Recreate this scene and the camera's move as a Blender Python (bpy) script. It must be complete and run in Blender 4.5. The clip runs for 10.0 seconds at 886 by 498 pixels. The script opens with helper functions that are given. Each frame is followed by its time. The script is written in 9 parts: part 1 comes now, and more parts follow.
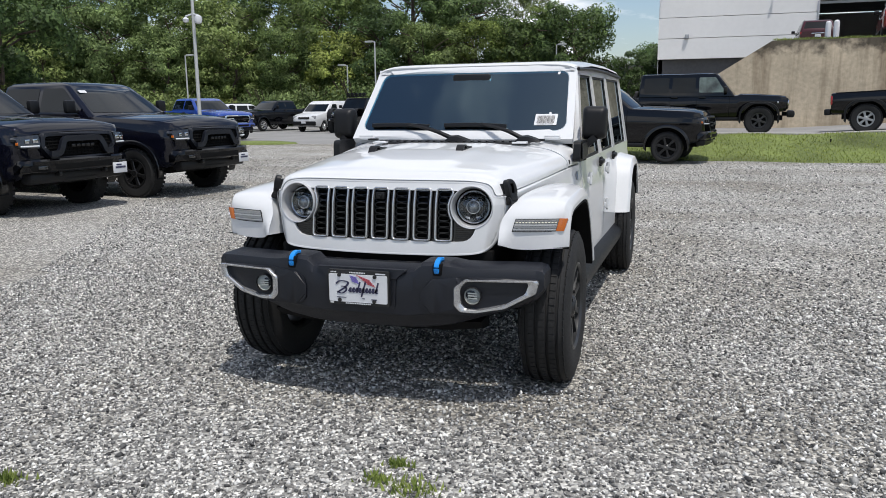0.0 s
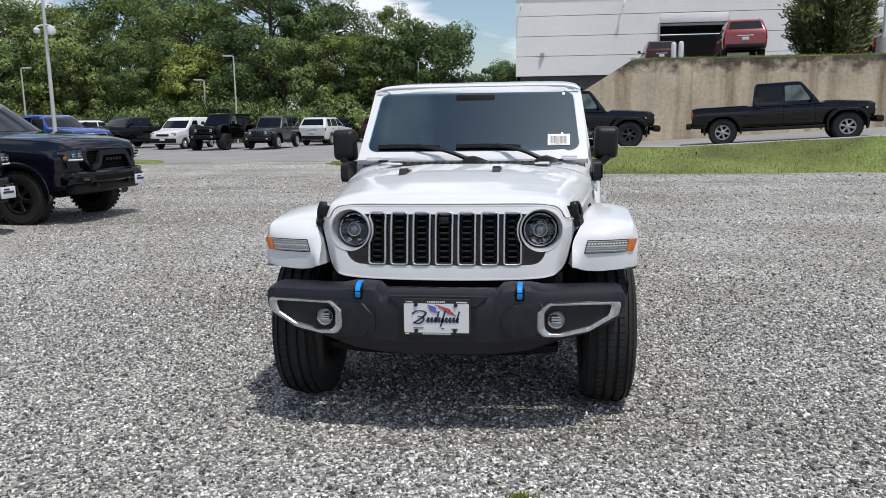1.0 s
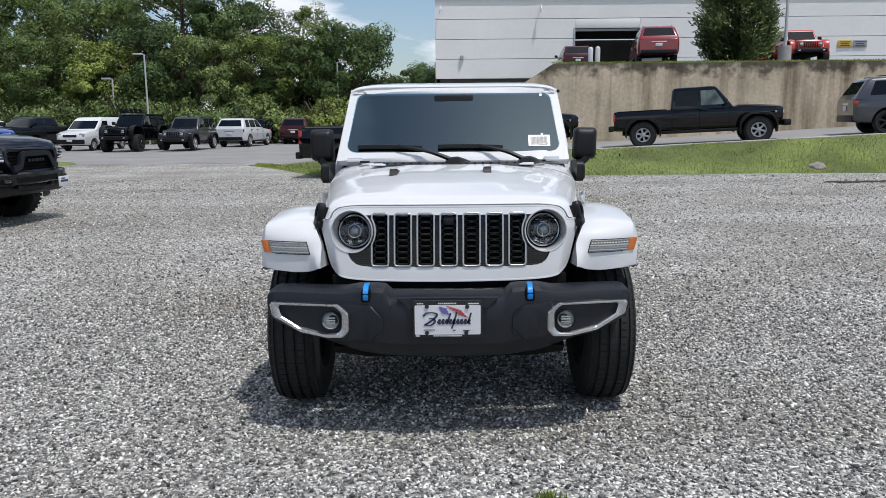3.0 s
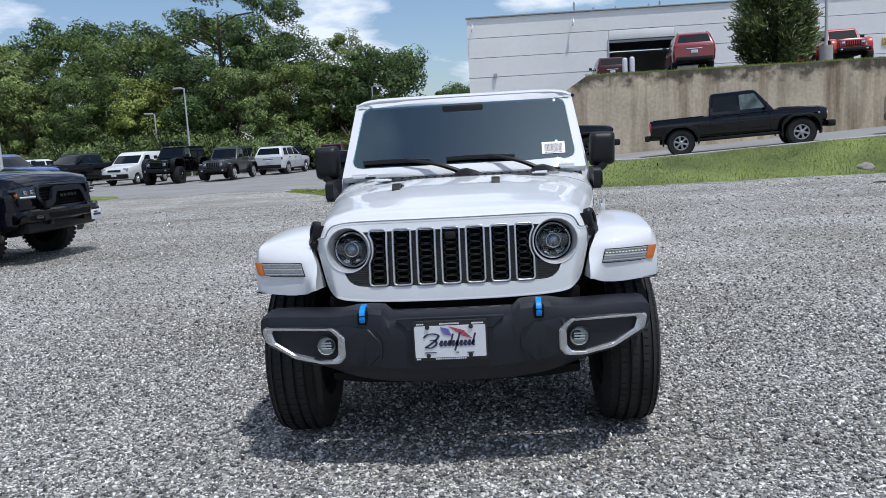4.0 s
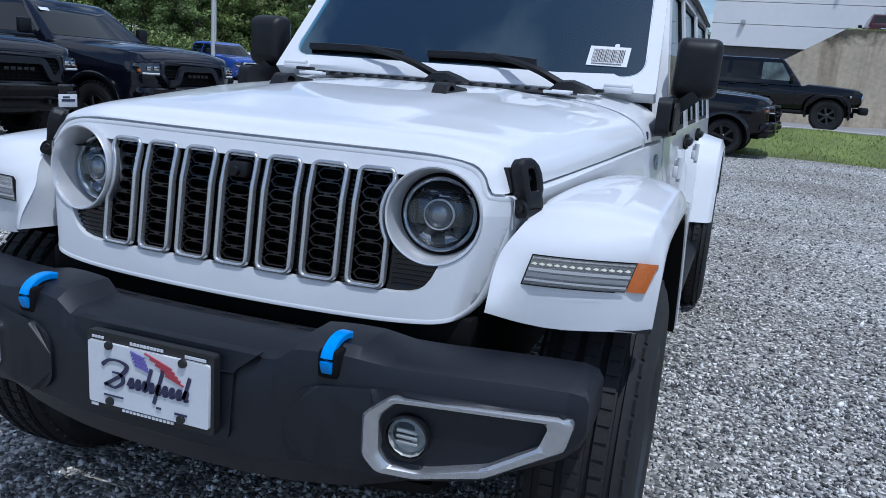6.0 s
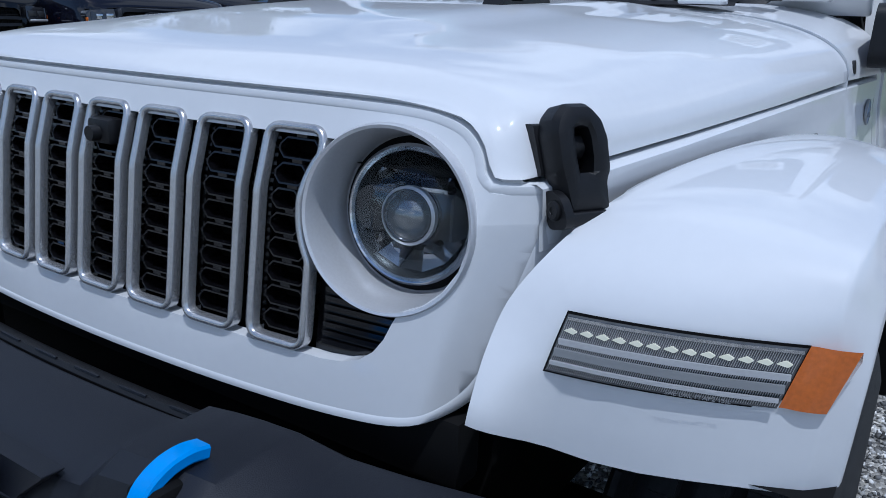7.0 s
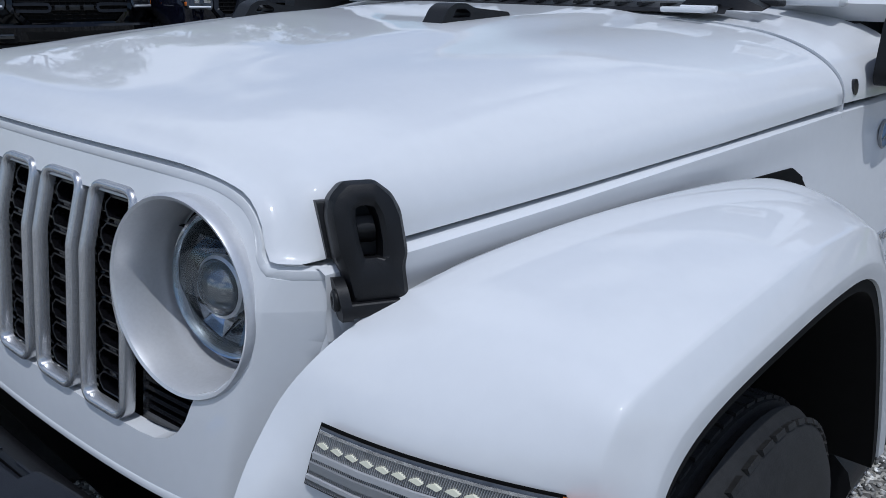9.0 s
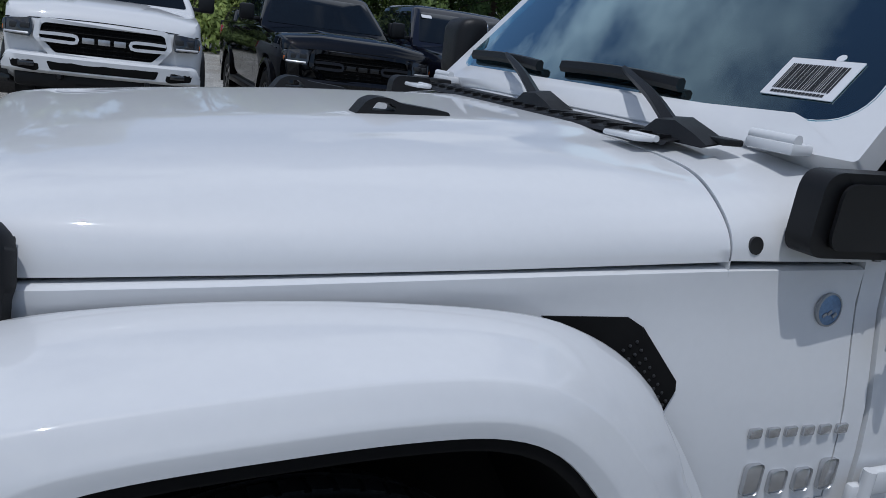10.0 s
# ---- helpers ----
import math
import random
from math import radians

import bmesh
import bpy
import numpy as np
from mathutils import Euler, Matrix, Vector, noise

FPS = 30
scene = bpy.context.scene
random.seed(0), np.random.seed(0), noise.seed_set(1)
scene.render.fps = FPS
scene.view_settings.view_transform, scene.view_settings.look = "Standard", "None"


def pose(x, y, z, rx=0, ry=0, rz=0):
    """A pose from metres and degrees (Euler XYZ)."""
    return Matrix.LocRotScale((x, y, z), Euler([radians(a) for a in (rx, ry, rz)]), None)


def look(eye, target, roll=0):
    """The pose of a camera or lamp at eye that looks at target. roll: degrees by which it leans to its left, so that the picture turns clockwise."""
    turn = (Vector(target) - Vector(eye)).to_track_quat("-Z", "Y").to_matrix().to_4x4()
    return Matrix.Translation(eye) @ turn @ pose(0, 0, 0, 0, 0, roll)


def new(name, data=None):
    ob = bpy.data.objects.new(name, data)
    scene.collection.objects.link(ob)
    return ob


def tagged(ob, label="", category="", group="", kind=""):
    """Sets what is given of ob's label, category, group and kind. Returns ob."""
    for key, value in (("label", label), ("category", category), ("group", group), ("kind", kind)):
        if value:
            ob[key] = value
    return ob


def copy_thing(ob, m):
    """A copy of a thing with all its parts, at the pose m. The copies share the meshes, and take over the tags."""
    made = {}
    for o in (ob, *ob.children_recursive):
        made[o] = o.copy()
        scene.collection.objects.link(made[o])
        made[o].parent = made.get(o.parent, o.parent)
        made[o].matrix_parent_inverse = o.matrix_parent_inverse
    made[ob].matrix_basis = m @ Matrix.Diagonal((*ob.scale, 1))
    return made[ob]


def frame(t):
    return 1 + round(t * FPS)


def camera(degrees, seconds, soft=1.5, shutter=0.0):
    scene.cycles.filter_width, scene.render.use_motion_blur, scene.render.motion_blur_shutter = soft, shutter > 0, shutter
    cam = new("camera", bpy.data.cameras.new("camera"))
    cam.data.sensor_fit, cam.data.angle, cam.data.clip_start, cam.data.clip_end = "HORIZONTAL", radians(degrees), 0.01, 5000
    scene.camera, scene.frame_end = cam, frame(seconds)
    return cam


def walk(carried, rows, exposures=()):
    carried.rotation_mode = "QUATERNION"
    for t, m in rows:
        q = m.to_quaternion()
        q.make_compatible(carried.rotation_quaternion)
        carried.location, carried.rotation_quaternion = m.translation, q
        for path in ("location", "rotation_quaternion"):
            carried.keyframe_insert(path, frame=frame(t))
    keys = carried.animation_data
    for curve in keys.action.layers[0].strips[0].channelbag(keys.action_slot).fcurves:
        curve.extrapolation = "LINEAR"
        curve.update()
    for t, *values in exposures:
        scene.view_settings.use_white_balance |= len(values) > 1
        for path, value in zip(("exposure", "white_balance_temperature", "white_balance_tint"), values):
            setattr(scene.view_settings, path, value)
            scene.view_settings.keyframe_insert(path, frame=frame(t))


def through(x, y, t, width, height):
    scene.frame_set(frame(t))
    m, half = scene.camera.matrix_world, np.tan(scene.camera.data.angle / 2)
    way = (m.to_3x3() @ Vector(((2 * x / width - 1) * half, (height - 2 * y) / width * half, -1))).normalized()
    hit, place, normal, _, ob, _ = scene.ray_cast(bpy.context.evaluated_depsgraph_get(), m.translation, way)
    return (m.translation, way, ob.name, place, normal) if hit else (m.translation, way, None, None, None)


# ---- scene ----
cam = camera(60.0, 10.0, 0.7)
EXPOSURE = [(0.0, -0.03, 6500, 10), (3.3, -0.10, 6300, 10), (4.5, -0.12, 5680, 10), (5.6, -0.18, 5400, 10), (7.0, -0.48, 5300, 10), (8.5, -0.54, 5400, 10), (9.0, -0.60, 5660, 10), (10.0, -0.78, 5820, 10)]
PATH = [
    (0, (1.473, -3.308, 1.465), (0.881, -1.433, 1.099), -0.6),
    (0.5, (0.896, -3.389, 1.473), (0.493, -1.462, 1.122), -1.0),
    (1, (0.429, -3.424, 1.513), (0.202, -1.465, 1.18), -0.8),
    (1.5, (0.143, -3.402, 1.506), (0.043, -1.43, 1.186), -0.5),
    (2, (0.018, -3.425, 1.512), (-0.003, -1.45, 1.198), -0.3),
    (3.5, (-0.006, -3.395, 1.496), (-0.015, -1.423, 1.16), -0.5),
    (4, (0.182, -3.171, 1.445), (0.061, -1.194, 1.169), -3.2),
    (4.5, (0.456, -2.773, 1.375), (0.299, -0.792, 1.146), -0.5),
    (5, (0.728, -2.277, 1.373), (0.522, -0.316, 1.039), 2.5),
    (5.2, (0.831, -2.045, 1.336), (0.545, -0.099, 0.976), 3.5),
    (5.5, (0.975, -1.743, 1.331), (0.53, 0.167, 0.938), 4.1),
    (5.7, (1.031, -1.524, 1.298), (0.503, 0.36, 0.886), 4.2),
    (6.8, (1.026, -0.46, 1.228), (0.074, 1.211, 0.68), 3.1),
    (7, (0.967, -0.336, 1.188), (-0.062, 1.278, 0.609), 2.2),
    (7.5, (0.876, -0.202, 1.168), (-0.214, 1.35, 0.534), 1.9),
    (8, (0.865, -0.182, 1.166), (-0.25, 1.336, 0.493), 1.5),
    (8.5, (0.903, -0.179, 1.195), (-0.239, 1.316, 0.516), 1.0),
    (9, (1.146, -0.055, 1.275), (-0.096, 1.371, 0.623), 1.0),
    (9.5, (1.423, 0.163, 1.325), (-0.054, 1.375, 0.733), 4.7),
    (10, (1.571, 0.477, 1.342), (-0.145, 1.374, 0.843), 7.4),
]
walk(cam, [(t, look(eye, target, roll)) for t, eye, target, roll in PATH], EXPOSURE)

# ---- light ----
world = bpy.data.worlds.new("world")
scene.world = world
world.use_nodes = True
wn, wl = world.node_tree.nodes, world.node_tree.links
wn.clear()
SUN_DIR = Vector((0.27, -0.26, 1.0)).normalized()
SUN_ELEV = math.asin(SUN_DIR.z)
SUN_AZ = math.atan2(SUN_DIR.x, SUN_DIR.y)
sky = wn.new("ShaderNodeTexSky")
sky.sky_type = "NISHITA"
sky.sun_disc = False
sky.sun_elevation, sky.sun_rotation = SUN_ELEV, SUN_AZ
sky.air_density, sky.dust_density, sky.ozone_density = 1.0, 1.2, 1.5
# fair-weather clouds spread over the whole dome
wtc = wn.new("ShaderNodeTexCoord")
wsep = wn.new("ShaderNodeSeparateXYZ")
wl.new(wtc.outputs["Generated"], wsep.inputs[0])
wadd = wn.new("ShaderNodeMath"); wadd.operation = "ADD"; wadd.inputs[1].default_value = 0.22
wl.new(wsep.outputs["Z"], wadd.inputs[0])
wdx = wn.new("ShaderNodeMath"); wdx.operation = "DIVIDE"
wdy = wn.new("ShaderNodeMath"); wdy.operation = "DIVIDE"
wl.new(wsep.outputs["X"], wdx.inputs[0]); wl.new(wadd.outputs[0], wdx.inputs[1])
wl.new(wsep.outputs["Y"], wdy.inputs[0]); wl.new(wadd.outputs[0], wdy.inputs[1])
wcomb = wn.new("ShaderNodeCombineXYZ")
wl.new(wdx.outputs[0], wcomb.inputs[0]); wl.new(wdy.outputs[0], wcomb.inputs[1])
wcomb.inputs[2].default_value = 7.7
wnoise = wn.new("ShaderNodeTexNoise")
wnoise.inputs["Scale"].default_value = 1.5
wnoise.inputs["Detail"].default_value = 7.0
wnoise.inputs["Roughness"].default_value = 0.55
wl.new(wcomb.outputs[0], wnoise.inputs["Vector"])
wramp = wn.new("ShaderNodeValToRGB")
wramp.color_ramp.elements[0].position, wramp.color_ramp.elements[1].position = 0.515, 0.615
wl.new(wnoise.outputs["Fac"], wramp.inputs[0])
wmix = wn.new("ShaderNodeMix"); wmix.data_type = "RGBA"
wl.new(wramp.outputs["Color"], wmix.inputs["Factor"])
wl.new(sky.outputs["Color"], wmix.inputs["A"])
wmix.inputs["B"].default_value = (7.5, 7.8, 8.3, 1)
wbg = wn.new("ShaderNodeBackground")
wbg.inputs["Strength"].default_value = 0.130
wl.new(wmix.outputs["Result"], wbg.inputs["Color"])
wout = wn.new("ShaderNodeOutputWorld")
wl.new(wbg.outputs[0], wout.inputs["Surface"])

sun_data = bpy.data.lights.new("sun", "SUN")
sun_data.energy, sun_data.angle, sun_data.color = 3.20, radians(0.53), (1.0, 0.96, 0.90)
sun = new("sun", sun_data)
sun.matrix_world = look(SUN_DIR * 60, (0, 0, 0))


# ---- materials ----
def mat(name, color, rough=0.5, metal=0.0, coat=0.0, var=0.0, scale=30.0, bump=0.0, bscale=None, spec=0.5,
        var2=0.0, scale2=2.0, coords="Object", aniso=None):
    m = bpy.data.materials.new(name)
    m.use_nodes = True
    n, l = m.node_tree.nodes, m.node_tree.links
    b = n["Principled BSDF"]
    b.inputs["Base Color"].default_value = (*color, 1)
    b.inputs["Roughness"].default_value = rough
    b.inputs["Metallic"].default_value = metal
    b.inputs["Coat Weight"].default_value = coat
    b.inputs["Coat Roughness"].default_value = 0.03
    b.inputs["Specular IOR Level"].default_value = spec
    tc = n.new("ShaderNodeTexCoord")
    if var or var2:
        a = n.new("ShaderNodeTexNoise"); a.inputs["Scale"].default_value = scale; a.inputs["Detail"].default_value = 5
        c = n.new("ShaderNodeTexNoise"); c.inputs["Scale"].default_value = scale2; c.inputs["Detail"].default_value = 4
        l.new(tc.outputs[coords], a.inputs["Vector"]); l.new(tc.outputs[coords], c.inputs["Vector"])
        m1 = n.new("ShaderNodeMapRange"); m1.inputs[1].default_value, m1.inputs[2].default_value = 0.3, 0.7
        m1.inputs[3].default_value, m1.inputs[4].default_value = 1 - var, 1 + var
        m2 = n.new("ShaderNodeMapRange"); m2.inputs[1].default_value, m2.inputs[2].default_value = 0.3, 0.7
        m2.inputs[3].default_value, m2.inputs[4].default_value = 1 - var2, 1 + var2
        l.new(a.outputs["Fac"], m1.inputs[0]); l.new(c.outputs["Fac"], m2.inputs[0])
        mu = n.new("ShaderNodeMath"); mu.operation = "MULTIPLY"
        l.new(m1.outputs[0], mu.inputs[0]); l.new(m2.outputs[0], mu.inputs[1])
        vm = n.new("ShaderNodeVectorMath"); vm.operation = "SCALE"
        vm.inputs[0].default_value = color
        l.new(mu.outputs[0], vm.inputs["Scale"])
        l.new(vm.outputs[0], b.inputs["Base Color"])
    if bump:
        bn = n.new("ShaderNodeTexNoise"); bn.inputs["Scale"].default_value = bscale or scale * 2
        bn.inputs["Detail"].default_value = 6
        l.new(tc.outputs[coords], bn.inputs["Vector"])
        bu = n.new("ShaderNodeBump"); bu.inputs["Strength"].default_value = bump; bu.inputs["Distance"].default_value = 0.01
        l.new(bn.outputs["Fac"], bu.inputs["Height"]); l.new(bu.outputs[0], b.inputs["Normal"])
    return m


def glass_mat(name, tint, gloss=1.0, sheen=(0.82, 0.94, 1.0)):
    """Tinted pane: see-through body and a mirror coat that grows towards grazing angles."""
    m = bpy.data.materials.new(name)
    m.use_nodes = True
    n, l = m.node_tree.nodes, m.node_tree.links
    n.clear()
    out = n.new("ShaderNodeOutputMaterial")
    tr = n.new("ShaderNodeBsdfTransparent"); tr.inputs["Color"].default_value = (*tint, 1)
    gl = n.new("ShaderNodeBsdfGlossy"); gl.inputs["Roughness"].default_value = 0.0; gl.inputs["Color"].default_value = (*sheen, 1)
    fr = n.new("ShaderNodeFresnel"); fr.inputs["IOR"].default_value = 1.52
    mx = n.new("ShaderNodeMixShader")
    ml = n.new("ShaderNodeMath"); ml.operation = "MULTIPLY"; ml.inputs[1].default_value = gloss
    l.new(fr.outputs[0], ml.inputs[0]); l.new(ml.outputs[0], mx.inputs[0])
    l.new(tr.outputs[0], mx.inputs[1]); l.new(gl.outputs[0], mx.inputs[2])
    l.new(mx.outputs[0], out.inputs["Surface"])
    return m


M_WHITE = mat("white_paint", (0.665, 0.675, 0.685), 0.45, spec=0.12, coat=0.8, var=0.01, scale=60, var2=0.015, scale2=3)
M_BLACK = mat("black_paint", (0.0025, 0.0027, 0.0038), 0.5, spec=0.0, coat=0.9, var=0.15, scale=40)
M_NAVY = mat("blue_black_paint", (0.004, 0.0045, 0.010), 0.5, spec=0.0, coat=1.0, var=0.15, scale=40)
M_BLUE = mat("blue_paint", (0.02, 0.06, 0.30), 0.25, coat=1.0, var=0.05, scale=40)
M_GREY = mat("grey_paint", (0.050, 0.053, 0.060), 0.28, metal=0.3, coat=1.0, var=0.05, scale=40)
M_SILVERP = mat("pale_silver_paint", (0.60, 0.62, 0.63), 0.28, coat=1.0, var=0.03, scale=40)
M_MAROON = mat("maroon_paint", (0.045, 0.005, 0.010), 0.3, spec=0.1, coat=0.8, var=0.05, scale=40)
M_RED = mat("dark_red_paint", (0.25, 0.009, 0.016), 0.25, coat=1.0, var=0.05, scale=40)
M_ORANGE = mat("orange_red_paint", (0.50, 0.035, 0.018), 0.3, coat=1.0, var=0.05, scale=40)
M_PLASTIC = mat("black_plastic", (0.0058, 0.0060, 0.0072), 0.46, spec=0.34, var=0.10, scale=400, bump=0.10, bscale=900)
M_PLASTIC2 = mat("dark_grey_plastic", (0.0055, 0.0070, 0.0120), 0.45, spec=0.46, var=0.08, scale=300, bump=0.14, bscale=700, var2=0.06, scale2=6)
M_GLOSSBLACK = mat("gloss_black", (0.004, 0.004, 0.005), 0.13, spec=0.6, var=0.1, scale=90)
M_DEEP = mat("deep_black", (0.0028, 0.0028, 0.0030), 0.8, spec=0.2, var=0.2, scale=30)
M_RUBBER = mat("tyre_rubber", (0.0175, 0.0175, 0.0180), 0.70, spec=0.34, var=0.22, scale=90, bump=0.15, bscale=500, var2=0.15, scale2=7)
M_SATIN = mat("satin_silver", (0.53, 0.535, 0.545), 0.27, metal=0.82, var=0.04, scale=200)
M_BEZEL = mat("silver_bezel", (0.63, 0.635, 0.65), 0.34, metal=0.48, var=0.03, scale=240)
M_CHROME = mat("chrome", (0.80, 0.81, 0.82), 0.08, metal=1.0, var=0.02, scale=50)
M_ALLOY = mat("dark_alloy", (0.055, 0.056, 0.058), 0.35, metal=0.6, var=0.1, scale=50)
M_ALLOYB = mat("black_alloy", (0.016, 0.016, 0.017), 0.30, metal=0.2, var=0.1, scale=50)
M_ALLOYL = mat("machined_alloy", (0.50, 0.50, 0.51), 0.30, metal=0.8, var=0.06, scale=50)
M_AMBER = mat("amber_lens", (0.55, 0.13, 0.012), 0.12, coat=1.0, var=0.12, scale=220)
M_REDLENS = mat("red_lens", (0.35, 0.008, 0.008), 0.12, coat=1.0, var=0.1, scale=120)
M_BLUEHOOK = mat("bright_blue_hook", (0.012, 0.25, 0.72), 0.35, var=0.06, scale=80)
M_SIGNW = mat("white_print", (0.66, 0.67, 0.69), 0.35, var=0.02, scale=80)
M_INK = mat("dark_blue_ink", (0.030, 0.030, 0.075), 0.45, var=0.05, scale=80)
M_INKBLACK = mat("black_ink", (0.015, 0.015, 0.016), 0.4, var=0.05, scale=80)
M_INKRED = mat("red_ink", (0.42, 0.06, 0.08), 0.45, var=0.05, scale=80)
M_INKPURPLE = mat("violet_ink", (0.16, 0.13, 0.42), 0.45, var=0.05, scale=80)
M_BADGE = mat("blue_badge", (0.16, 0.26, 0.42), 0.3, metal=0.3, var=0.15, scale=160)
M_SEAT = mat("dark_fabric", (0.012, 0.013, 0.014), 0.85, var=0.15, scale=120, bump=0.2, bscale=500)
M_DRL = mat("drl_lens", (0.44, 0.445, 0.45), 0.22, metal=0.35, coat=1.0, var=0.15, scale=140)
M_LENS = mat("smoky_lens", (0.10, 0.104, 0.110), 0.12, metal=0.25, coat=1.0, var=0.15, scale=140)
M_LAMPDARK = mat("lamp_dark", (0.022, 0.023, 0.026), 0.16, metal=0.2, coat=1.0, var=0.1, scale=60)
M_LAMPCHROME = mat("lamp_reflector", (0.62, 0.63, 0.66), 0.09, metal=1.0, var=0.08, scale=60)
M_GLASS = glass_mat("tinted_glass", (0.10, 0.125, 0.13), 1.0)
M_SHIELD = glass_mat("windshield_glass", (0.24, 0.44, 0.52), 3.2, (0.66, 0.90, 1.0))
M_COVER = glass_mat("cover_glass", (0.96, 0.97, 0.98), 0.8)
M_PROJ = mat("projector_glass", (0.26, 0.27, 0.28), 0.06, metal=0.6, coat=1.0, var=0.1, scale=60)
M_CLEAR = glass_mat("clear_glass", (0.93, 0.95, 0.96), 0.8)
M_LED = bpy.data.materials.new("lit_led")
M_LED.use_nodes = True
M_LED.node_tree.nodes["Principled BSDF"].inputs["Base Color"].default_value = (0.62, 0.61, 0.50, 1)
M_LED.node_tree.nodes["Principled BSDF"].inputs["Emission Color"].default_value = (1.0, 0.97, 0.72, 1)
M_LED.node_tree.nodes["Principled BSDF"].inputs["Emission Strength"].default_value = 0.16


# ---- mesh helpers ----
def finish(name, bm, material, angle=38, tweak=None):
    if tweak:
        for v in bm.verts:
            v.co = tweak(v.co)
    bmesh.ops.recalc_face_normals(bm, faces=bm.faces)
    me = bpy.data.meshes.new(name)
    bm.to_mesh(me)
    bm.free()
    me.materials.append(material)
    me.shade_smooth()
    me.set_sharp_from_angle(angle=radians(angle))
    return me


TWEAK = [None]


def part(name, bm, material, parent=None, label="", angle=38):
    """One mesh object under a thing or a part."""
    ob = new(name, finish(name, bm, material, angle, TWEAK[0]))
    if parent is not None:
        ob.parent = parent
    return tagged(ob, label)


def thing(name, label, category, at=None, group="", kind=""):
    ob = new(name)
    if at is not None:
        ob.matrix_world = at
    return tagged(ob, label, category, group, kind)


def solo(name, bm, material, label, category, kind="", group="", at=None, angle=38):
    ob = part(name, bm, material, None, label, angle)
    if at is not None:
        ob.matrix_world = at
    return tagged(ob, label, category, group, kind)


def box(bm, c, s, bevel=0.0, rot=None, seg=2):
    r = bmesh.ops.create_cube(bm, size=1.0)
    vs = r["verts"]
    m = Matrix.Translation(c) @ (rot.to_4x4() if rot else Matrix.Identity(4)) @ Matrix.Diagonal((*s, 1))
    bmesh.ops.transform(bm, matrix=m, verts=vs)
    if bevel:
        es = list({e for v in vs for e in v.link_edges})
        bmesh.ops.bevel(bm, geom=es, offset=bevel, segments=seg, affect="EDGES", profile=0.5)
    return bm


def cyl(bm, c, axis, r1, r2, depth, seg=24, caps=True):
    r = bmesh.ops.create_cone(bm, cap_ends=caps, segments=seg, radius1=r1, radius2=r2, depth=depth)
    q = Vector(axis).to_track_quat("Z", "Y").to_matrix().to_4x4()
    bmesh.ops.transform(bm, matrix=Matrix.Translation(c) @ q, verts=r["verts"])
    return bm


def revolve(bm, prof, c, axis, seg=32, closed=False, caps=True):
    """prof: (radius, height along axis)."""
    q = Vector(axis).to_track_quat("Z", "Y").to_matrix()
    c = Vector(c)
    rings = []
    for r, h in prof:
        rings.append([bm.verts.new(c + q @ Vector((r * math.cos(2 * math.pi * i / seg), r * math.sin(2 * math.pi * i / seg), h)))
                      for i in range(seg)])
    pairs = list(zip(rings, rings[1:])) + ([(rings[-1], rings[0])] if closed else [])
    for a, b in pairs:
        for i in range(seg):
            j = (i + 1) % seg
            bm.faces.new((a[i], a[j], b[j], b[i]))
    if not closed and caps:
        for ring in (rings[0], rings[-1]):
            if (ring[0].co - ring[seg // 2].co).length > 1e-4:
                bm.faces.new(ring)
    bmesh.ops.remove_doubles(bm, verts=[v for ring in rings for v in ring], dist=1e-6)
    return bm


def loft(bm, rows, close_u=False, caps=False):
    """rows: lists of points of equal length."""
    vs = [[bm.verts.new(p) for p in row] for row in rows]
    k = len(rows[0])
    for a, b in zip(vs, vs[1:]):
        for i in range(k if close_u else k - 1):
            j = (i + 1) % k
            bm.faces.new((a[i], a[j], b[j], b[i]))
    if caps:
        bm.faces.new(vs[0]); bm.faces.new(vs[-1])
    return bm


def sweep(bm, path, r, closed=False, prof=None, up=(0, 0, 1)):
    """Carry a profile [(side, up)] along a path of points."""
    prof = prof or [(r * math.cos(a * math.pi / 3), r * math.sin(a * math.pi / 3)) for a in range(6)]
    path = [Vector(p) for p in path]
    n = len(path)
    rows = []
    for i, p in enumerate(path):
        a = path[(i - 1) % n] if (closed or i > 0) else p
        b = path[(i + 1) % n] if (closed or i < n - 1) else p
        t = (b - a).normalized()
        s = t.cross(Vector(up))
        if s.length < 1e-4:
            s = t.cross(Vector((0.3, 1, 0.2)))
        s.normalize()
        u = s.cross(t).normalized()
        rows.append([p + s * x + u * y for x, y in prof])
    if closed:
        rows.append(rows[0])
    loft(bm, rows, close_u=True, caps=not closed)
    if closed:
        bmesh.ops.remove_doubles(bm, verts=bm.verts, dist=1e-6)
    return bm


def spline(pts, n):
    """Catmull-Rom through points, n samples."""
    pts = [np.array(p, float) for p in pts]
    k = len(pts)
    out = []
    for i in range(n):
        f = i / (n - 1) * (k - 1)
        j = min(int(f), k - 2)
        u = f - j
        p0, p1, p2, p3 = pts[max(j - 1, 0)], pts[j], pts[j + 1], pts[min(j + 2, k - 1)]
        out.append(0.5 * (2 * p1 + (p2 - p0) * u + (2 * p0 - 5 * p1 + 4 * p2 - p3) * u * u + (3 * p1 - p0 - 3 * p2 + p3) * u ** 3))
    return out


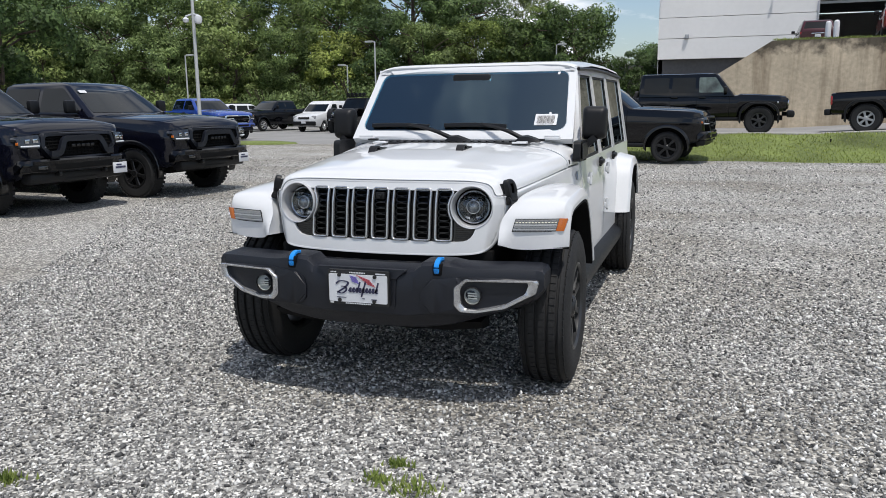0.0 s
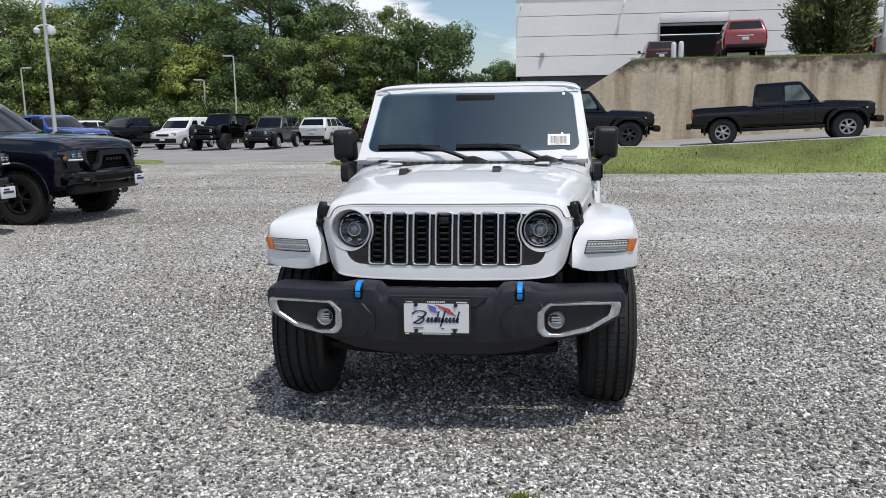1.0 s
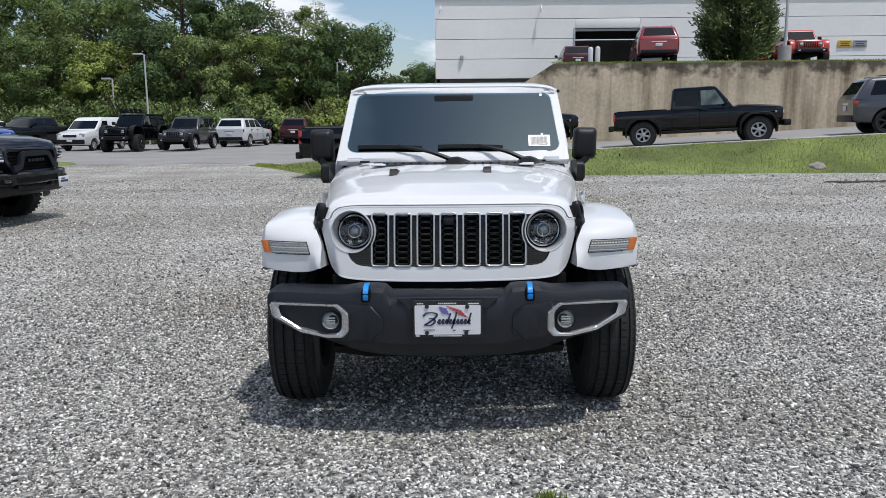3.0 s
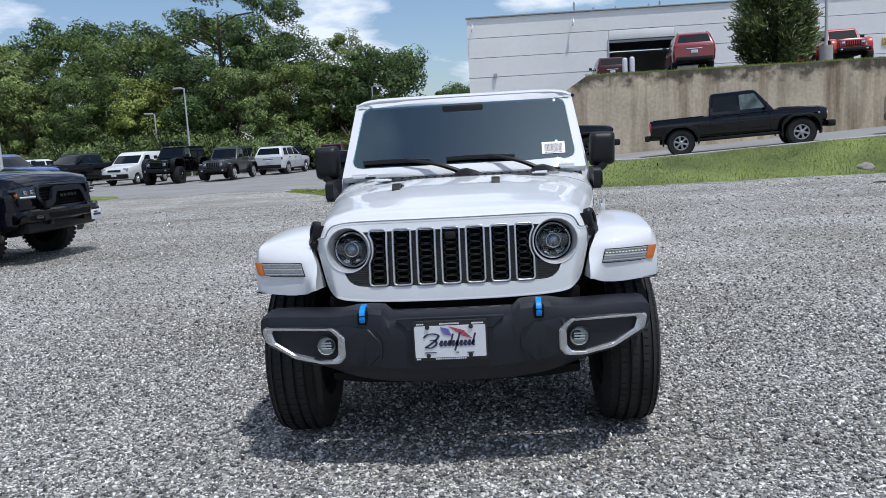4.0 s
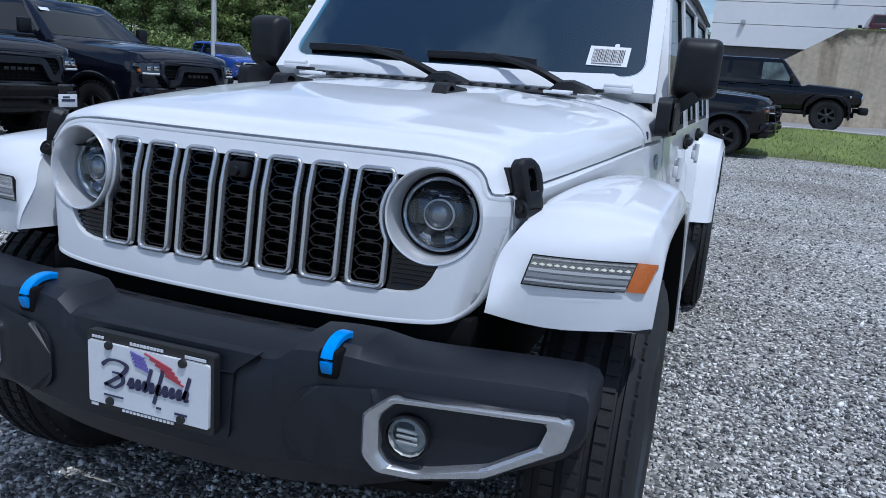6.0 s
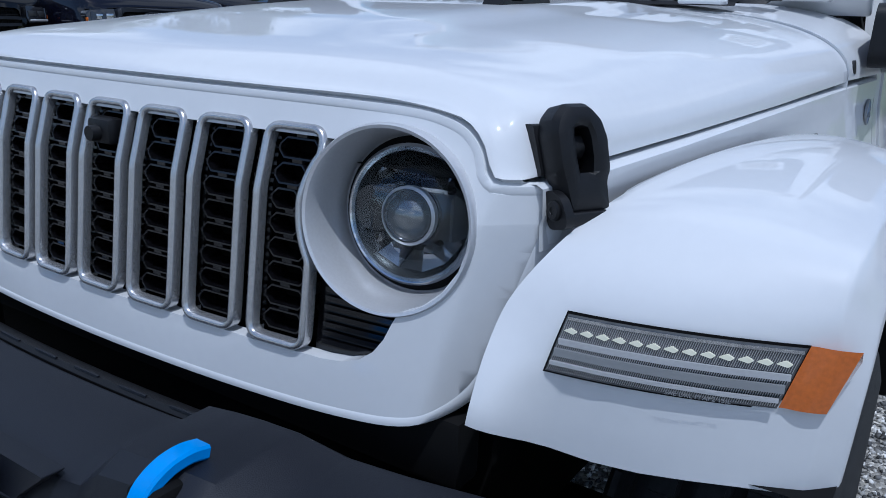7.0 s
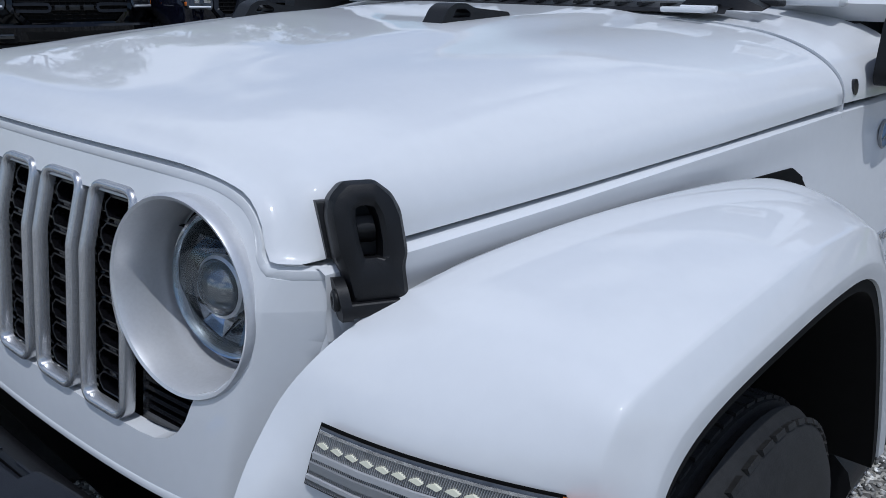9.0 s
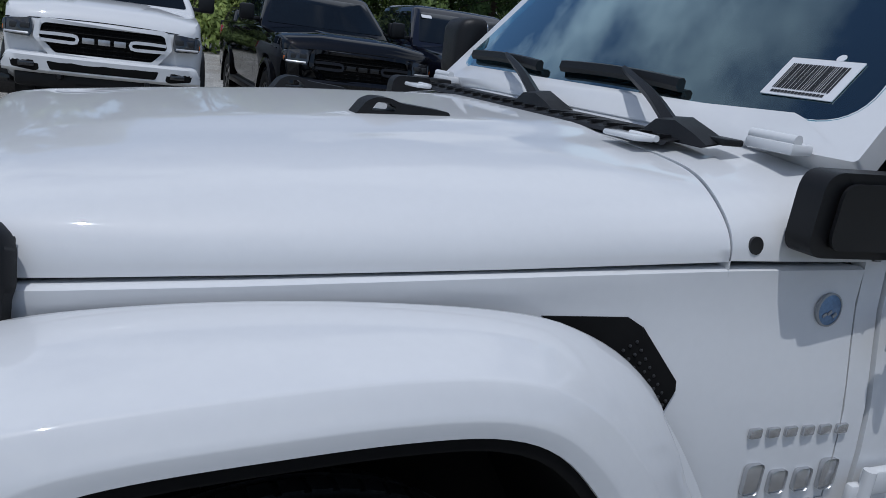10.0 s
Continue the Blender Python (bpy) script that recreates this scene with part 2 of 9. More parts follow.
def rounded(poly, r, seg=5):
    """Round the corners of a closed polygon of (a, b); r one value or one each."""
    n = len(poly)
    out = []
    for i, p in enumerate(poly):
        rr = r[i] if isinstance(r, (list, tuple)) else r
        p = Vector(p); a = Vector(poly[i - 1]); b = Vector(poly[(i + 1) % n])
        da, db = (a - p), (b - p)
        rr_ = min(rr, da.length * 0.49, db.length * 0.49)
        if rr_ < 1e-5:
            out.append((p.x, p.y)); continue
        s, e = p + da.normalized() * rr_, p + db.normalized() * rr_
        for k in range(seg + 1):
            t = k / seg
            q = s * (1 - t) ** 2 + p * 2 * t * (1 - t) + e * t * t
            out.append((q.x, q.y))
    return out


def inset(poly, d):
    """Move a closed anticlockwise polygon inwards by d."""
    n = len(poly)
    out = []
    for i in range(n):
        a, p, b = Vector(poly[i - 1]), Vector(poly[i]), Vector(poly[(i + 1) % n])
        t = (b - a)
        if t.length < 1e-9:
            out.append((p.x, p.y)); continue
        t.normalize()
        out.append((p.x - t.y * d, p.y + t.x * d))
    return out


def mirror_poly(half):
    """Right half from the lower middle to the upper middle -> whole outline."""
    return half + [(-x, z) for x, z in reversed(half) if abs(x) > 1e-6]


def slab(bm, outer, holes, put, d0, d1, cuts=(), round_edge=0.0):
    """A plate with holes: fills the outline, gives it depth d0..d1; put(a, b, d) maps it into space. cuts: ((axis or slanted normal, value), ...)."""
    tmp = bmesh.new()
    edges = []
    loops = [outer] + list(holes)
    for lp in loops:
        vs = [tmp.verts.new((a, b, 0)) for a, b in lp]
        for i in range(len(vs)):
            edges.append(tmp.edges.new((vs[i], vs[(i + 1) % len(vs)])))
    bmesh.ops.triangle_fill(tmp, edges=edges, use_beauty=True)
    for ax, v in cuts:
        no = (1, 0, 0) if ax == 0 else (0, 1, 0) if ax == 1 else (*ax, 0)
        co = Vector(no) * v
        bmesh.ops.bisect_plane(tmp, geom=tmp.verts[:] + tmp.edges[:] + tmp.faces[:], plane_co=co, plane_no=no, dist=1e-6)
    tmp.verts.ensure_lookup_table()
    tmp.verts.index_update()
    bound = {v for e in tmp.edges if len(e.link_faces) == 1 for v in e.verts}
    front, back = {}, {}
    for v in tmp.verts:
        k = round_edge if v in bound else 0.0
        front[v] = bm.verts.new(put(v.co.x, v.co.y, d0 + k))
        back[v] = bm.verts.new(put(v.co.x, v.co.y, d1))
    for f in tmp.faces:
        bm.faces.new([front[v] for v in f.verts])
        bm.faces.new([back[v] for v in reversed(f.verts)])
    for e in tmp.edges:
        if len(e.link_faces) == 1:
            a, b = e.verts
            try:
                bm.faces.new((front[a], front[b], back[b], back[a]))
            except ValueError:
                pass
    tmp.free()
    return bm


def smoothstep(a, b, x):
    t = min(max((x - a) / (b - a), 0.0), 1.0)
    return t * t * (3 - 2 * t)


def lerp_table(tab, x):
    xs = [p[0] for p in tab]
    return float(np.interp(x, xs, [p[1] for p in tab]))


# ---- ground materials ----
def gravel_mat():
    m = bpy.data.materials.new("gravel")
    m.use_nodes = True
    n, l = m.node_tree.nodes, m.node_tree.links
    b = n["Principled BSDF"]
    b.inputs["Roughness"].default_value = 0.85
    tc = n.new("ShaderNodeTexCoord")
    v = n.new("ShaderNodeTexVoronoi"); v.inputs["Scale"].default_value = 62.0
    l.new(tc.outputs["Object"], v.inputs["Vector"])
    sep = n.new("ShaderNodeSeparateColor")
    l.new(v.outputs["Color"], sep.inputs[0])
    r = n.new("ShaderNodeValToRGB")
    el = r.color_ramp.elements
    el[0].position, el[0].color = 0.0, (0.10, 0.098, 0.095, 1)
    el[1].position, el[1].color = 1.0, (0.80, 0.79, 0.75, 1)
    for p, c in ((0.35, (0.18, 0.178, 0.170, 1)), (0.70, (0.37, 0.365, 0.345, 1)), (0.88, (0.56, 0.55, 0.52, 1))):
        e = el.new(p); e.color = c
    l.new(sep.outputs[0], r.inputs[0])
    big = n.new("ShaderNodeTexNoise"); big.inputs["Scale"].default_value = 0.55; big.inputs["Detail"].default_value = 6
    l.new(tc.outputs["Object"], big.inputs["Vector"])
    br = n.new("ShaderNodeValToRGB")
    br.color_ramp.elements[0].position, br.color_ramp.elements[0].color = 0.38, (0.74, 0.70, 0.63, 1)
    br.color_ramp.elements[1].position, br.color_ramp.elements[1].color = 0.60, (1.20, 1.19, 1.17, 1)
    st = n.new("ShaderNodeMapping"); st.inputs["Scale"].default_value = (0.10, 0.62, 1.0); st.inputs["Rotation"].default_value = (0, 0, 0.22)
    l.new(tc.outputs["Object"], st.inputs[0])
    sn = n.new("ShaderNodeTexNoise"); sn.inputs["Scale"].default_value = 1.0; sn.inputs["Detail"].default_value = 5
    l.new(st.outputs[0], sn.inputs["Vector"])
    av = n.new("ShaderNodeMath"); av.operation = "MULTIPLY_ADD"; av.inputs[1].default_value = 0.5
    hf = n.new("ShaderNodeMath"); hf.operation = "MULTIPLY"; hf.inputs[1].default_value = 0.5
    l.new(big.outputs["Fac"], hf.inputs[0]); l.new(sn.outputs["Fac"], av.inputs[0]); l.new(hf.outputs[0], av.inputs[2])
    l.new(av.outputs[0], br.inputs[0])
    mx = n.new("ShaderNodeMix"); mx.data_type = "RGBA"; mx.blend_type = "MULTIPLY"; mx.inputs["Factor"].default_value = 1
    l.new(r.outputs[0], mx.inputs["A"]); l.new(br.outputs[0], mx.inputs["B"])
    l.new(mx.outputs["Result"], b.inputs["Base Color"])
    bu = n.new("ShaderNodeBump"); bu.inputs["Strength"].default_value = 0.9; bu.inputs["Distance"].default_value = 0.012
    bu.invert = True
    l.new(v.outputs["Distance"], bu.inputs["Height"]); l.new(bu.outputs[0], b.inputs["Normal"])
    return m


def island_mat(name, stops, rough=0.8, bump=0.3, bscale=60, lo=0.75, hi=1.25):
    """Colour that differs from loose piece to loose piece."""
    m = bpy.data.materials.new(name)
    m.use_nodes = True
    n, l = m.node_tree.nodes, m.node_tree.links
    b = n["Principled BSDF"]
    b.inputs["Roughness"].default_value = rough
    g = n.new("ShaderNodeNewGeometry")
    r = n.new("ShaderNodeValToRGB")
    el = r.color_ramp.elements
    el[0].position, el[0].color = stops[0][0], (*stops[0][1], 1)
    el[1].position, el[1].color = stops[-1][0], (*stops[-1][1], 1)
    for p, c in stops[1:-1]:
        e = el.new(p); e.color = (*c, 1)
    l.new(g.outputs["Random Per Island"], r.inputs[0])
    tc = n.new("ShaderNodeTexCoord")
    nz = n.new("ShaderNodeTexNoise"); nz.inputs["Scale"].default_value = bscale
    l.new(tc.outputs["Object"], nz.inputs["Vector"])
    mr = n.new("ShaderNodeMapRange"); mr.inputs[1].default_value, mr.inputs[2].default_value = 0.3, 0.7
    mr.inputs[3].default_value, mr.inputs[4].default_value = lo, hi
    l.new(nz.outputs["Fac"], mr.inputs[0])
    vm = n.new("ShaderNodeVectorMath"); vm.operation = "SCALE"
    l.new(r.outputs[0], vm.inputs[0]); l.new(mr.outputs[0], vm.inputs["Scale"])
    l.new(vm.outputs[0], b.inputs["Base Color"])
    return m


def leaf_mat(name, dark, light, through=0.34):
    dark, light = tuple(1.15 * c for c in dark), tuple(1.85 * c for c in light)
    m = island_mat(name, ((0.0, dark), (0.6, tuple((a + b) / 2 for a, b in zip(dark, light))), (1.0, light)), 0.6, bscale=0.55, lo=0.55, hi=1.5)
    n, l = m.node_tree.nodes, m.node_tree.links
    b = n["Principled BSDF"]
    b.inputs["Specular IOR Level"].default_value = 0.3
    tl = n.new("ShaderNodeBsdfTranslucent")
    src = b.inputs["Base Color"].links[0].from_socket
    info = n.new("ShaderNodeObjectInfo")
    tone = n.new("ShaderNodeValToRGB")
    el = tone.color_ramp.elements
    el[0].position, el[0].color = 0.0, (0.78, 0.82, 0.92, 1)
    el[1].position, el[1].color = 1.0, (1.28, 1.12, 0.86, 1)
    e = el.new(0.45); e.color = (1.0, 0.96, 1.0, 1)
    l.new(info.outputs["Random"], tone.inputs[0])
    each = n.new("ShaderNodeVectorMath"); each.operation = "MULTIPLY"
    l.new(src, each.inputs[0]); l.new(tone.outputs[0], each.inputs[1])
    src = each.outputs[0]
    l.new(src, b.inputs["Base Color"])
    l.new(src, tl.inputs["Color"])
    mx = n.new("ShaderNodeMixShader"); mx.inputs[0].default_value = through
    out = n["Material Output"]
    l.new(b.outputs[0], mx.inputs[1]); l.new(tl.outputs[0], mx.inputs[2]); l.new(mx.outputs[0], out.inputs["Surface"])
    return m


def concrete_mat():
    m = mat("weathered_concrete", (0.53, 0.445, 0.325), 0.9, var=0.14, scale=7, bump=0.35, bscale=14, var2=0.18, scale2=0.5)
    n, l = m.node_tree.nodes, m.node_tree.links
    b = n["Principled BSDF"]
    src = b.inputs["Base Color"].links[0].from_socket
    tc = n.new("ShaderNodeTexCoord")
    mp = n.new("ShaderNodeMapping"); mp.inputs["Scale"].default_value = (1.3, 1.3, 0.09)
    l.new(tc.outputs["Object"], mp.inputs[0])
    st = n.new("ShaderNodeTexNoise"); st.inputs["Scale"].default_value = 1.0; st.inputs["Detail"].default_value = 7
    st.inputs["Roughness"].default_value = 0.65
    l.new(mp.outputs[0], st.inputs["Vector"])
    rp = n.new("ShaderNodeValToRGB")
    rp.color_ramp.elements[0].position, rp.color_ramp.elements[0].color = 0.36, (0.44, 0.40, 0.36, 1)
    rp.color_ramp.elements[1].position, rp.color_ramp.elements[1].color = 0.56, (1, 1, 1, 1)
    l.new(st.outputs["Fac"], rp.inputs[0])
    mx = n.new("ShaderNodeMix"); mx.data_type = "RGBA"; mx.blend_type = "MULTIPLY"; mx.inputs["Factor"].default_value = 1
    l.new(src, mx.inputs["A"]); l.new(rp.outputs[0], mx.inputs["B"])
    # dark weathered cap near the top edge, with drips
    sp = n.new("ShaderNodeSeparateXYZ"); l.new(tc.outputs["Object"], sp.inputs[0])
    dn = n.new("ShaderNodeTexNoise"); dn.inputs["Scale"].default_value = 2.2; dn.inputs["Detail"].default_value = 6
    l.new(tc.outputs["Object"], dn.inputs["Vector"])
    ad = n.new("ShaderNodeMath"); ad.operation = "MULTIPLY_ADD"; ad.inputs[1].default_value = 1.7
    l.new(dn.outputs["Fac"], ad.inputs[0]); l.new(sp.outputs["Z"], ad.inputs[2])
    cr = n.new("ShaderNodeMapRange"); cr.inputs[1].default_value, cr.inputs[2].default_value = 4.08, 4.42
    cr.inputs[3].default_value, cr.inputs[4].default_value = 1.0, 0.22
    l.new(ad.outputs[0], cr.inputs[0])
    sc = n.new("ShaderNodeVectorMath"); sc.operation = "SCALE"
    l.new(mx.outputs["Result"], sc.inputs[0]); l.new(cr.outputs[0], sc.inputs["Scale"])
    l.new(sc.outputs[0], b.inputs["Base Color"])
    return m


M_GRAVEL = gravel_mat()
M_STONE = island_mat("loose_stone", ((0.0, (0.045, 0.045, 0.046)), (0.28, (0.15, 0.149, 0.146)), (0.55, (0.32, 0.316, 0.302)), (0.80, (0.56, 0.55, 0.525)), (1.0, (0.92, 0.91, 0.87))), 0.8)
M_GRASSG = mat("grass_ground", (0.125, 0.158, 0.040), 0.9, var=0.35, scale=14, bump=0.7, bscale=50, var2=0.45, scale2=0.6)
M_BLADE = leaf_mat("grass_blades", (0.075, 0.118, 0.022), (0.185, 0.225, 0.060))
M_ASPHALT = mat("old_asphalt", (0.25, 0.247, 0.240), 0.9, var=0.10, scale=60, bump=0.2, bscale=120, var2=0.12, scale2=0.5)
M_KERB = mat("pale_concrete", (0.42, 0.40, 0.37), 0.9, var=0.1, scale=20, var2=0.1, scale2=2)
M_CONCRETE = concrete_mat()
M_PANEL = mat("white_wall_panel", (0.82, 0.81, 0.79), 0.75, var=0.02, scale=3, bump=0.05, bscale=30, var2=0.04, scale2=0.25)
M_DARKWALL = mat("dark_block_base", (0.10, 0.098, 0.10), 0.9, var=0.12, scale=5, var2=0.1, scale2=0.6)
M_STEEL = mat("grey_steel", (0.36, 0.37, 0.38), 0.45, metal=0.5, var=0.06, scale=8)
M_POLE = mat("pale_pole", (0.50, 0.51, 0.50), 0.5, metal=0.2, var=0.05, scale=6)
M_BARK = mat("bark", (0.085, 0.065, 0.048), 0.95, var=0.3, scale=14, bump=0.8, bscale=25)
M_LEAF_A = leaf_mat("leaves_deep", (0.034, 0.062, 0.020), (0.086, 0.134, 0.038))
M_LEAF_B = leaf_mat("leaves_mid", (0.046, 0.080, 0.025), (0.110, 0.160, 0.050))
M_LEAF_C = leaf_mat("leaves_light", (0.072, 0.112, 0.030), (0.160, 0.210, 0.070))
M_NEEDLE = leaf_mat("needles", (0.052, 0.080, 0.030), (0.125, 0.160, 0.055), 0.3)
M_YELLOW = mat("yellow_sign", (0.62, 0.42, 0.10), 0.5, var=0.05, scale=20)
M_ROCK = mat("field_rock", (0.26, 0.24, 0.21), 0.9, var=0.25, scale=6, bump=0.6, bscale=12)


# ---- terrain ----
def road_z(x):
    return 0.52 * smoothstep(-6.0, 0.5, x) + 0.052 * max(0.0, x - 5.0)


def road_y0(x):
    """Near edge of the road."""
    return 21.1 + 2.4 * smoothstep(-2.4, -4.6, x) - 0.155 * min(max(0.0, x - 3.5), 14.0) + 0.02 * math.sin(x * 0.7)


def lot_edge(x):
    """Where the gravel gives way to grass."""
    return 17.6 + 0.12 * math.sin(x * 0.9) + 0.08 * math.sin(2.3 * x + 1)


def grid_sheet(xs, ys, h, at=lambda x, y: x):
    bm = bmesh.new()
    loft(bm, [[(at(x, y), y, h(at(x, y), y)) for x in xs] for y in ys])
    return bm


bm = bmesh.new()
loft(bm, [[(x, y, 0.0) for x in (-900, -60, -20, -6, 6, 20, 60, 900)] for y in (-900, -40, -8, 8, 24, 60, 900)])
solo("ground", bm, M_GRAVEL, "grey and white crushed stone lot, dry and uneven", "gravel", "structure")


def bank_edge(x):
    """Near edge of the grass, running back in a tongue at its end."""
    return min(lot_edge(x) + 1.75 * max(0.0, -3.4 - x), road_y0(x) - 0.02)


def bank_z(x, y):
    t = (y - bank_edge(x)) / max(0.1, road_y0(x) - bank_edge(x))
    return -0.03 + (road_z(x) + 0.045) * smoothstep(0, 1.0, t) ** 0.8 + 0.02 * math.sin(3 * x + 2 * y)


bm = bmesh.new()
rows = []
for k in range(13):
    row = []
    for i in range(100):
        x = -6.9 + i * 0.5
        a, b_ = bank_edge(x), road_y0(x)
        y = a + (b_ - a) * k / 12
        row.append((x, y, bank_z(x, y) + 0.035 if 0 < k else 0.004))
    rows.append(row)
loft(bm, rows)
solo("grass_bank", bm, M_GRASSG, "rough green grass verge between gravel and road", "grass", "structure")

bm = bmesh.new()
loft(bm, [[(x, road_y0(x) + d, road_z(x) + 0.012) for x in [-6.0 + 0.75 * i for i in range(71)]] for d in (0.16, 2.0, 4.5, 9.5)])
solo("road", bm, M_ASPHALT, "worn grey asphalt road climbing along the wall", "road", "structure")
bm = bmesh.new()
prof = [(0.0, -0.3), (0.0, 0.07), (0.02, 0.09), (0.16, 0.09), (0.16, -0.3)]
loft(bm, [[(x, road_y0(x) + a, road_z(x) + b_) for a, b_ in prof] for x in [-2.5 + 0.75 * i for i in range(66)]], close_u=True, caps=True)
solo("kerb", bm, M_KERB, "low pale concrete kerb along the road", "kerb", "structure")
bm = bmesh.new()
loft(bm, [[(x, y, 0.006) for x in (-70, -30, -22, -14, -9, -5.6)] for y in (25.2, 28, 36, 48, 70)])
solo("far_car_park", bm, M_ASPHALT, "pale worn asphalt car park", "road", "structure")
# small grass island beside the parked trucks
bm = bmesh.new()
revolve(bm, [(2.0, 0.005), (1.9, 0.06), (1.2, 0.10), (0.0, 0.12)], (0, 0, 0), (0, 0, 1), 28)
solo("grass_island", bm, M_GRASSG, "small oval grass island in the gravel", "grass", "structure", at=Matrix.Translation((-15.7, 25.2, 0)) @ Matrix.Diagonal((0.95, 0.55, 1, 1)))


# retaining wall with a sloping end
WALL_Y = 28.3
bm = bmesh.new()
prof = [(-2.0, 0.0), (60.0, 0.0), (60.0, 3.72), (30.0, 3.72), (4.35, 3.72), (2.35, 2.46), (0.4, 1.25), (-2.0, 0.75)]
slab(bm, prof, [], lambda a, b_, d: (a, WALL_Y + d, b_), 0.0, 0.45, cuts=[(0, v) for v in (6, 10, 14, 18, 22, 26)])
solo("retaining_wall", bm, M_CONCRETE, "stained tan concrete retaining wall with a sloping end", "wall", "structure")


def slant(x, y):
    """The upper level's end runs back at a slant from the wall's knee."""
    x0 = 4.45 + 0.14 * (y - 28.7)
    return x0 + (x - 4.45) * (60 - x0) / (60 - 4.45)


def upper_z(x, y):
    return 3.70 + 0.32 * smoothstep(WALL_Y + 0.3, 32.0, y) + 0.02 * max(0.0, y - 34)


bm = grid_sheet([4.45, 4.8, 5.4, 7, 10, 12, 14, 18, 24, 34, 60], [WALL_Y + 0.42, 28.9, 29.2, 30, 31, 31.5, 32, 32.6], upper_z, slant)
bmesh.ops.solidify(bm, geom=bm.faces[:], thickness=1.2)
solo("upper_lawn", bm, M_GRASSG, "mown grass slope above the retaining wall", "grass", "structure")
bm = grid_sheet([4.45, 5, 8, 12, 20, 34, 60], [32.58, 34, 40, 44, 48, 60], lambda x, y: upper_z(x, y) + 0.004, slant)
bmesh.ops.solidify(bm, geom=bm.faces[:], thickness=1.2)
solo("upper_car_park", bm, M_ASPHALT, "grey asphalt forecourt in front of the white building", "road", "structure")


# ---- white building ----
def building():
    root = thing("warehouse", "large white panelled warehouse with flat roof and open door", "building")
    X0, X1, Y0, Y1, ZT = -0.72, 62.0, 54.0, 80.0, 10.1
    door = (9.4, 14.1, 8.0)
    bm = bmesh.new()
    box(bm, ((X0 + X1) / 2, Y0 + 0.55, 2.2), (X1 - X0 - 0.1, 0.3, 4.7))
    part("base_wall", bm, M_DARKWALL, root, "dark block base")
    # horizontal wall panels, each a board of its own
    zs = [4.5, 5.9, 7.3, 8.7, ZT]
    for a, b_ in zip(zs, zs[1:]):
        spans = [(X0, 39.0), (39.0, X1)]
        if a < door[2]:
            spans = [(X0, door[0]), (door[1], 39.0), (39.0, X1)]
        for u, v in spans:
            bm = bmesh.new()
            box(bm, ((u + v) / 2, Y0 + 0.15, (a + b_) / 2), (v - u - 0.03, 0.3, b_ - a - 0.035))
            part("wall_panel", bm, M_PANEL, root)
    bm = bmesh.new()
    box(bm, ((door[0] + door[1]) / 2, Y0 + 0.15, 8.35), (door[1] - door[0] - 0.02, 0.28, 0.66), 0.01)
    part("door_header", bm, M_PANEL, root)
    bm = bmesh.new()
    box(bm, (X0 + 0.18, (Y0 + Y1) / 2 + 0.2, 6.0), (0.32, Y1 - Y0 - 0.4, 7.4))
    box(bm, (X1 - 0.18, (Y0 + Y1) / 2 + 0.2, 6.0), (0.32, Y1 - Y0 - 0.4, 7.4))
    box(bm, ((X0 + X1) / 2, Y1, 6.0), (X1 - X0 - 0.7, 0.3, 7.4))
    part("side_wall", bm, M_PANEL, root)
    bm = bmesh.new()
    box(bm, ((X0 + X1) / 2, (Y0 + Y1) / 2 + 0.2, ZT - 0.2), (X1 - X0 - 0.8, Y1 - Y0 - 0.5, 0.2))
    part("roof", bm, M_DARKWALL, root)
    bm = bmesh.new()
    box(bm, ((X0 + X1) / 2, Y0 + 0.12, ZT + 0.05), (X1 - X0 + 0.1, 0.5, 0.1), 0.02)
    part("coping", bm, M_STEEL, root, "grey metal roof edge")
    bm = bmesh.new()
    box(bm, ((door[0] + door[1]) / 2, Y0 + 0.22, 7.90), (door[1] - door[0], 0.05, 0.185), 0.02)
    part("roller_door", bm, M_STEEL, root, "half-raised grey roller door")
    for x in (door[0] - 0.03, door[1] + 0.03):
        bm = bmesh.new()
        box(bm, (x, Y0 - 0.02, 6.5), (0.12, 0.10, 3.0), 0.01)
        part("door_post", bm, M_STEEL, root)
    bm = bmesh.new()
    box(bm, ((door[0] + door[1]) / 2, Y0 + 9, 4.70), (door[1] - door[0] + 6, 16, 0.1))
    part("inner_floor", bm, M_ASPHALT, root)
    for x, z in ((1.2, 6.0),):
        bm = bmesh.new()
        box(bm, (x, Y0 - 0.10, z), (0.26, 0.18, 0.30), 0.03)
        box(bm, (x, Y0 - 0.17, z - 0.08), (0.20, 0.10, 0.12), 0.02)
        part("wall_lamp", bm, M_STEEL, root, "small grey wall lamp")
    for x in (6.9, -0.3):
        bm = bmesh.new()
        sweep(bm, [(x, Y0 - 0.05, 9.45), (x, Y0 - 0.3, 9.6), (x, Y0 - 0.45, 9.35)], 0.04)
        cyl(bm, (x, Y0 - 0.45, 9.22), (0, 0, 1), 0.11, 0.09, 0.2, 12)
        part("security_camera", bm, M_SIGNW, root, "white dome camera on a bracket")
    for x, h in ((7.2, 0.8), (8.6, 0.35), (10.2, 0.3), (12.6, 0.35), (13.4, 0.5)):
        bm = bmesh.new()
        cyl(bm, (x, Y0 + 1.5, ZT + h / 2), (0, 0, 1), 0.05, 0.05, h + 0.3, 8)
        cyl(bm, (x, Y0 + 1.5, ZT + h), (0, 0, 1), 0.10, 0.07, 0.14, 8)
        part("roof_vent", bm, M_STEEL, root)
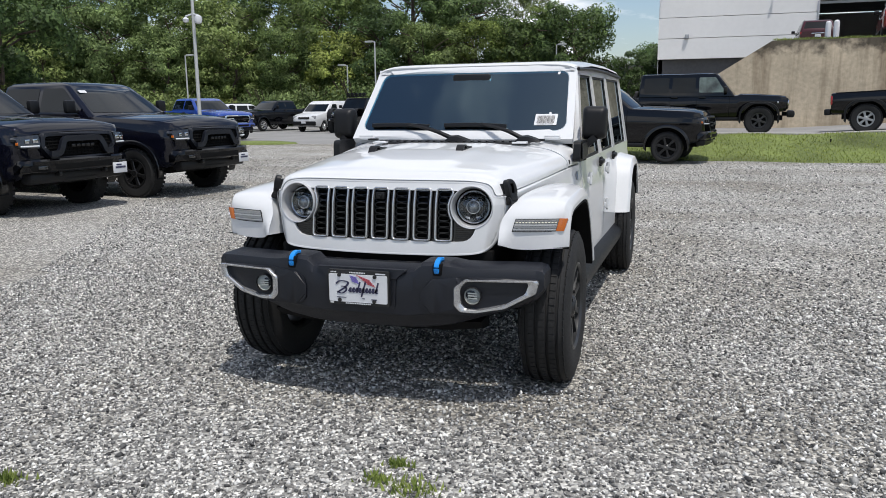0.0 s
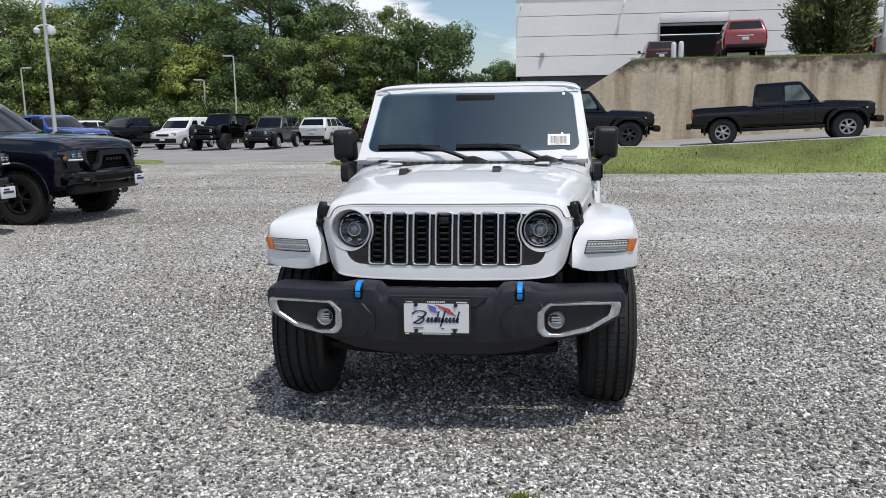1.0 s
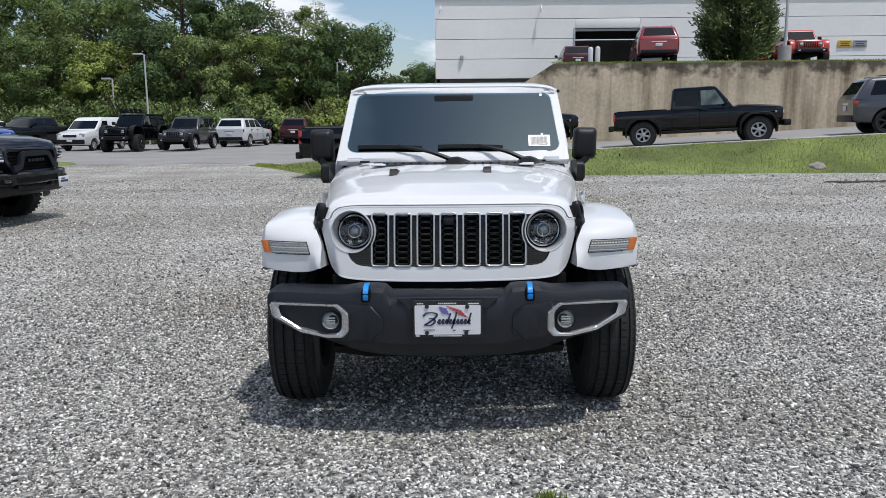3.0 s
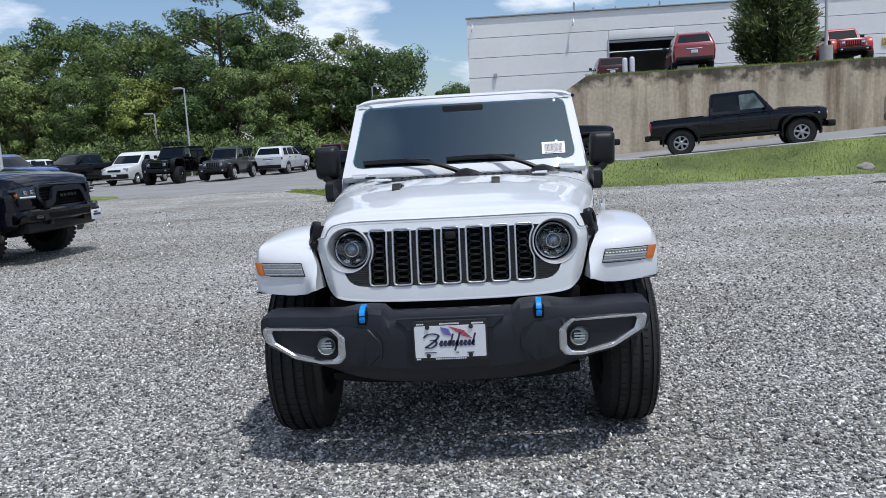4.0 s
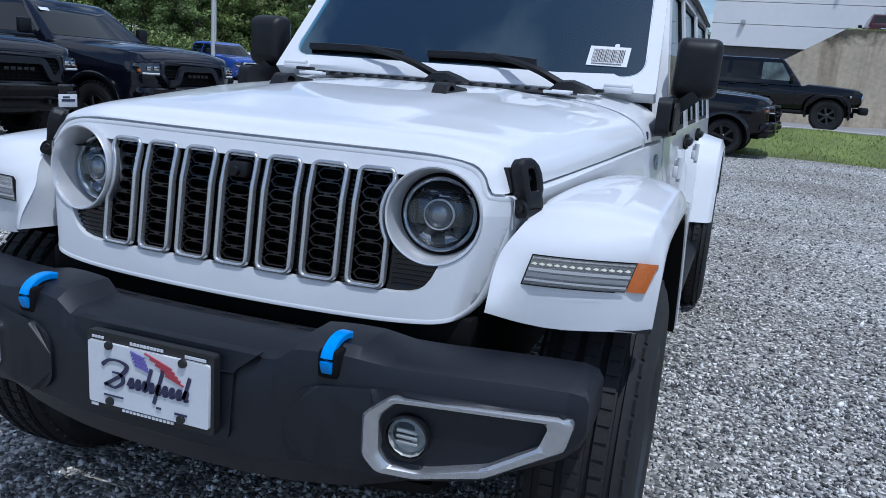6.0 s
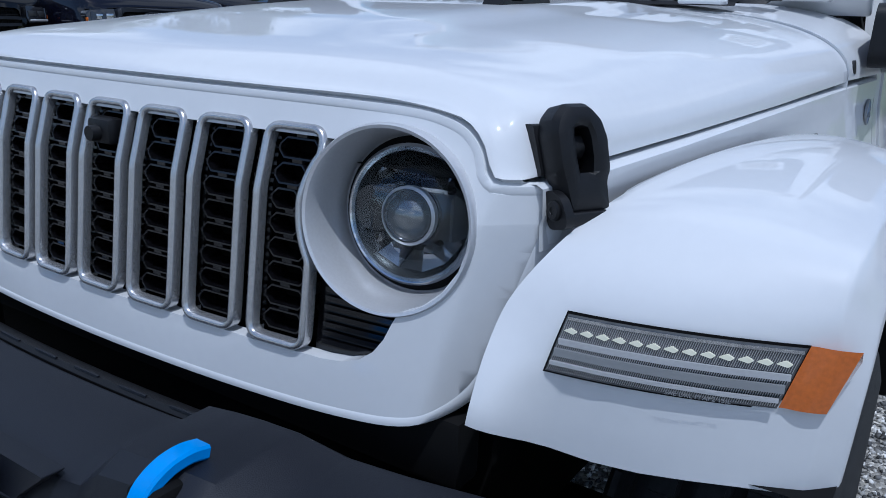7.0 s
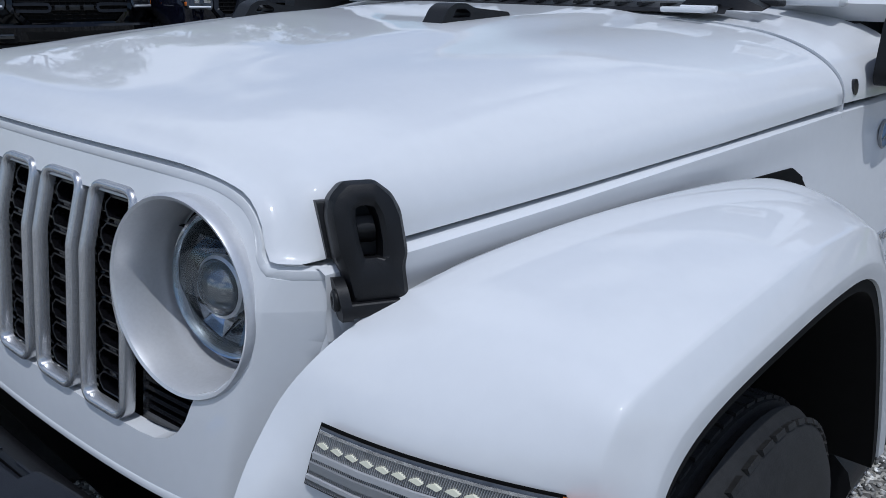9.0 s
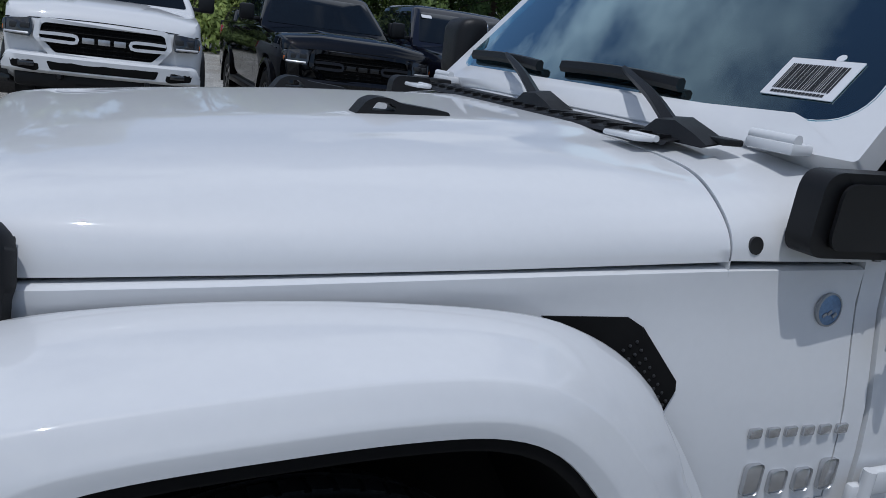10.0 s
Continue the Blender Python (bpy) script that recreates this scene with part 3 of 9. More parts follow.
    for x, w, m in ((28.95, 1.0, M_YELLOW), (30.05, 1.0, M_STEEL)):
        bm = bmesh.new()
        box(bm, (x, Y0 - 0.05, 6.75), (w, 0.06, 0.50), 0.01)
        sg = part("wall_sign", bm, m, root, "small rectangular wall sign with unreadable print")
        bm = bmesh.new()
        for k, ww in enumerate((0.8, 0.6, 0.7)):
            box(bm, (x, Y0 - 0.085, 6.88 - 0.13 * k), (w * ww, 0.012, 0.05))
        part("print_bar", bm, M_INKBLACK, sg)


building()

# bollards on the forecourt
for x, y in ((8.0, 38.0), (7.72, 38.5)):
    bm = bmesh.new()
    revolve(bm, [(0.13, 0), (0.13, 1.05), (0.11, 1.12), (0.06, 1.16), (0.0, 1.17)], (0, 0, 0), (0, 0, 1), 16)
    solo("bollard", bm, M_SIGNW, "white steel bollard on the forecourt above the wall", "bollard", group="bollards on the forecourt", at=pose(x, y, upper_z(x, y) + 0.004))

# low far building beyond the trees
root = thing("low_building", "low grey industrial building far behind the lot", "building")
bm = bmesh.new(); box(bm, (-6.0, 78, 2.6), (10, 8, 4.4)); part("wall", bm, M_KERB, root)
bm = bmesh.new(); box(bm, (-6.0, 77.8, 4.95), (10.6, 8.6, 0.3), 0.04); part("roof", bm, M_SIGNW, root, "white flat roof")


# ---- poles, stakes and rocks ----
def lamp_post(x, y, h, arms, z0=0.0, base=False):
    root = thing("lamp_post", "tall pale metal lamp post in the car park", "lamp post", pose(x, y, z0), group="car park lamp posts")
    bm = bmesh.new(); cyl(bm, (0, 0, h / 2), (0, 0, 1), 0.075, 0.05, h, 14); part("pole", bm, M_POLE, root)
    bm = bmesh.new()
    if base:
        cyl(bm, (0, 0, 0.4), (0, 0, 1), 0.30, 0.28, 0.8, 18)
    else:
        box(bm, (0, 0, 0.03), (0.4, 0.4, 0.06), 0.01)
    part("base", bm, M_KERB, root)
    for a in arms:
        bm = bmesh.new()
        box(bm, (a * 0.45, 0, h + 0.02), (0.62, 0.28, 0.10), 0.03)
        lh = part("lamp_head", bm, M_POLE, root)
        bm = bmesh.new(); box(bm, (a * 0.47, 0, h - 0.04), (0.5, 0.22, 0.02), 0.005); part("lens", bm, M_SIGNW, lh)
        bm = bmesh.new(); sweep(bm, [(0, 0, h - 0.05), (a * 0.15, 0, h)], 0.035); part("arm", bm, M_POLE, root)
    return root


lp = lamp_post(-16.3, 22.3, 7.6, (1,))
bm = bmesh.new()
revolve(bm, [(0.0, 4.55), (0.12, 4.60), (0.15, 4.72), (0.12, 4.85), (0.0, 4.90)], (0.28, -0.1, 0), (0, 0, 1), 14)
revolve(bm, [(0.0, 4.62), (0.10, 4.66), (0.12, 4.76), (0.0, 4.86)], (-0.26, -0.1, 0), (0, 0, 1), 14)
sweep(bm, [(-0.26, -0.1, 4.86), (0, 0, 4.95), (0.28, -0.1, 4.88)], 0.03)
part("camera_cluster", bm, M_SIGNW, lp, "white dome cameras on a bracket")
lamp_post(-20.8, 51.0, 6.2, (-1,))
lamp_post(-24.2, 53.5, 4.7, (-1,))
lamp_post(-36.5, 50.0, 5.6, (1,))
lamp_post(-8.3, 57.0, 6.0, (1,))
lamp_post(15.9, 33.6, 9.0, (1,), z0=upper_z(15.9, 33.6), base=True)

bm = bmesh.new()
box(bm, (0, 0, 0.17), (0.035, 0.02, 0.40), 0.004)
solo("marker_stake", bm, M_DEEP, "short dark stake stuck in the grass verge", "stake", at=pose(5.15, 19.6, 0.13, 4, 3, 0))


def rock(x, y, z, s, seed):
    random.seed(seed)
    bm = bmesh.new()
    bmesh.ops.create_icosphere(bm, subdivisions=3, radius=1.0)
    for v in bm.verts:
        k = 1 + 0.28 * noise.noise(v.co * 1.3 + Vector((seed, 0, 0))) + 0.10 * noise.noise(v.co * 4)
        v.co = Vector((v.co.x * s[0], v.co.y * s[1], v.co.z * s[2])) * k
    solo("boulder", bm, M_ROCK, "weathered brown-grey boulder lying on the grass verge", "rock", group="verge rocks", at=pose(x, y, z, 0, 0, seed * 40), angle=60)


rock(10.4, 18.2, 0.13, (0.34, 0.22, 0.14), 1)
rock(11.0, 18.5, 0.15, (0.20, 0.15, 0.10), 2)
rock(13.35, 19.2, 0.36, (0.48, 0.36, 0.34), 3)
bm = bmesh.new()
for k in range(26):
    a = random.Random(k)
    x0, y0 = 8.6 + a.random() * 1.6, 14.2 + a.random() * 0.35
    sweep(bm, [(x0, y0, 0.02), (x0 + 0.14, y0 + a.uniform(-.06, .06), 0.04), (x0 + 0.3, y0 + a.uniform(-.1, .1), 0.025)], 0.012)
solo("dead_twigs", bm, M_BARK, "strip of dry dead twigs lying on the gravel", "twigs", "stuff")


# ---- trees ----
def leaf_mesh(name, centers, per, size, rng, material, mid):
    """One mesh of small leaf blades in round boughs, given as (centre, radius); shading follows the bough's rounding."""
    c = np.repeat(np.array([q[0] for q in centers], float), per, 0)
    r = np.repeat(np.array([q[1] for q in centers], float), per)[:, None]
    n = len(c)
    unit = lambda v: v / np.linalg.norm(v, axis=1, keepdims=True)
    d = unit(rng.normal(0, 1, (n, 3)) * (1, 1, 0.85) + (0, 0, 0.22))
    p = c + d * r * (0.62 + 0.50 * rng.random((n, 1))) * (1, 1, 0.80)
    soft = unit(d + 0.55 * unit(c - np.array(mid)) + (0, 0, 0.30) + rng.normal(0, 0.30, (n, 3)))
    nrm = unit(soft + rng.normal(0, 0.42, (n, 3)))
    t = unit(np.cross(nrm, rng.normal(0, 1, (n, 3))))
    b_ = np.cross(nrm, t)
    s = size * rng.uniform(0.65, 1.35, (n, 1))
    v = np.stack([p + t * s - nrm * s * 0.12, p - t * s * 0.35 + b_ * s * 0.52, p - t * s * 0.55 - b_ * s * 0.42], 1).reshape(-1, 3)
    me = bpy.data.meshes.new(name)
    me.from_pydata(v.tolist(), [], np.arange(n * 3).reshape(-1, 3).tolist())
    me.materials.append(material)
    me.shade_smooth()
    me.normals_split_custom_set_from_vertices(np.repeat(soft, 3, 0).tolist())
    return me


def make_tree(name, label, h, rad, leafmat, seed, clumps=46, per=46, size=0.17, trunk_h=0.32, slim=1.0, bough=1.0):
    rnd = random.Random(seed)
    root = thing(name, label, "tree")
    tb = bmesh.new()
    tops = []
    trunk = [(rnd.uniform(-.12, .12) * k, rnd.uniform(-.12, .12) * k, h * 0.78 * k / 6) for k in range(7)]
    for k in range(6):
        a, b_ = Vector(trunk[k]), Vector(trunk[k + 1])
        cyl(tb, (a + b_) / 2, b_ - a, 0.020 * h * (1 - k / 7.5), 0.020 * h * (1 - (k + 1) / 7.5), (b_ - a).length * 1.03, 9)
    for k in range(12):
        z = h * rnd.uniform(trunk_h, 0.75)
        a = rnd.random() * 6.28
        st = Vector(trunk[min(6, int(z / (h * 0.78) * 6))]); st.z = z
        e = Vector((math.cos(a) * rad * 0.75, math.sin(a) * rad * 0.75, z + rnd.uniform(0.5, 2.0)))
        mid = (st + e) / 2 + Vector((0, 0, 0.3))
        sweep(tb, [st, mid, e], 0.035 * h / 8)
        tops.append(e)
    part("trunk", tb, M_BARK, root)
    cs = []
    for k in range(clumps):
        u = rnd.random()
        z = h * (trunk_h * 0.7 + (0.97 - trunk_h * 0.7) * u)
        prof = math.sin(math.pi * (0.14 + 0.76 * u)) ** 0.7
        rr = rad * prof * math.sqrt(rnd.uniform(0.20, 1.0)) * slim
        a = rnd.random() * 6.28
        cs.append(((rr * math.cos(a), rr * math.sin(a), z - 0.3), rnd.uniform(0.13, 0.30) * rad * bough))
    crown = new("crown", leaf_mesh("crown", cs, per, size, np.random.default_rng(seed), leafmat, (0, 0, h * 0.5)))
    crown.parent = root
    return root


def bush(name, label, r, leafmat, seed):
    rnd = random.Random(seed)
    root = thing(name, label, "bush")
    bm = bmesh.new()
    for k in range(7):
        a = rnd.random() * 6.28
        sweep(bm, [(0, 0, 0), (math.cos(a) * r * .3, math.sin(a) * r * .3, r * .6), (math.cos(a) * r * .6, math.sin(a) * r * .6, r * 1.1)], 0.03)
    part("stem", bm, M_BARK, root)
    cs = []
    for k in range(24):
        a, u = rnd.random() * 6.28, rnd.random()
        cs.append(((math.cos(a) * r * u * 1.2, math.sin(a) * r * u * 1.2, r * rnd.uniform(0.25, 1.15) * (1 - 0.4 * u)), r * rnd.uniform(.22, .38)))
    leaves = new("foliage", leaf_mesh("foliage", cs, 150, 0.13, np.random.default_rng(seed), leafmat, (0, 0, r * 0.4)))
    leaves.parent = root
    return root


PROTO = [
    make_tree("broadleaf_tree", "tall dense broadleaf tree in deep green summer leaf", 13.5, 4.4, M_LEAF_A, 11, 72, 250, 0.165),
    make_tree("broadleaf_tree", "broad mid-green leafy tree at the edge of the lot", 11.5, 4.6, M_LEAF_B, 12, 72, 250, 0.16),
    make_tree("broadleaf_tree", "light yellow-green leafy tree in full summer leaf", 9.5, 3.8, M_LEAF_C, 13, 64, 240, 0.155),
    make_tree("slender_tree", "tall airy tree with open branches and fine leaves", 16.0, 4.3, M_LEAF_B, 14, 70, 200, 0.15, 0.36, bough=0.82),
    make_tree("broadleaf_tree", "rounded dark green tree with dense foliage", 9.0, 3.9, M_LEAF_A, 15, 70, 240, 0.155, 0.16),
]
BUSH = [bush("shrub", "light green roadside shrub at the foot of the trees", 2.0, M_LEAF_C, 21),
        bush("shrub", "yellow-green overgrown shrub at the foot of the trees", 2.3, M_LEAF_C, 22)]
rt = random.Random(5)
# (prototype, x, y, scale)
TREES = [
    (3, -21.6, 61, 1.04), (3, -18.3, 64, 0.96), (3, -12.4, 66, 0.74), (1, -23.5, 58.5, 0.82), (1, -28.0, 60, 0.98), (0, -34.0, 61, 0.90), (2, -39.5, 60, 1.15),
    (1, -45.0, 60, 1.1), (2, -50.5, 58, 1.2), (1, -56.5, 57, 1.15), (0, -63, 55, 1.15), (1, -70, 52, 1.1),
    (2, -26.0, 56.5, 0.80), (2, -19.0, 57.5, 0.86), (1, -15.6, 60.5, 0.74), (2, -36.5, 57, 0.85), (1, -31.5, 57.5, 0.72), (2, -43, 56, 0.9), (2, -54, 53, 0.9),
    (4, -12.2, 63, 0.98), (4, -7.4, 60.0, 1.06), (4, -9.5, 66, 1.10), (2, -12.5, 68, 0.9), (4, -3.2, 72, 0.72), (4, 0.5, 84, 0.9), (4, -1.5, 95, 1.0), (1, 4.0, 98, 0.9),
    (0, -24.0, 67, 1.05), (0, -31.0, 68, 1.02), (0, -38, 68, 1.08), (1, -46, 67, 1.12), (0, -54, 66, 1.15), (0, -18, 69, 0.92), (1, -62, 64, 1.15), (0, -70, 62, 1.2),
    (1, -78, 50, 1.1), (0, -86, 44, 1.1), (1, -92, 36, 1.1), (0, -58, 46, 1.0),
    (0, -34, 30, 1.0), (1, -37, 22, 1.0), (0, -39, 14, 1.0), (1, -38, 6, 1.0), (0, -40, -2, 1.0), (4, -35, 26, 0.9), (4, -36, 18, 0.9), (4, -36.5, 10, 0.9), (2, -37, 2, 1.0),
]
used = set()
for k, (p, x, y, s) in enumerate(TREES):
    m = pose(x, y, 0, 0, 0, rt.uniform(0, 360))
    ob = PROTO[p] if p not in used else copy_thing(PROTO[p], m)
    used.add(p)
    ob.matrix_world = m @ Matrix.Diagonal((s * rt.uniform(0.95, 1.1), s * rt.uniform(0.95, 1.1), s, 1))
ub = set()
for k in range(64):
    b_ = k % 2
    x = -66 + k * 2.02 + rt.uniform(-.6, .6)
    y = 54.2 + rt.uniform(-1.2, 1.2) - max(0, (-x - 45)) * 0.25
    if k >= 30:
        x, y = -33.5 + rt.uniform(-2.5, 1.0), -6 + (k - 30) * 1.35 + rt.uniform(-.4, .4)
    m = pose(x, y, 0, 0, 0, rt.uniform(0, 360))
    ob = BUSH[b_] if b_ not in ub else copy_thing(BUSH[b_], m)
    ub.add(b_)
    s = rt.uniform(0.80, 1.40)
    ob.matrix_world = m @ Matrix.Diagonal((s, s, s, 1))


def evergreen():
    rnd = random.Random(31)
    root = thing("evergreen_tree", "dense dark green conical evergreen on the upper lawn", "tree", pose(14.5, 36.0, upper_z(14.5, 36.0) - 0.05))
    bm = bmesh.new()
    cyl(bm, (0, 0, 2.5), (0, 0, 1), 0.20, 0.05, 5.0, 10)
    part("trunk", bm, M_BARK, root)
    bm = bmesh.new()
    H = 6.4
    for k in range(560):
        u = rnd.random() ** 0.85
        z = 0.25 + (H - 0.4) * u
        r = 1.80 * (min(1.0, 0.70 + 0.9 * u) if u < 0.33 else (1 - u) ** 0.75 * 1.34)
        a = rnd.random() * 6.28
        rr = r * math.sqrt(rnd.uniform(0.08, 1.05))
        c = Vector((rr * math.cos(a), rr * math.sin(a), z))
        out = Vector((math.cos(a), math.sin(a), 0.9)).normalized()
        for _ in range(52):
            p = c + Vector((rnd.gauss(0, .20), rnd.gauss(0, .20), rnd.gauss(0, .22)))
            t = (out + Vector((rnd.gauss(0, .45), rnd.gauss(0, .45), rnd.gauss(0, .4)))).normalized()
            b_ = t.orthogonal().normalized()
            s = rnd.uniform(0.16, 0.32)
            vs = [bm.verts.new(q) for q in (p, p + t * s * .5 + b_ * .05, p + t * s, p + t * s * .5 - b_ * .05)]
            bm.faces.new(vs)
    part("foliage", bm, M_NEEDLE, root, angle=180)


evergreen()


# ---- loose stones and grass ----
def stones():
    rng = np.random.default_rng(3)
    base = np.array([(1, 0, 0), (-1, 0, 0), (0, 1, 0), (0, -1, 0), (0, 0, 1), (0, 0, -1)], float)
    tri = np.array([(4, 0, 2), (4, 2, 1), (4, 1, 3), (4, 3, 0), (5, 2, 0), (5, 1, 2), (5, 3, 1), (5, 0, 3)])
    pts = []
    n = int(8.6 * 4.8 * 2900)
    pts.append(np.c_[rng.uniform(-4.0, 4.6, n), rng.uniform(-2.6, 2.2, n)])
    # thinning out with distance
    n = 72000
    y = 2.2 + 15.2 * rng.random(n) ** 2.2
    pts.append(np.c_[rng.uniform(-1, 1, n) * (4.2 + 0.55 * (y - 2.2)), y])
    pts = np.concatenate(pts)
    # none where the tyres of the white car stand
    under = (np.abs(np.abs(pts[:, 0]) - 0.82) < 0.16) & ((np.abs(pts[:, 1] - 0.72) < 0.20) | (np.abs(pts[:, 1] - 3.72) < 0.20))
    pts = pts[~under]
    n = len(pts)
    size = 0.0052 * np.exp(rng.normal(0, 0.33, n)) + 0.0022
    far = pts[:, 1] > 2.2
    size[far] *= 1.1 + 0.03 * (pts[far, 1] - 2.2)
    sc = rng.uniform(0.65, 1.35, (n, 1, 3)) * size[:, None, None]
    sc[:, :, 2] *= 0.85
    v = base[None] * sc
    v = v + rng.normal(0, 0.28, v.shape) * size[:, None, None]
    a = rng.uniform(0, 6.283, n)
    b_ = rng.uniform(-0.7, 0.7, n)
    ca, sa, cb, sb = np.cos(a), np.sin(a), np.cos(b_), np.sin(b_)
    x = v[:, :, 0] * cb[:, None] + v[:, :, 2] * sb[:, None]
    z = -v[:, :, 0] * sb[:, None] + v[:, :, 2] * cb[:, None]
    y = v[:, :, 1]
    X = x * ca[:, None] - y * sa[:, None] + pts[:, :1]
    Y = x * sa[:, None] + y * ca[:, None] + pts[:, 1:]
    Z = z + (size * rng.uniform(0.1, 0.6, n))[:, None]
    co = np.stack([X, Y, Z], -1).reshape(-1, 3)
    fc = (tri[None] + (np.arange(n) * 6)[:, None, None]).reshape(-1, 3)
    me = bpy.data.meshes.new("loose_stones")
    me.vertices.add(len(co)); me.vertices.foreach_set("co", co.ravel().astype(np.float32))
    me.loops.add(fc.size); me.loops.foreach_set("vertex_index", fc.ravel().astype(np.int32))
    me.polygons.add(len(fc)); me.polygons.foreach_set("loop_start", (np.arange(len(fc)) * 3).astype(np.int32))
    me.update(calc_edges=True)
    me.materials.append(M_STONE)
    tagged(new("loose_stones", me), "loose crushed grey and white stones covering the lot", "gravel", "", "stuff")


stones()


def grass_blades(name, label, spots, material, hgt, seed):
    """spots: function giving (x, y, z) of blade k."""
    rng = np.random.default_rng(seed)
    n = len(spots)
    p = np.array(spots)
    a = rng.uniform(0, 6.283, n)
    h = hgt * rng.uniform(0.5, 1.3, n)
    w = 0.10 * h + 0.004
    lean = rng.normal(0, 0.35, (n, 2)) * h[:, None]
    v = np.empty((n, 3, 3))
    v[:, 0] = p + np.c_[np.cos(a) * w, np.sin(a) * w, np.zeros(n)]
    v[:, 1] = p - np.c_[np.cos(a) * w, np.sin(a) * w, np.zeros(n)]
    v[:, 2] = p + np.c_[lean, h]
    me = bpy.data.meshes.new(name)
    me.from_pydata(v.reshape(-1, 3).tolist(), [], np.arange(n * 3).reshape(-1, 3).tolist())
    me.materials.append(material)
    tagged(new(name, me), label, "grass", "", "stuff")


rg = random.Random(9)
sp = []
for k in range(26000):
    x = rg.uniform(-6.6, 22)
    a = bank_edge(x)
    if noise.noise(Vector((x * 0.8, a + rg.random() * 0.0, 3.0))) > 0.35 and rg.random() < 0.5:
        continue
    y = a + (road_y0(x) - a) * rg.random() - 0.12 * (rg.random() < 0.15)
    sp.append((x, y, max(0.0, bank_z(x, y) + 0.03)))
grass_blades("verge_grass", "uneven green grass blades on the verge", sp, M_BLADE, 0.055, 1)
sp = []
for k in range(9000):
    x, y = rg.uniform(4.6, 26), rg.uniform(WALL_Y + 0.4, 31.5)
    sp.append((x, y, upper_z(x, y)))
grass_blades("lawn_grass", "green grass at the top of the wall", sp, M_BLADE, 0.06, 2)
sp = []
TUFTS = ((0.52, -0.715, 0.065), (0.395, -0.54, 0.022), (0.36, -0.69, 0.03), (-1.07, -1.1, 0.04))
for x, y, r in TUFTS:
    for k in range(int(60 + r * 900)):
        sp.append((x + rg.gauss(0, r), y + rg.gauss(0, r * 0.6), 0.0))
grass_blades("weed_tufts", "small green weeds growing through the gravel", sp, M_BLADE, 0.035, 3)


# ---- the white off-roader ----
SKEW = 0.028          # the car stands a touch askew to the lot
TWEAK[0] = lambda c: Vector((c.x + SKEW * (c.y - 0.1), c.y, c.z))
jeep = thing("off_road_car", "white four-door off-road car with a seven-slot grille, parked on gravel", "car")


def wrap(ax, z):
    """Sweep of the front face, with a soft crease where it turns to the side."""
    d = ax - (0.594 - 0.20 * max(0.0, 1.03 - z))
    return 0.10 * ax * ax + 0.54 * (d + math.sqrt(d * d + 0.00006))


def face_y(x, z):
    """Front face of the grille shell."""
    lean = 0.268 + 0.030 * max(0.0, (z - 0.74)) / 0.25 if z < 0.985 else 0.2974 + 0.30 * (z - 0.985)
    return lean + wrap(abs(x), z) - 0.012


HEAD = (0.475, 0.973)
HOODLINE = ((0.0, 1.104), (0.30, 1.104), (0.42, 1.1035), (0.49, 1.101), (0.53, 1.095), (0.556, 1.084), (0.574, 1.066), (0.583, 1.048), (0.590, 1.036), (0.605, 1.033), (0.66, 1.031))
HOODLINE = tuple((float(p[0]), float(p[1])) for p in spline(HOODLINE, 80))


def hood_line(ax):
    return lerp_table(HOODLINE, ax)


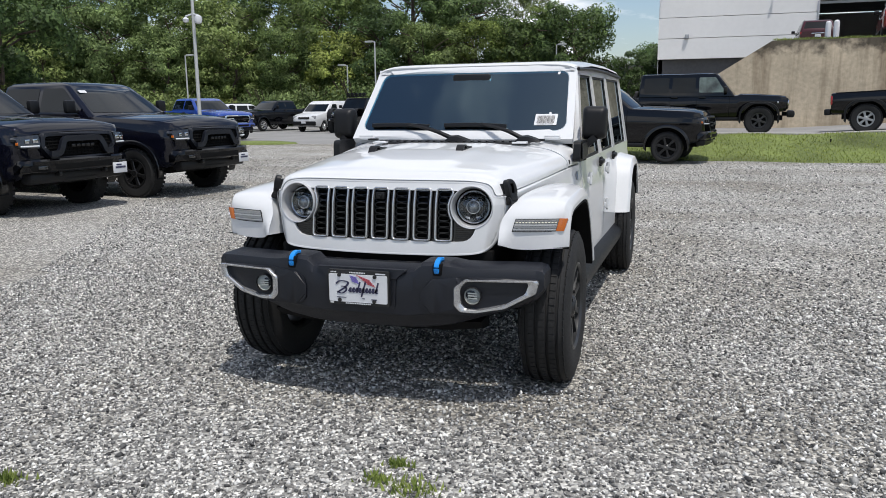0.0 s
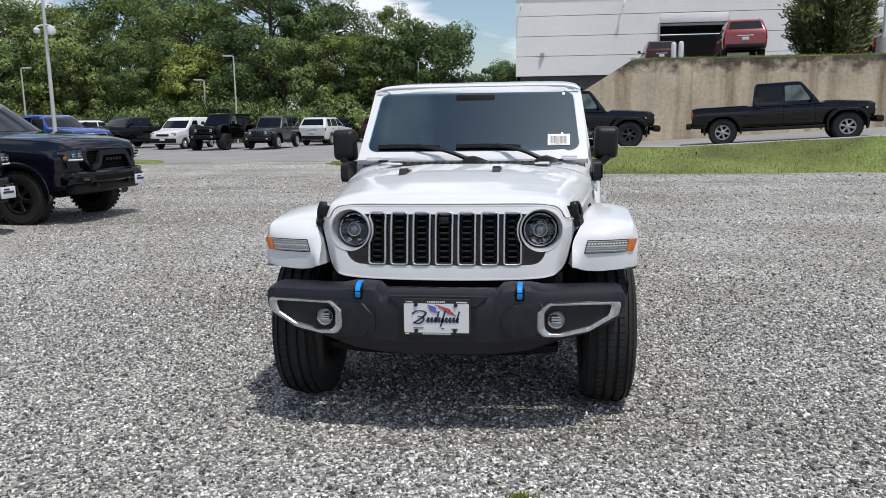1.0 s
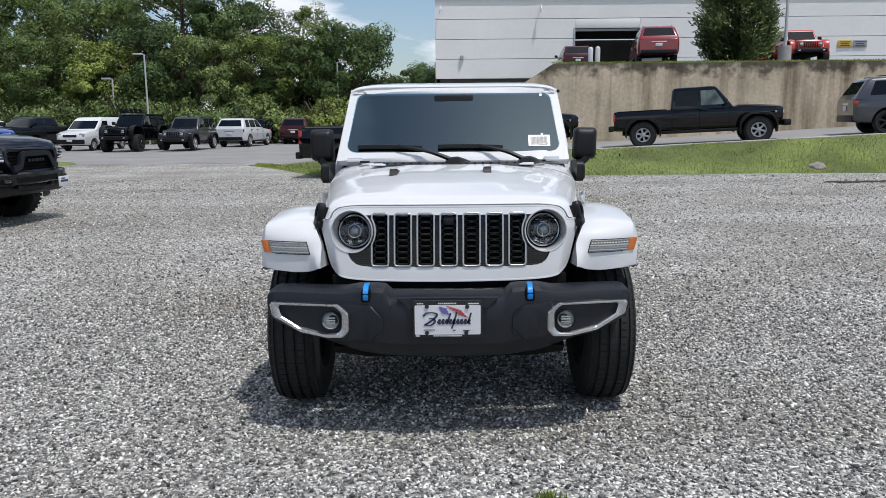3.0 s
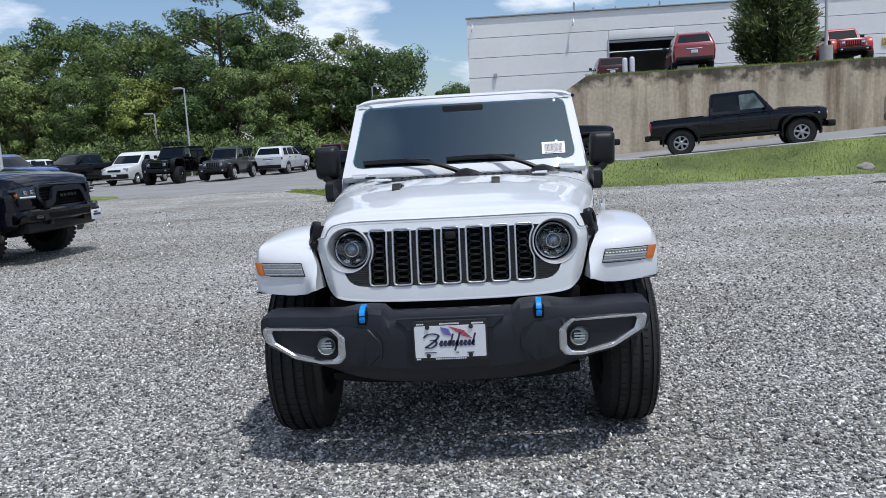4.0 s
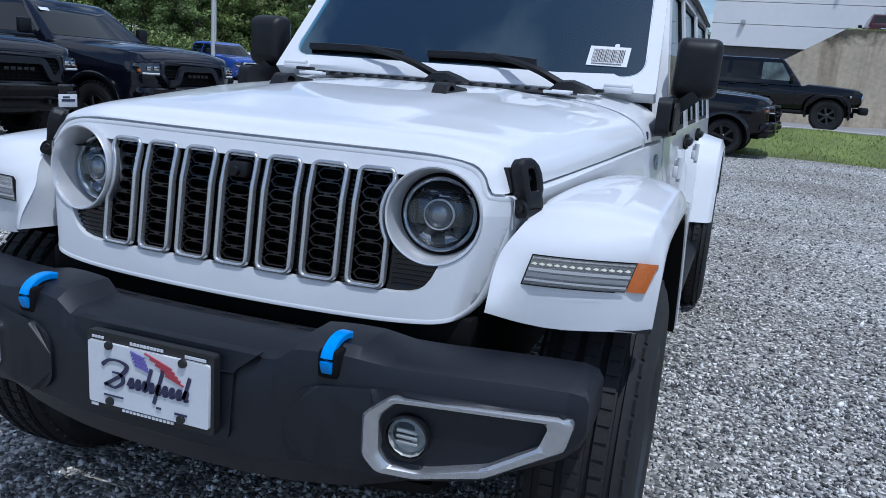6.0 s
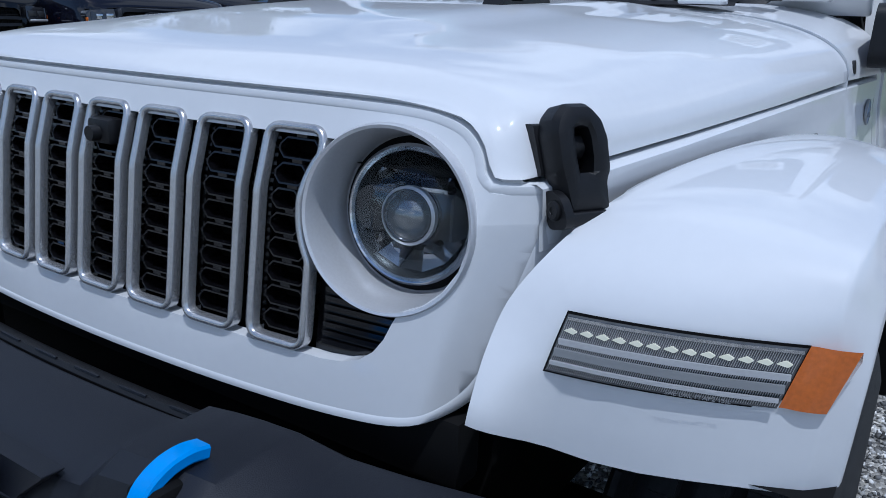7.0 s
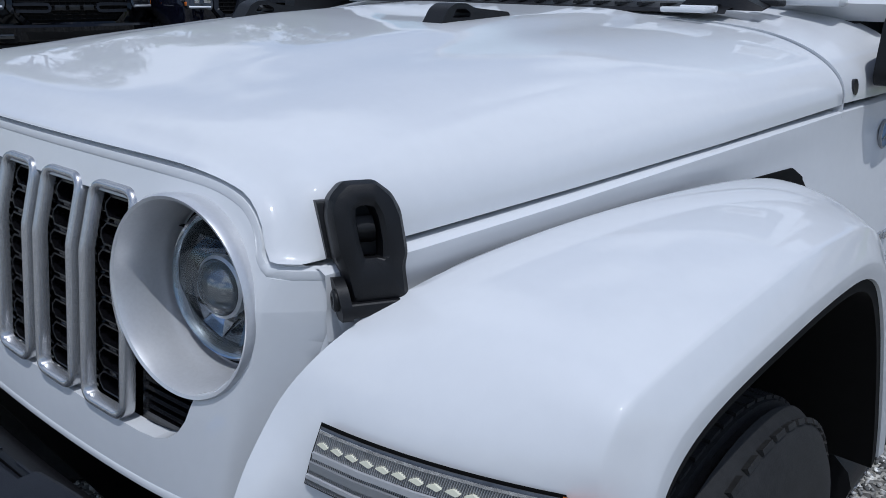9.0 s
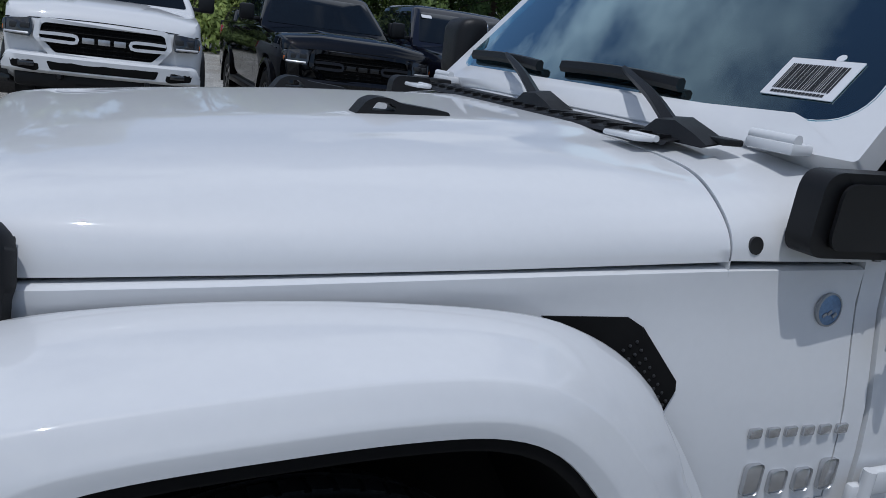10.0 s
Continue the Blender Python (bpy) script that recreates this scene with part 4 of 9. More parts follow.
def grille():
    low = [(0.0, 0.727), (0.20, 0.728), (0.36, 0.731), (0.45, 0.736), (0.512, 0.744), (0.555, 0.760), (0.584, 0.788), (0.602, 0.828), (0.614, 0.875), (0.627, 0.925), (0.641, 0.975), (0.656, 1.010)]
    half = [tuple(p) for p in spline(low, 44)] + [(0.658, 1.0245)]
    top = [(0.635, 1.0265), (0.605, 1.0280), (0.5895, 1.0305), (0.5815, 1.0385), (0.579, 1.046), (0.570, 1.064), (0.553, 1.0795), (0.529, 1.0895), (0.49, 1.0962), (0.42, 1.0985), (0.30, 1.0995), (0.15, 1.0995), (0.0, 1.0995)]
    half += top[:2] + [tuple(p) for p in spline(top[2:], 40)]
    half[-1] = (0.0, 1.0995)
    outer = mirror_poly(half)
    # one opening for slots, side fins and both lamps
    hh = [(0.0, 0.800), (0.30, 0.800), (0.405, 0.801), (0.434, 0.804), (0.457, 0.812), (0.474, 0.825), (0.486, 0.842), (0.494, 0.861)]
    for k in range(13):
        a = radians(-74 + 202 * k / 12)
        hh.append((HEAD[0] + 0.0995 * math.cos(a), HEAD[1] + 0.0995 * math.sin(a)))
    hh += [(0.39, 1.052), (0.2, 1.052), (0.0, 1.052)]
    hole = mirror_poly(hh)
    bm = bmesh.new()
    put = lambda a, b_, d: (a, face_y(a, b_) + d, b_)
    cuts = [(1, 0.985)] + [(1, 0.738 + 0.0165 * k) for k in range(22)] + [(0, s * (0.42 + 0.0135 * k)) for k in range(17) for s in (1, -1)]
    cuts += [((s * 0.98058, -0.19612), 0.98058 * (0.388 + q)) for s in (1, -1) for q in (-0.012, -0.006, -0.002, 0.002, 0.006, 0.012)]
    rim = inset(outer, 0.003)
    field_ = inset(outer, 0.0095)
    field2 = inset(outer, 0.0125)
    n = len(outer)
    rows = []
    for lp, d in ((outer, 0.010), (rim, 0.0005), (field_, 0.0), (field2, 0.0018)):
        rows.append([put(a, b_, d) for a, b_ in lp])
    loft(bm, rows, close_u=True)
    slab(bm, field2, [hole], lambda a, b_, d: put(a, b_, d + 0.0018), 0.0, 0.02, cuts)
    part("grille_shell", bm, M_WHITE, jeep, angle=50)
    # dark box behind the openings
    bm = bmesh.new()
    back = mirror_poly([(0.0, 0.790), (0.50, 0.790), (0.545, 0.84), (0.53, 0.860), (0.44, 0.862), (0.385, 0.892), (0.357, 0.935), (0.352, 0.975), (0.357, 1.015), (0.378, 1.062), (0.0, 1.065)])
    slab(bm, back, [], lambda a, b_, d: (a, face_y(a, b_) + d, b_), 0.055, 0.065, cuts)
    part("grille_backing", bm, M_DEEP, jeep)
    bm = bmesh.new()
    box(bm, (0, 0.335, 0.715), (1.16, 0.05, 0.09), 0.01)
    box(bm, (0, 0.42, 0.60), (1.02, 0.10, 0.26), 0.02)
    # added black sheet standing for the dark engine bay behind the slots
    box(bm, (0, 0.47, 0.90), (1.06, 0.02, 0.34))
    part("crossmember_and_bay_shade", bm, M_DEEP, jeep)
    # fine black ribs beside the slots
    ribs = bmesh.new()
    for k in range(13):
        z = 0.815 + 0.0105 * k
        for s in (1, -1):
            x1 = 0.460 + 0.038 * min(1, k / 4)
            if z > 0.862:
                x1 = HEAD[0] - math.sqrt(max(0.0, 0.107 ** 2 - (z - HEAD[1]) ** 2))
            if x1 < 0.402:
                continue
            xa, xb = 0.392, x1
            pts = [(s * (xa + (xb - xa) * q / 4), face_y(xa + (xb - xa) * q / 4, z) + 0.020, z) for q in range(5)]
            sweep(ribs, pts, 0.0035, prof=[(-0.004, -0.003), (0.004, -0.003), (0.004, 0.003), (-0.004, 0.003)])
    for s in (1, -1):
        pl = [(s * x, z) for x, z in ((0.380, 0.794), (0.44, 0.794), (0.488, 0.806), (0.503, 0.836), (0.505, 0.860), (0.48, 0.862), (0.45, 0.865), (0.412, 0.880), (0.380, 0.905))]
        slab(ribs, pl if s > 0 else pl[::-1], [], lambda a, b_, d: (a, face_y(a, b_) + d, b_), 0.022, 0.03)
        pl = [(s * x, z) for x, z in ((0.382, 1.03), (0.395, 1.047), (0.40, 1.055), (0.382, 1.055))]
        slab(ribs, pl if s > 0 else pl[::-1], [], lambda a, b_, d: (a, face_y(a, b_) + d, b_), 0.018, 0.03)
    for i in range(6):
        xm = -0.28 + 0.112 * i
        for k in range(24):
            z = 0.812 + 0.0102 * k
            box(ribs, (xm, face_y(xm, z) + 0.024, z), (0.024, 0.010, 0.0045))
        sweep(ribs, [(xm, face_y(xm, z) + 0.032, z) for z in (0.80, 0.985, 1.055)], 0.004, prof=[(-0.012, -0.003), (0.012, -0.003), (0.012, 0.003), (-0.012, 0.003)], up=(0, 1, 0))
    part("grille_ribs", ribs, M_GLOSSBLACK, jeep, "fine black ribbed insert")
    # seven slots
    for i in range(7):
        cx = (i - 3) * 0.112
        w, z0, z1 = 0.0410, 0.806, 1.060
        poly = rounded([(cx - w, z0), (cx + w, z0), (cx + w, z1), (cx - w, z1)], 0.018, 6)
        dense = []
        for k, p in enumerate(poly):
            q = poly[(k + 1) % len(poly)]
            m = max(1, int(math.hypot(q[0] - p[0], q[1] - p[1]) / 0.008))
            dense += [(p[0] + (q[0] - p[0]) * t / m, p[1] + (q[1] - p[1]) * t / m) for t in range(m)]
        path = []
        for x, z in dense:
            if i in (0, 6):
                s = 1 if i == 6 else -1
                if abs(z - HEAD[1]) < 0.1155:
                    lim = HEAD[0] - math.sqrt(0.1155 ** 2 - (z - HEAD[1]) ** 2)
                    if s * x > lim:
                        x = s * lim
            path.append((x, face_y(x, z) + 0.0045, z))
        bm = bmesh.new()
        pr = [(-0.0052, 0.006), (-0.0050, -0.003), (-0.0034, -0.0060), (0.0, -0.0070), (0.0034, -0.0060), (0.0050, -0.003), (0.0052, 0.006)]
        rows = []
        m = len(path)
        for k in range(m):
            a, b_ = Vector(path[k - 1]), Vector(path[(k + 1) % m])
            t = (b_ - a).normalized()
            s = t.cross(Vector((0, 1, 0))).normalized()
            rows.append([Vector(path[k]) + s * u + Vector((0, v * 1.25, 0)) for u, v in pr])
        rows.append(rows[0])
        loft(bm, rows, close_u=True)
        bmesh.ops.remove_doubles(bm, verts=bm.verts, dist=1e-6)
        ring = part("slot_frame", bm, M_SATIN, jeep, "satin silver slot frame", angle=60)
        # stacked six-sided cells
        bm = bmesh.new()
        for k in range(8):
            zc = 0.828 + 0.0294 * k
            xl, xr = cx - 0.030, cx + 0.030
            if i == 6 and abs(zc - HEAD[1]) < 0.11:
                xr = min(xr, HEAD[0] - math.sqrt(0.126 ** 2 - (zc - HEAD[1]) ** 2))
            if i == 0 and abs(zc - HEAD[1]) < 0.11:
                xl = max(xl, -HEAD[0] + math.sqrt(0.126 ** 2 - (zc - HEAD[1]) ** 2))
            hexa = [(xl, zc - 0.004), (xl + 0.009, zc - 0.0125), (xr - 0.009, zc - 0.0125), (xr, zc - 0.004), (xr, zc + 0.004), (xr - 0.009, zc + 0.0125), (xl + 0.009, zc + 0.0125), (xl, zc + 0.004)]
            rows = []
            for lp, d in ((hexa, 0.012), (inset(hexa, 0.0022), 0.012), (inset(hexa, 0.0040), 0.040), (inset(hexa, -0.004), 0.040)):
                rows.append([(a, face_y(a, b_) + d, b_) for a, b_ in lp])
            rows.append(rows[0])
            loft(bm, rows, close_u=True)
            bmesh.ops.remove_doubles(bm, verts=bm.verts, dist=1e-6)
            box(bm, (cx, face_y(cx, zc + 0.015) + 0.018, zc + 0.0149), (0.016, 0.012, 0.004))
            for s in (1, -1):
                if i == 3 + 3 * s and abs(zc - HEAD[1]) < 0.112:
                    continue
                box(bm, (cx + s * 0.034, face_y(cx, zc) + 0.018, zc), (0.006, 0.012, 0.004))
        part("cell_insert", bm, M_GLOSSBLACK, ring, "gloss black honeycomb insert", angle=25)
    bm = bmesh.new()
    box(bm, (0, 0.300, 1.022), (0.050, 0.030, 0.036), 0.008)
    cyl(bm, (0, 0.283, 1.020), (0, -1, 0), 0.012, 0.010, 0.02, 20)
    part("front_camera", bm, M_PLASTIC, jeep, "small black camera in the middle slot")


grille()


def headlight(s):
    cx, cz = s * HEAD[0], HEAD[1]
    y0 = face_y(HEAD[0], cz) + 0.006
    tilt = Vector((s * 0.13, -1, 0.08)).normalized()
    c = Vector((cx, y0, cz))
    bm = bmesh.new()
    revolve(bm, [(0.102, -0.03), (0.1065, 0.0), (0.1065, 0.008), (0.1042, 0.0125), (0.1008, 0.011), (0.0985, 0.004), (0.0945, -0.025), (0.0922, -0.060), (0.090, -0.063), (0.090, -0.085), (0.102, -0.085)], c, tilt, 72, closed=True)
    hl = part("headlight", bm, M_BEZEL, jeep, "round headlight in a deep satin silver bezel", angle=30)
    q = tilt
    bm = bmesh.new()
    revolve(bm, [(0.0900, -0.075), (0.0905, -0.061), (0.086, -0.059), (0.082, -0.060), (0.080, -0.075)], c, q, 64, closed=True)
    part("seal", bm, M_DEEP, hl)
    bm = bmesh.new()
    revolve(bm, [(0.0825, -0.066), (0.0825, -0.050), (0.079, -0.046), (0.074, -0.049), (0.0700, -0.060), (0.068, -0.068)], c, q, 64, closed=True)
    part("light_ring", bm, M_LAMPCHROME, hl, "polished ring round the lamp")
    bm = bmesh.new()
    revolve(bm, [(0.0700, -0.060), (0.067, -0.078), (0.052, -0.100), (0.0, -0.108)], c, q, 40, caps=False)
    part("reflector", bm, M_LAMPCHROME, hl)
    X = q.cross(Vector((0, 0, 1))).normalized(); Zu = X.cross(q).normalized()
    F = Matrix((X, q, Zu)).transposed()
    # mirror pieces above and below the bar
    bm = bmesh.new()
    for up in (1, -1):
        for k in range(5):
            a = radians(90 * up + (k - 2) * 27)
            w0, w1 = radians(13.0), radians(13.0)
            lean = (0.004, 0.016, -0.006, 0.010, -0.012)[k % 5]
            pts = []
            for r, da, d in ((0.068, -w0, -0.060), (0.068, w1, -0.060 + lean * 0.3), (0.040, w1 * 0.95, -0.086 + lean), (0.040, -w0 * 0.95, -0.086)):
                pts.append(c + X * (r * math.cos(a + da)) + Zu * (r * math.sin(a + da)) + q * d)
            vs = [bm.verts.new(p) for p in pts] + [bm.verts.new(p - q * 0.004) for p in pts]
            for f in ((0, 1, 2, 3), (7, 6, 5, 4), (0, 4, 5, 1), (1, 5, 6, 2), (2, 6, 7, 3), (3, 7, 4, 0)):
                bm.faces.new([vs[n] for n in f])
    part("mirror_facets", bm, M_CHROME, hl, angle=10)
    # dark bar with its scoop ends across the middle
    bm = bmesh.new()
    pl = rounded([(-0.072, -0.014), (-0.058, -0.024), (-0.030, -0.024), (-0.024, -0.033), (0.024, -0.033), (0.030, -0.024), (0.058, -0.024), (0.072, -0.014), (0.072, 0.018), (0.058, 0.029), (-0.058, 0.029), (-0.072, 0.018)], 0.005, 3)
    slab(bm, pl, [], lambda a, b_, d: tuple(c + X * a + Zu * b_ + q * (d - 0.062 + 0.004 * (a / 0.07) ** 2)), 0.012, -0.02, cuts=[(0, v) for v in (-0.05, -0.025, 0, 0.025, 0.05)], round_edge=-0.004)
    part("centre_bar", bm, M_LAMPDARK, hl, "dark smoked bar across the lamp", angle=30)
    bm = bmesh.new()
    revolve(bm, [(0.0, -0.048), (0.0305, -0.048), (0.0305, -0.043), (0.027, -0.037), (0.018, -0.030), (0.009, -0.0265), (0.0, -0.026)], c, q, 36, caps=False)
    part("projector_lens", bm, M_PROJ, hl, "domed projector lens", angle=60)
    bm = bmesh.new()
    revolve(bm, [(0.0345, -0.052), (0.0345, -0.044), (0.0310, -0.042), (0.0310, -0.052)], c, q, 36, closed=True)
    part("projector_ring", bm, M_BEZEL, hl)
    bm = bmesh.new()
    revolve(bm, [(0.079, -0.050), (0.072, -0.040), (0.058, -0.030), (0.040, -0.0225), (0.020, -0.0185), (0.0, -0.017)], c, q, 48, caps=False)
    g = part("lens_cover", bm, M_COVER, hl, "clear domed cover glass")
    g.visible_shadow = False


headlight(1)
headlight(-1)


# bonnet ---------------------------------------------------------------
HOOD_W = ((0.0, 0.612), (0.10, 0.636), (0.3, 0.670), (0.6, 0.714), (1.0, 0.762))
HOOD_T = ((0.0, 1.106), (0.012, 1.119), (0.03, 1.128), (0.06, 1.138), (0.12, 1.150), (0.3, 1.176), (0.6, 1.204), (1.0, 1.226))


def hood_pt(s, u):
    w = lerp_table(HOOD_W, s)
    au = abs(u)
    x = u * w
    yf = face_y(x, hood_line(abs(x))) - 0.003
    yr = 1.395 - 0.045 * smoothstep(0.75, 1.0, au)
    y = yf + (yr - yf) * s
    ze = 1.033 + (1.097 - 1.033) * s
    zt = lerp_table(HOOD_T, s)
    z = ze + (zt - ze) * max(0.0, 1 - au ** (4.2 + 2.6 * (1 - smoothstep(0.0, 0.30, s)))) ** (1 / 2.3)
    edge = hood_line(abs(x)) - 0.0008
    k = smoothstep(0.0, 0.05, s)
    z = min(z, edge) * (1 - k) + z * k if s < 0.05 else z
    z += 0.010 * (1 - smoothstep(0.26, 0.40, abs(x) + 0.06 * (1 - s))) * smoothstep(0.05, 0.45, s)
    return (x, y, z)


def hood():
    bm = bmesh.new()
    S = [0, 0.004, 0.010, 0.018, 0.03, 0.045, 0.065, 0.09] + [0.12 + 0.88 * i / 30 for i in range(31)]
    U = [math.sin(math.pi / 2 * (-1 + 2 * i / 72)) for i in range(73)]
    rows = [[hood_pt(s, u) for u in U] for s in S]
    # turned-in edges
    first = [(x, y + 0.018, z - 0.010) for x, y, z in rows[0]]
    last = [(x, y + 0.002, z - 0.025) for x, y, z in rows[-1]]
    rows = [first] + rows + [last]
    rows = [[(r[0][0] + 0.02, r[0][1], r[0][2] - 0.003)] + r + [(r[-1][0] - 0.02, r[-1][1], r[-1][2] - 0.003)] for r in rows]
    loft(bm, rows)
    part("bonnet", bm, M_WHITE, jeep, angle=60)
    bm = bmesh.new()
    loft(bm, [[(u * (lerp_table(HOOD_W, s) - 0.035), 0.36 + 1.0 * s, 1.02 + 0.06 * s) for u in (-1, -0.5, 0, 0.5, 1)] for s in (0, 0.5, 1)])
    part("under_bonnet", bm, M_DEEP, jeep)
    # rubber rests near the rear edge
    for x, y in ((-0.33, 0.96), (0.205, 0.98)):
        bm = bmesh.new()
        z = hood_pt((y - 0.3) / 1.09, x / 0.74)[2]
        o = rounded([(-0.030, -0.010), (0.165, -0.006), (0.160, 0.014), (0.062, 0.022), (0.040, 0.030), (0.012, 0.030), (-0.006, 0.022)], 0.007, 4)
        h = rounded([(0.004, 0.006), (0.050, 0.006), (0.052, 0.014), (0.038, 0.021), (0.014, 0.021)], 0.004, 4)
        slab(bm, o, [h], lambda a, b_, d: (x + d, y + a, z + b_), -0.024, 0.024, round_edge=0.004)
        part("windscreen_rest", bm, M_PLASTIC, jeep, "small black rubber rest with an opening, on the bonnet", angle=40)


hood()


def latch(s):
    """Rubber bonnet latch on its bracket, turned to follow the bonnet's corner."""
    turn = radians(29)
    wide = Vector((math.sin(turn), math.cos(turn), 0))
    out = Vector((math.cos(turn), -math.sin(turn), 0))
    lean = (Vector((0, 0, 1)) - out * 0.26).normalized()
    face = wide.cross(lean).normalized()
    foot = Vector((0.6675, 0.3985, 1.000))

    def put(a, b_, d):
        # a across the strap, b up it, d outwards
        p = foot + wide * (a - 0.12 * b_) + lean * b_ + face * d
        return (s * p.x, p.y, p.z)
    bm = bmesh.new()
    outline = rounded([(-0.027, -0.004), (0.027, -0.004), (0.029, 0.030), (0.0335, 0.042), (0.0335, 0.082), (0.028, 0.098), (0.014, 0.111), (-0.014, 0.111), (-0.028, 0.098), (-0.0335, 0.082), (-0.0335, 0.042), (-0.029, 0.030)], 0.005, 3)
    window = rounded([(-0.0085, 0.040), (-0.003, 0.040), (0.003, 0.040), (0.0085, 0.040), (0.0105, 0.055), (0.0105, 0.076), (0.0085, 0.086), (0.003, 0.088), (-0.003, 0.088), (-0.0085, 0.086), (-0.0105, 0.076), (-0.0105, 0.055)], 0.0015, 3)
    mid = [((p[0] + q[0]) / 2, (p[1] + q[1]) / 2) for p, q in zip(outline, window)]
    near = [(0.78 * q[0] + 0.22 * p[0], 0.78 * q[1] + 0.22 * p[1]) for p, q in zip(outline, window)]
    wide_ = [(0.82 * p[0] + 0.18 * q[0], 0.82 * p[1] + 0.18 * q[1]) for p, q in zip(outline, window)]
    dome = lambda b_: 0.005 * smoothstep(0.02, 0.07, b_)
    rows = []
    for lp, d in ((outline, -0.018), (outline, 0.000), (wide_, 0.0075), (mid, 0.0105), (near, 0.0100), (window, 0.0065), (window, -0.018), (outline, -0.018)):
        rows.append([put(a, b_, d + (dome(b_) if d > -0.01 else 0)) for a, b_ in lp])
    loft(bm, rows, close_u=True)
    bmesh.ops.remove_doubles(bm, verts=bm.verts, dist=1e-6)
    st = part("bonnet_latch", bm, M_PLASTIC, jeep, "black rubber bonnet latch", angle=32)
    bm = bmesh.new()
    base = [(-0.020, -0.016), (0.010, -0.016), (0.016, -0.006), (0.012, 0.016), (-0.004, 0.026), (-0.020, 0.022)]
    for a0, a1 in ((-0.039, -0.029),):
        pl = rounded(base, 0.010, 4)
        loft(bm, [[put(a, b_, d) for d, b_ in pl] for a in (a0, a1)], close_u=True, caps=True)
    loft(bm, [[put(a, b_, d) for d, b_ in rounded([(-0.020, -0.014), (0.008, -0.014), (0.011, 0.0), (-0.020, 0.006)], 0.004, 3)] for a in (-0.032, 0.028)], close_u=True, caps=True)
    part("latch_bracket", bm, M_PLASTIC, st, angle=30)
    for a in (-0.040,):
        bm = bmesh.new()
        q = Vector(put(a, 0.004, -0.002))
        ax = Vector(put(a + (0.01 if a > 0 else -0.01), 0.004, -0.002)) - q
        revolve(bm, [(0.0105, -0.002), (0.0105, 0.0015), (0.0085, 0.003), (0.0045, 0.003), (0.0040, 0.0018), (0.0, 0.0018)], q, ax, 22)
        part("pivot_pin", bm, M_PLASTIC, st, angle=35)
    # hook of the bonnet, seen through the strap's window, and its pad
    bm = bmesh.new()
    loft(bm, [[put(a, b_, d) for d, b_ in rounded([(-0.030, 0.050), (-0.006, 0.056), (0.002, 0.066), (-0.002, 0.080), (-0.010, 0.076), (-0.014, 0.068), (-0.030, 0.066)], 0.003, 3)] for a in (-0.008, 0.008)], close_u=True, caps=True)
    loft(bm, [[put(a, b_, d) for d, b_ in rounded([(-0.034, 0.040), (-0.018, 0.040), (-0.018, 0.094), (-0.034, 0.096)], 0.004, 3)] for a in (-0.037, 0.022)], close_u=True, caps=True)
    part("latch_hook", bm, M_PLASTIC, st, angle=30)


latch(1)
latch(-1)


# body sides ---------------------------------------------------------------
def side_x(y, z):
    """Half-width of the body side."""
    t = smoothstep(0.3, 1.36, y)
    top = lerp_table(((0.33, 0.621), (0.45, 0.647), (0.66, 0.679), (0.98, 0.718), (1.36, 0.765), (1.6, 0.787), (1.7, 0.796), (4.5, 0.800)), y)
    return top + 0.034 * smoothstep(1.09, 0.80, z) * (0.4 + 0.6 * t) - 0.004


def gap_z(y):
    return lerp_table(((0.33, 1.026), (1.36, 1.089), (1.7, 1.10), (4.6, 1.11)), y)


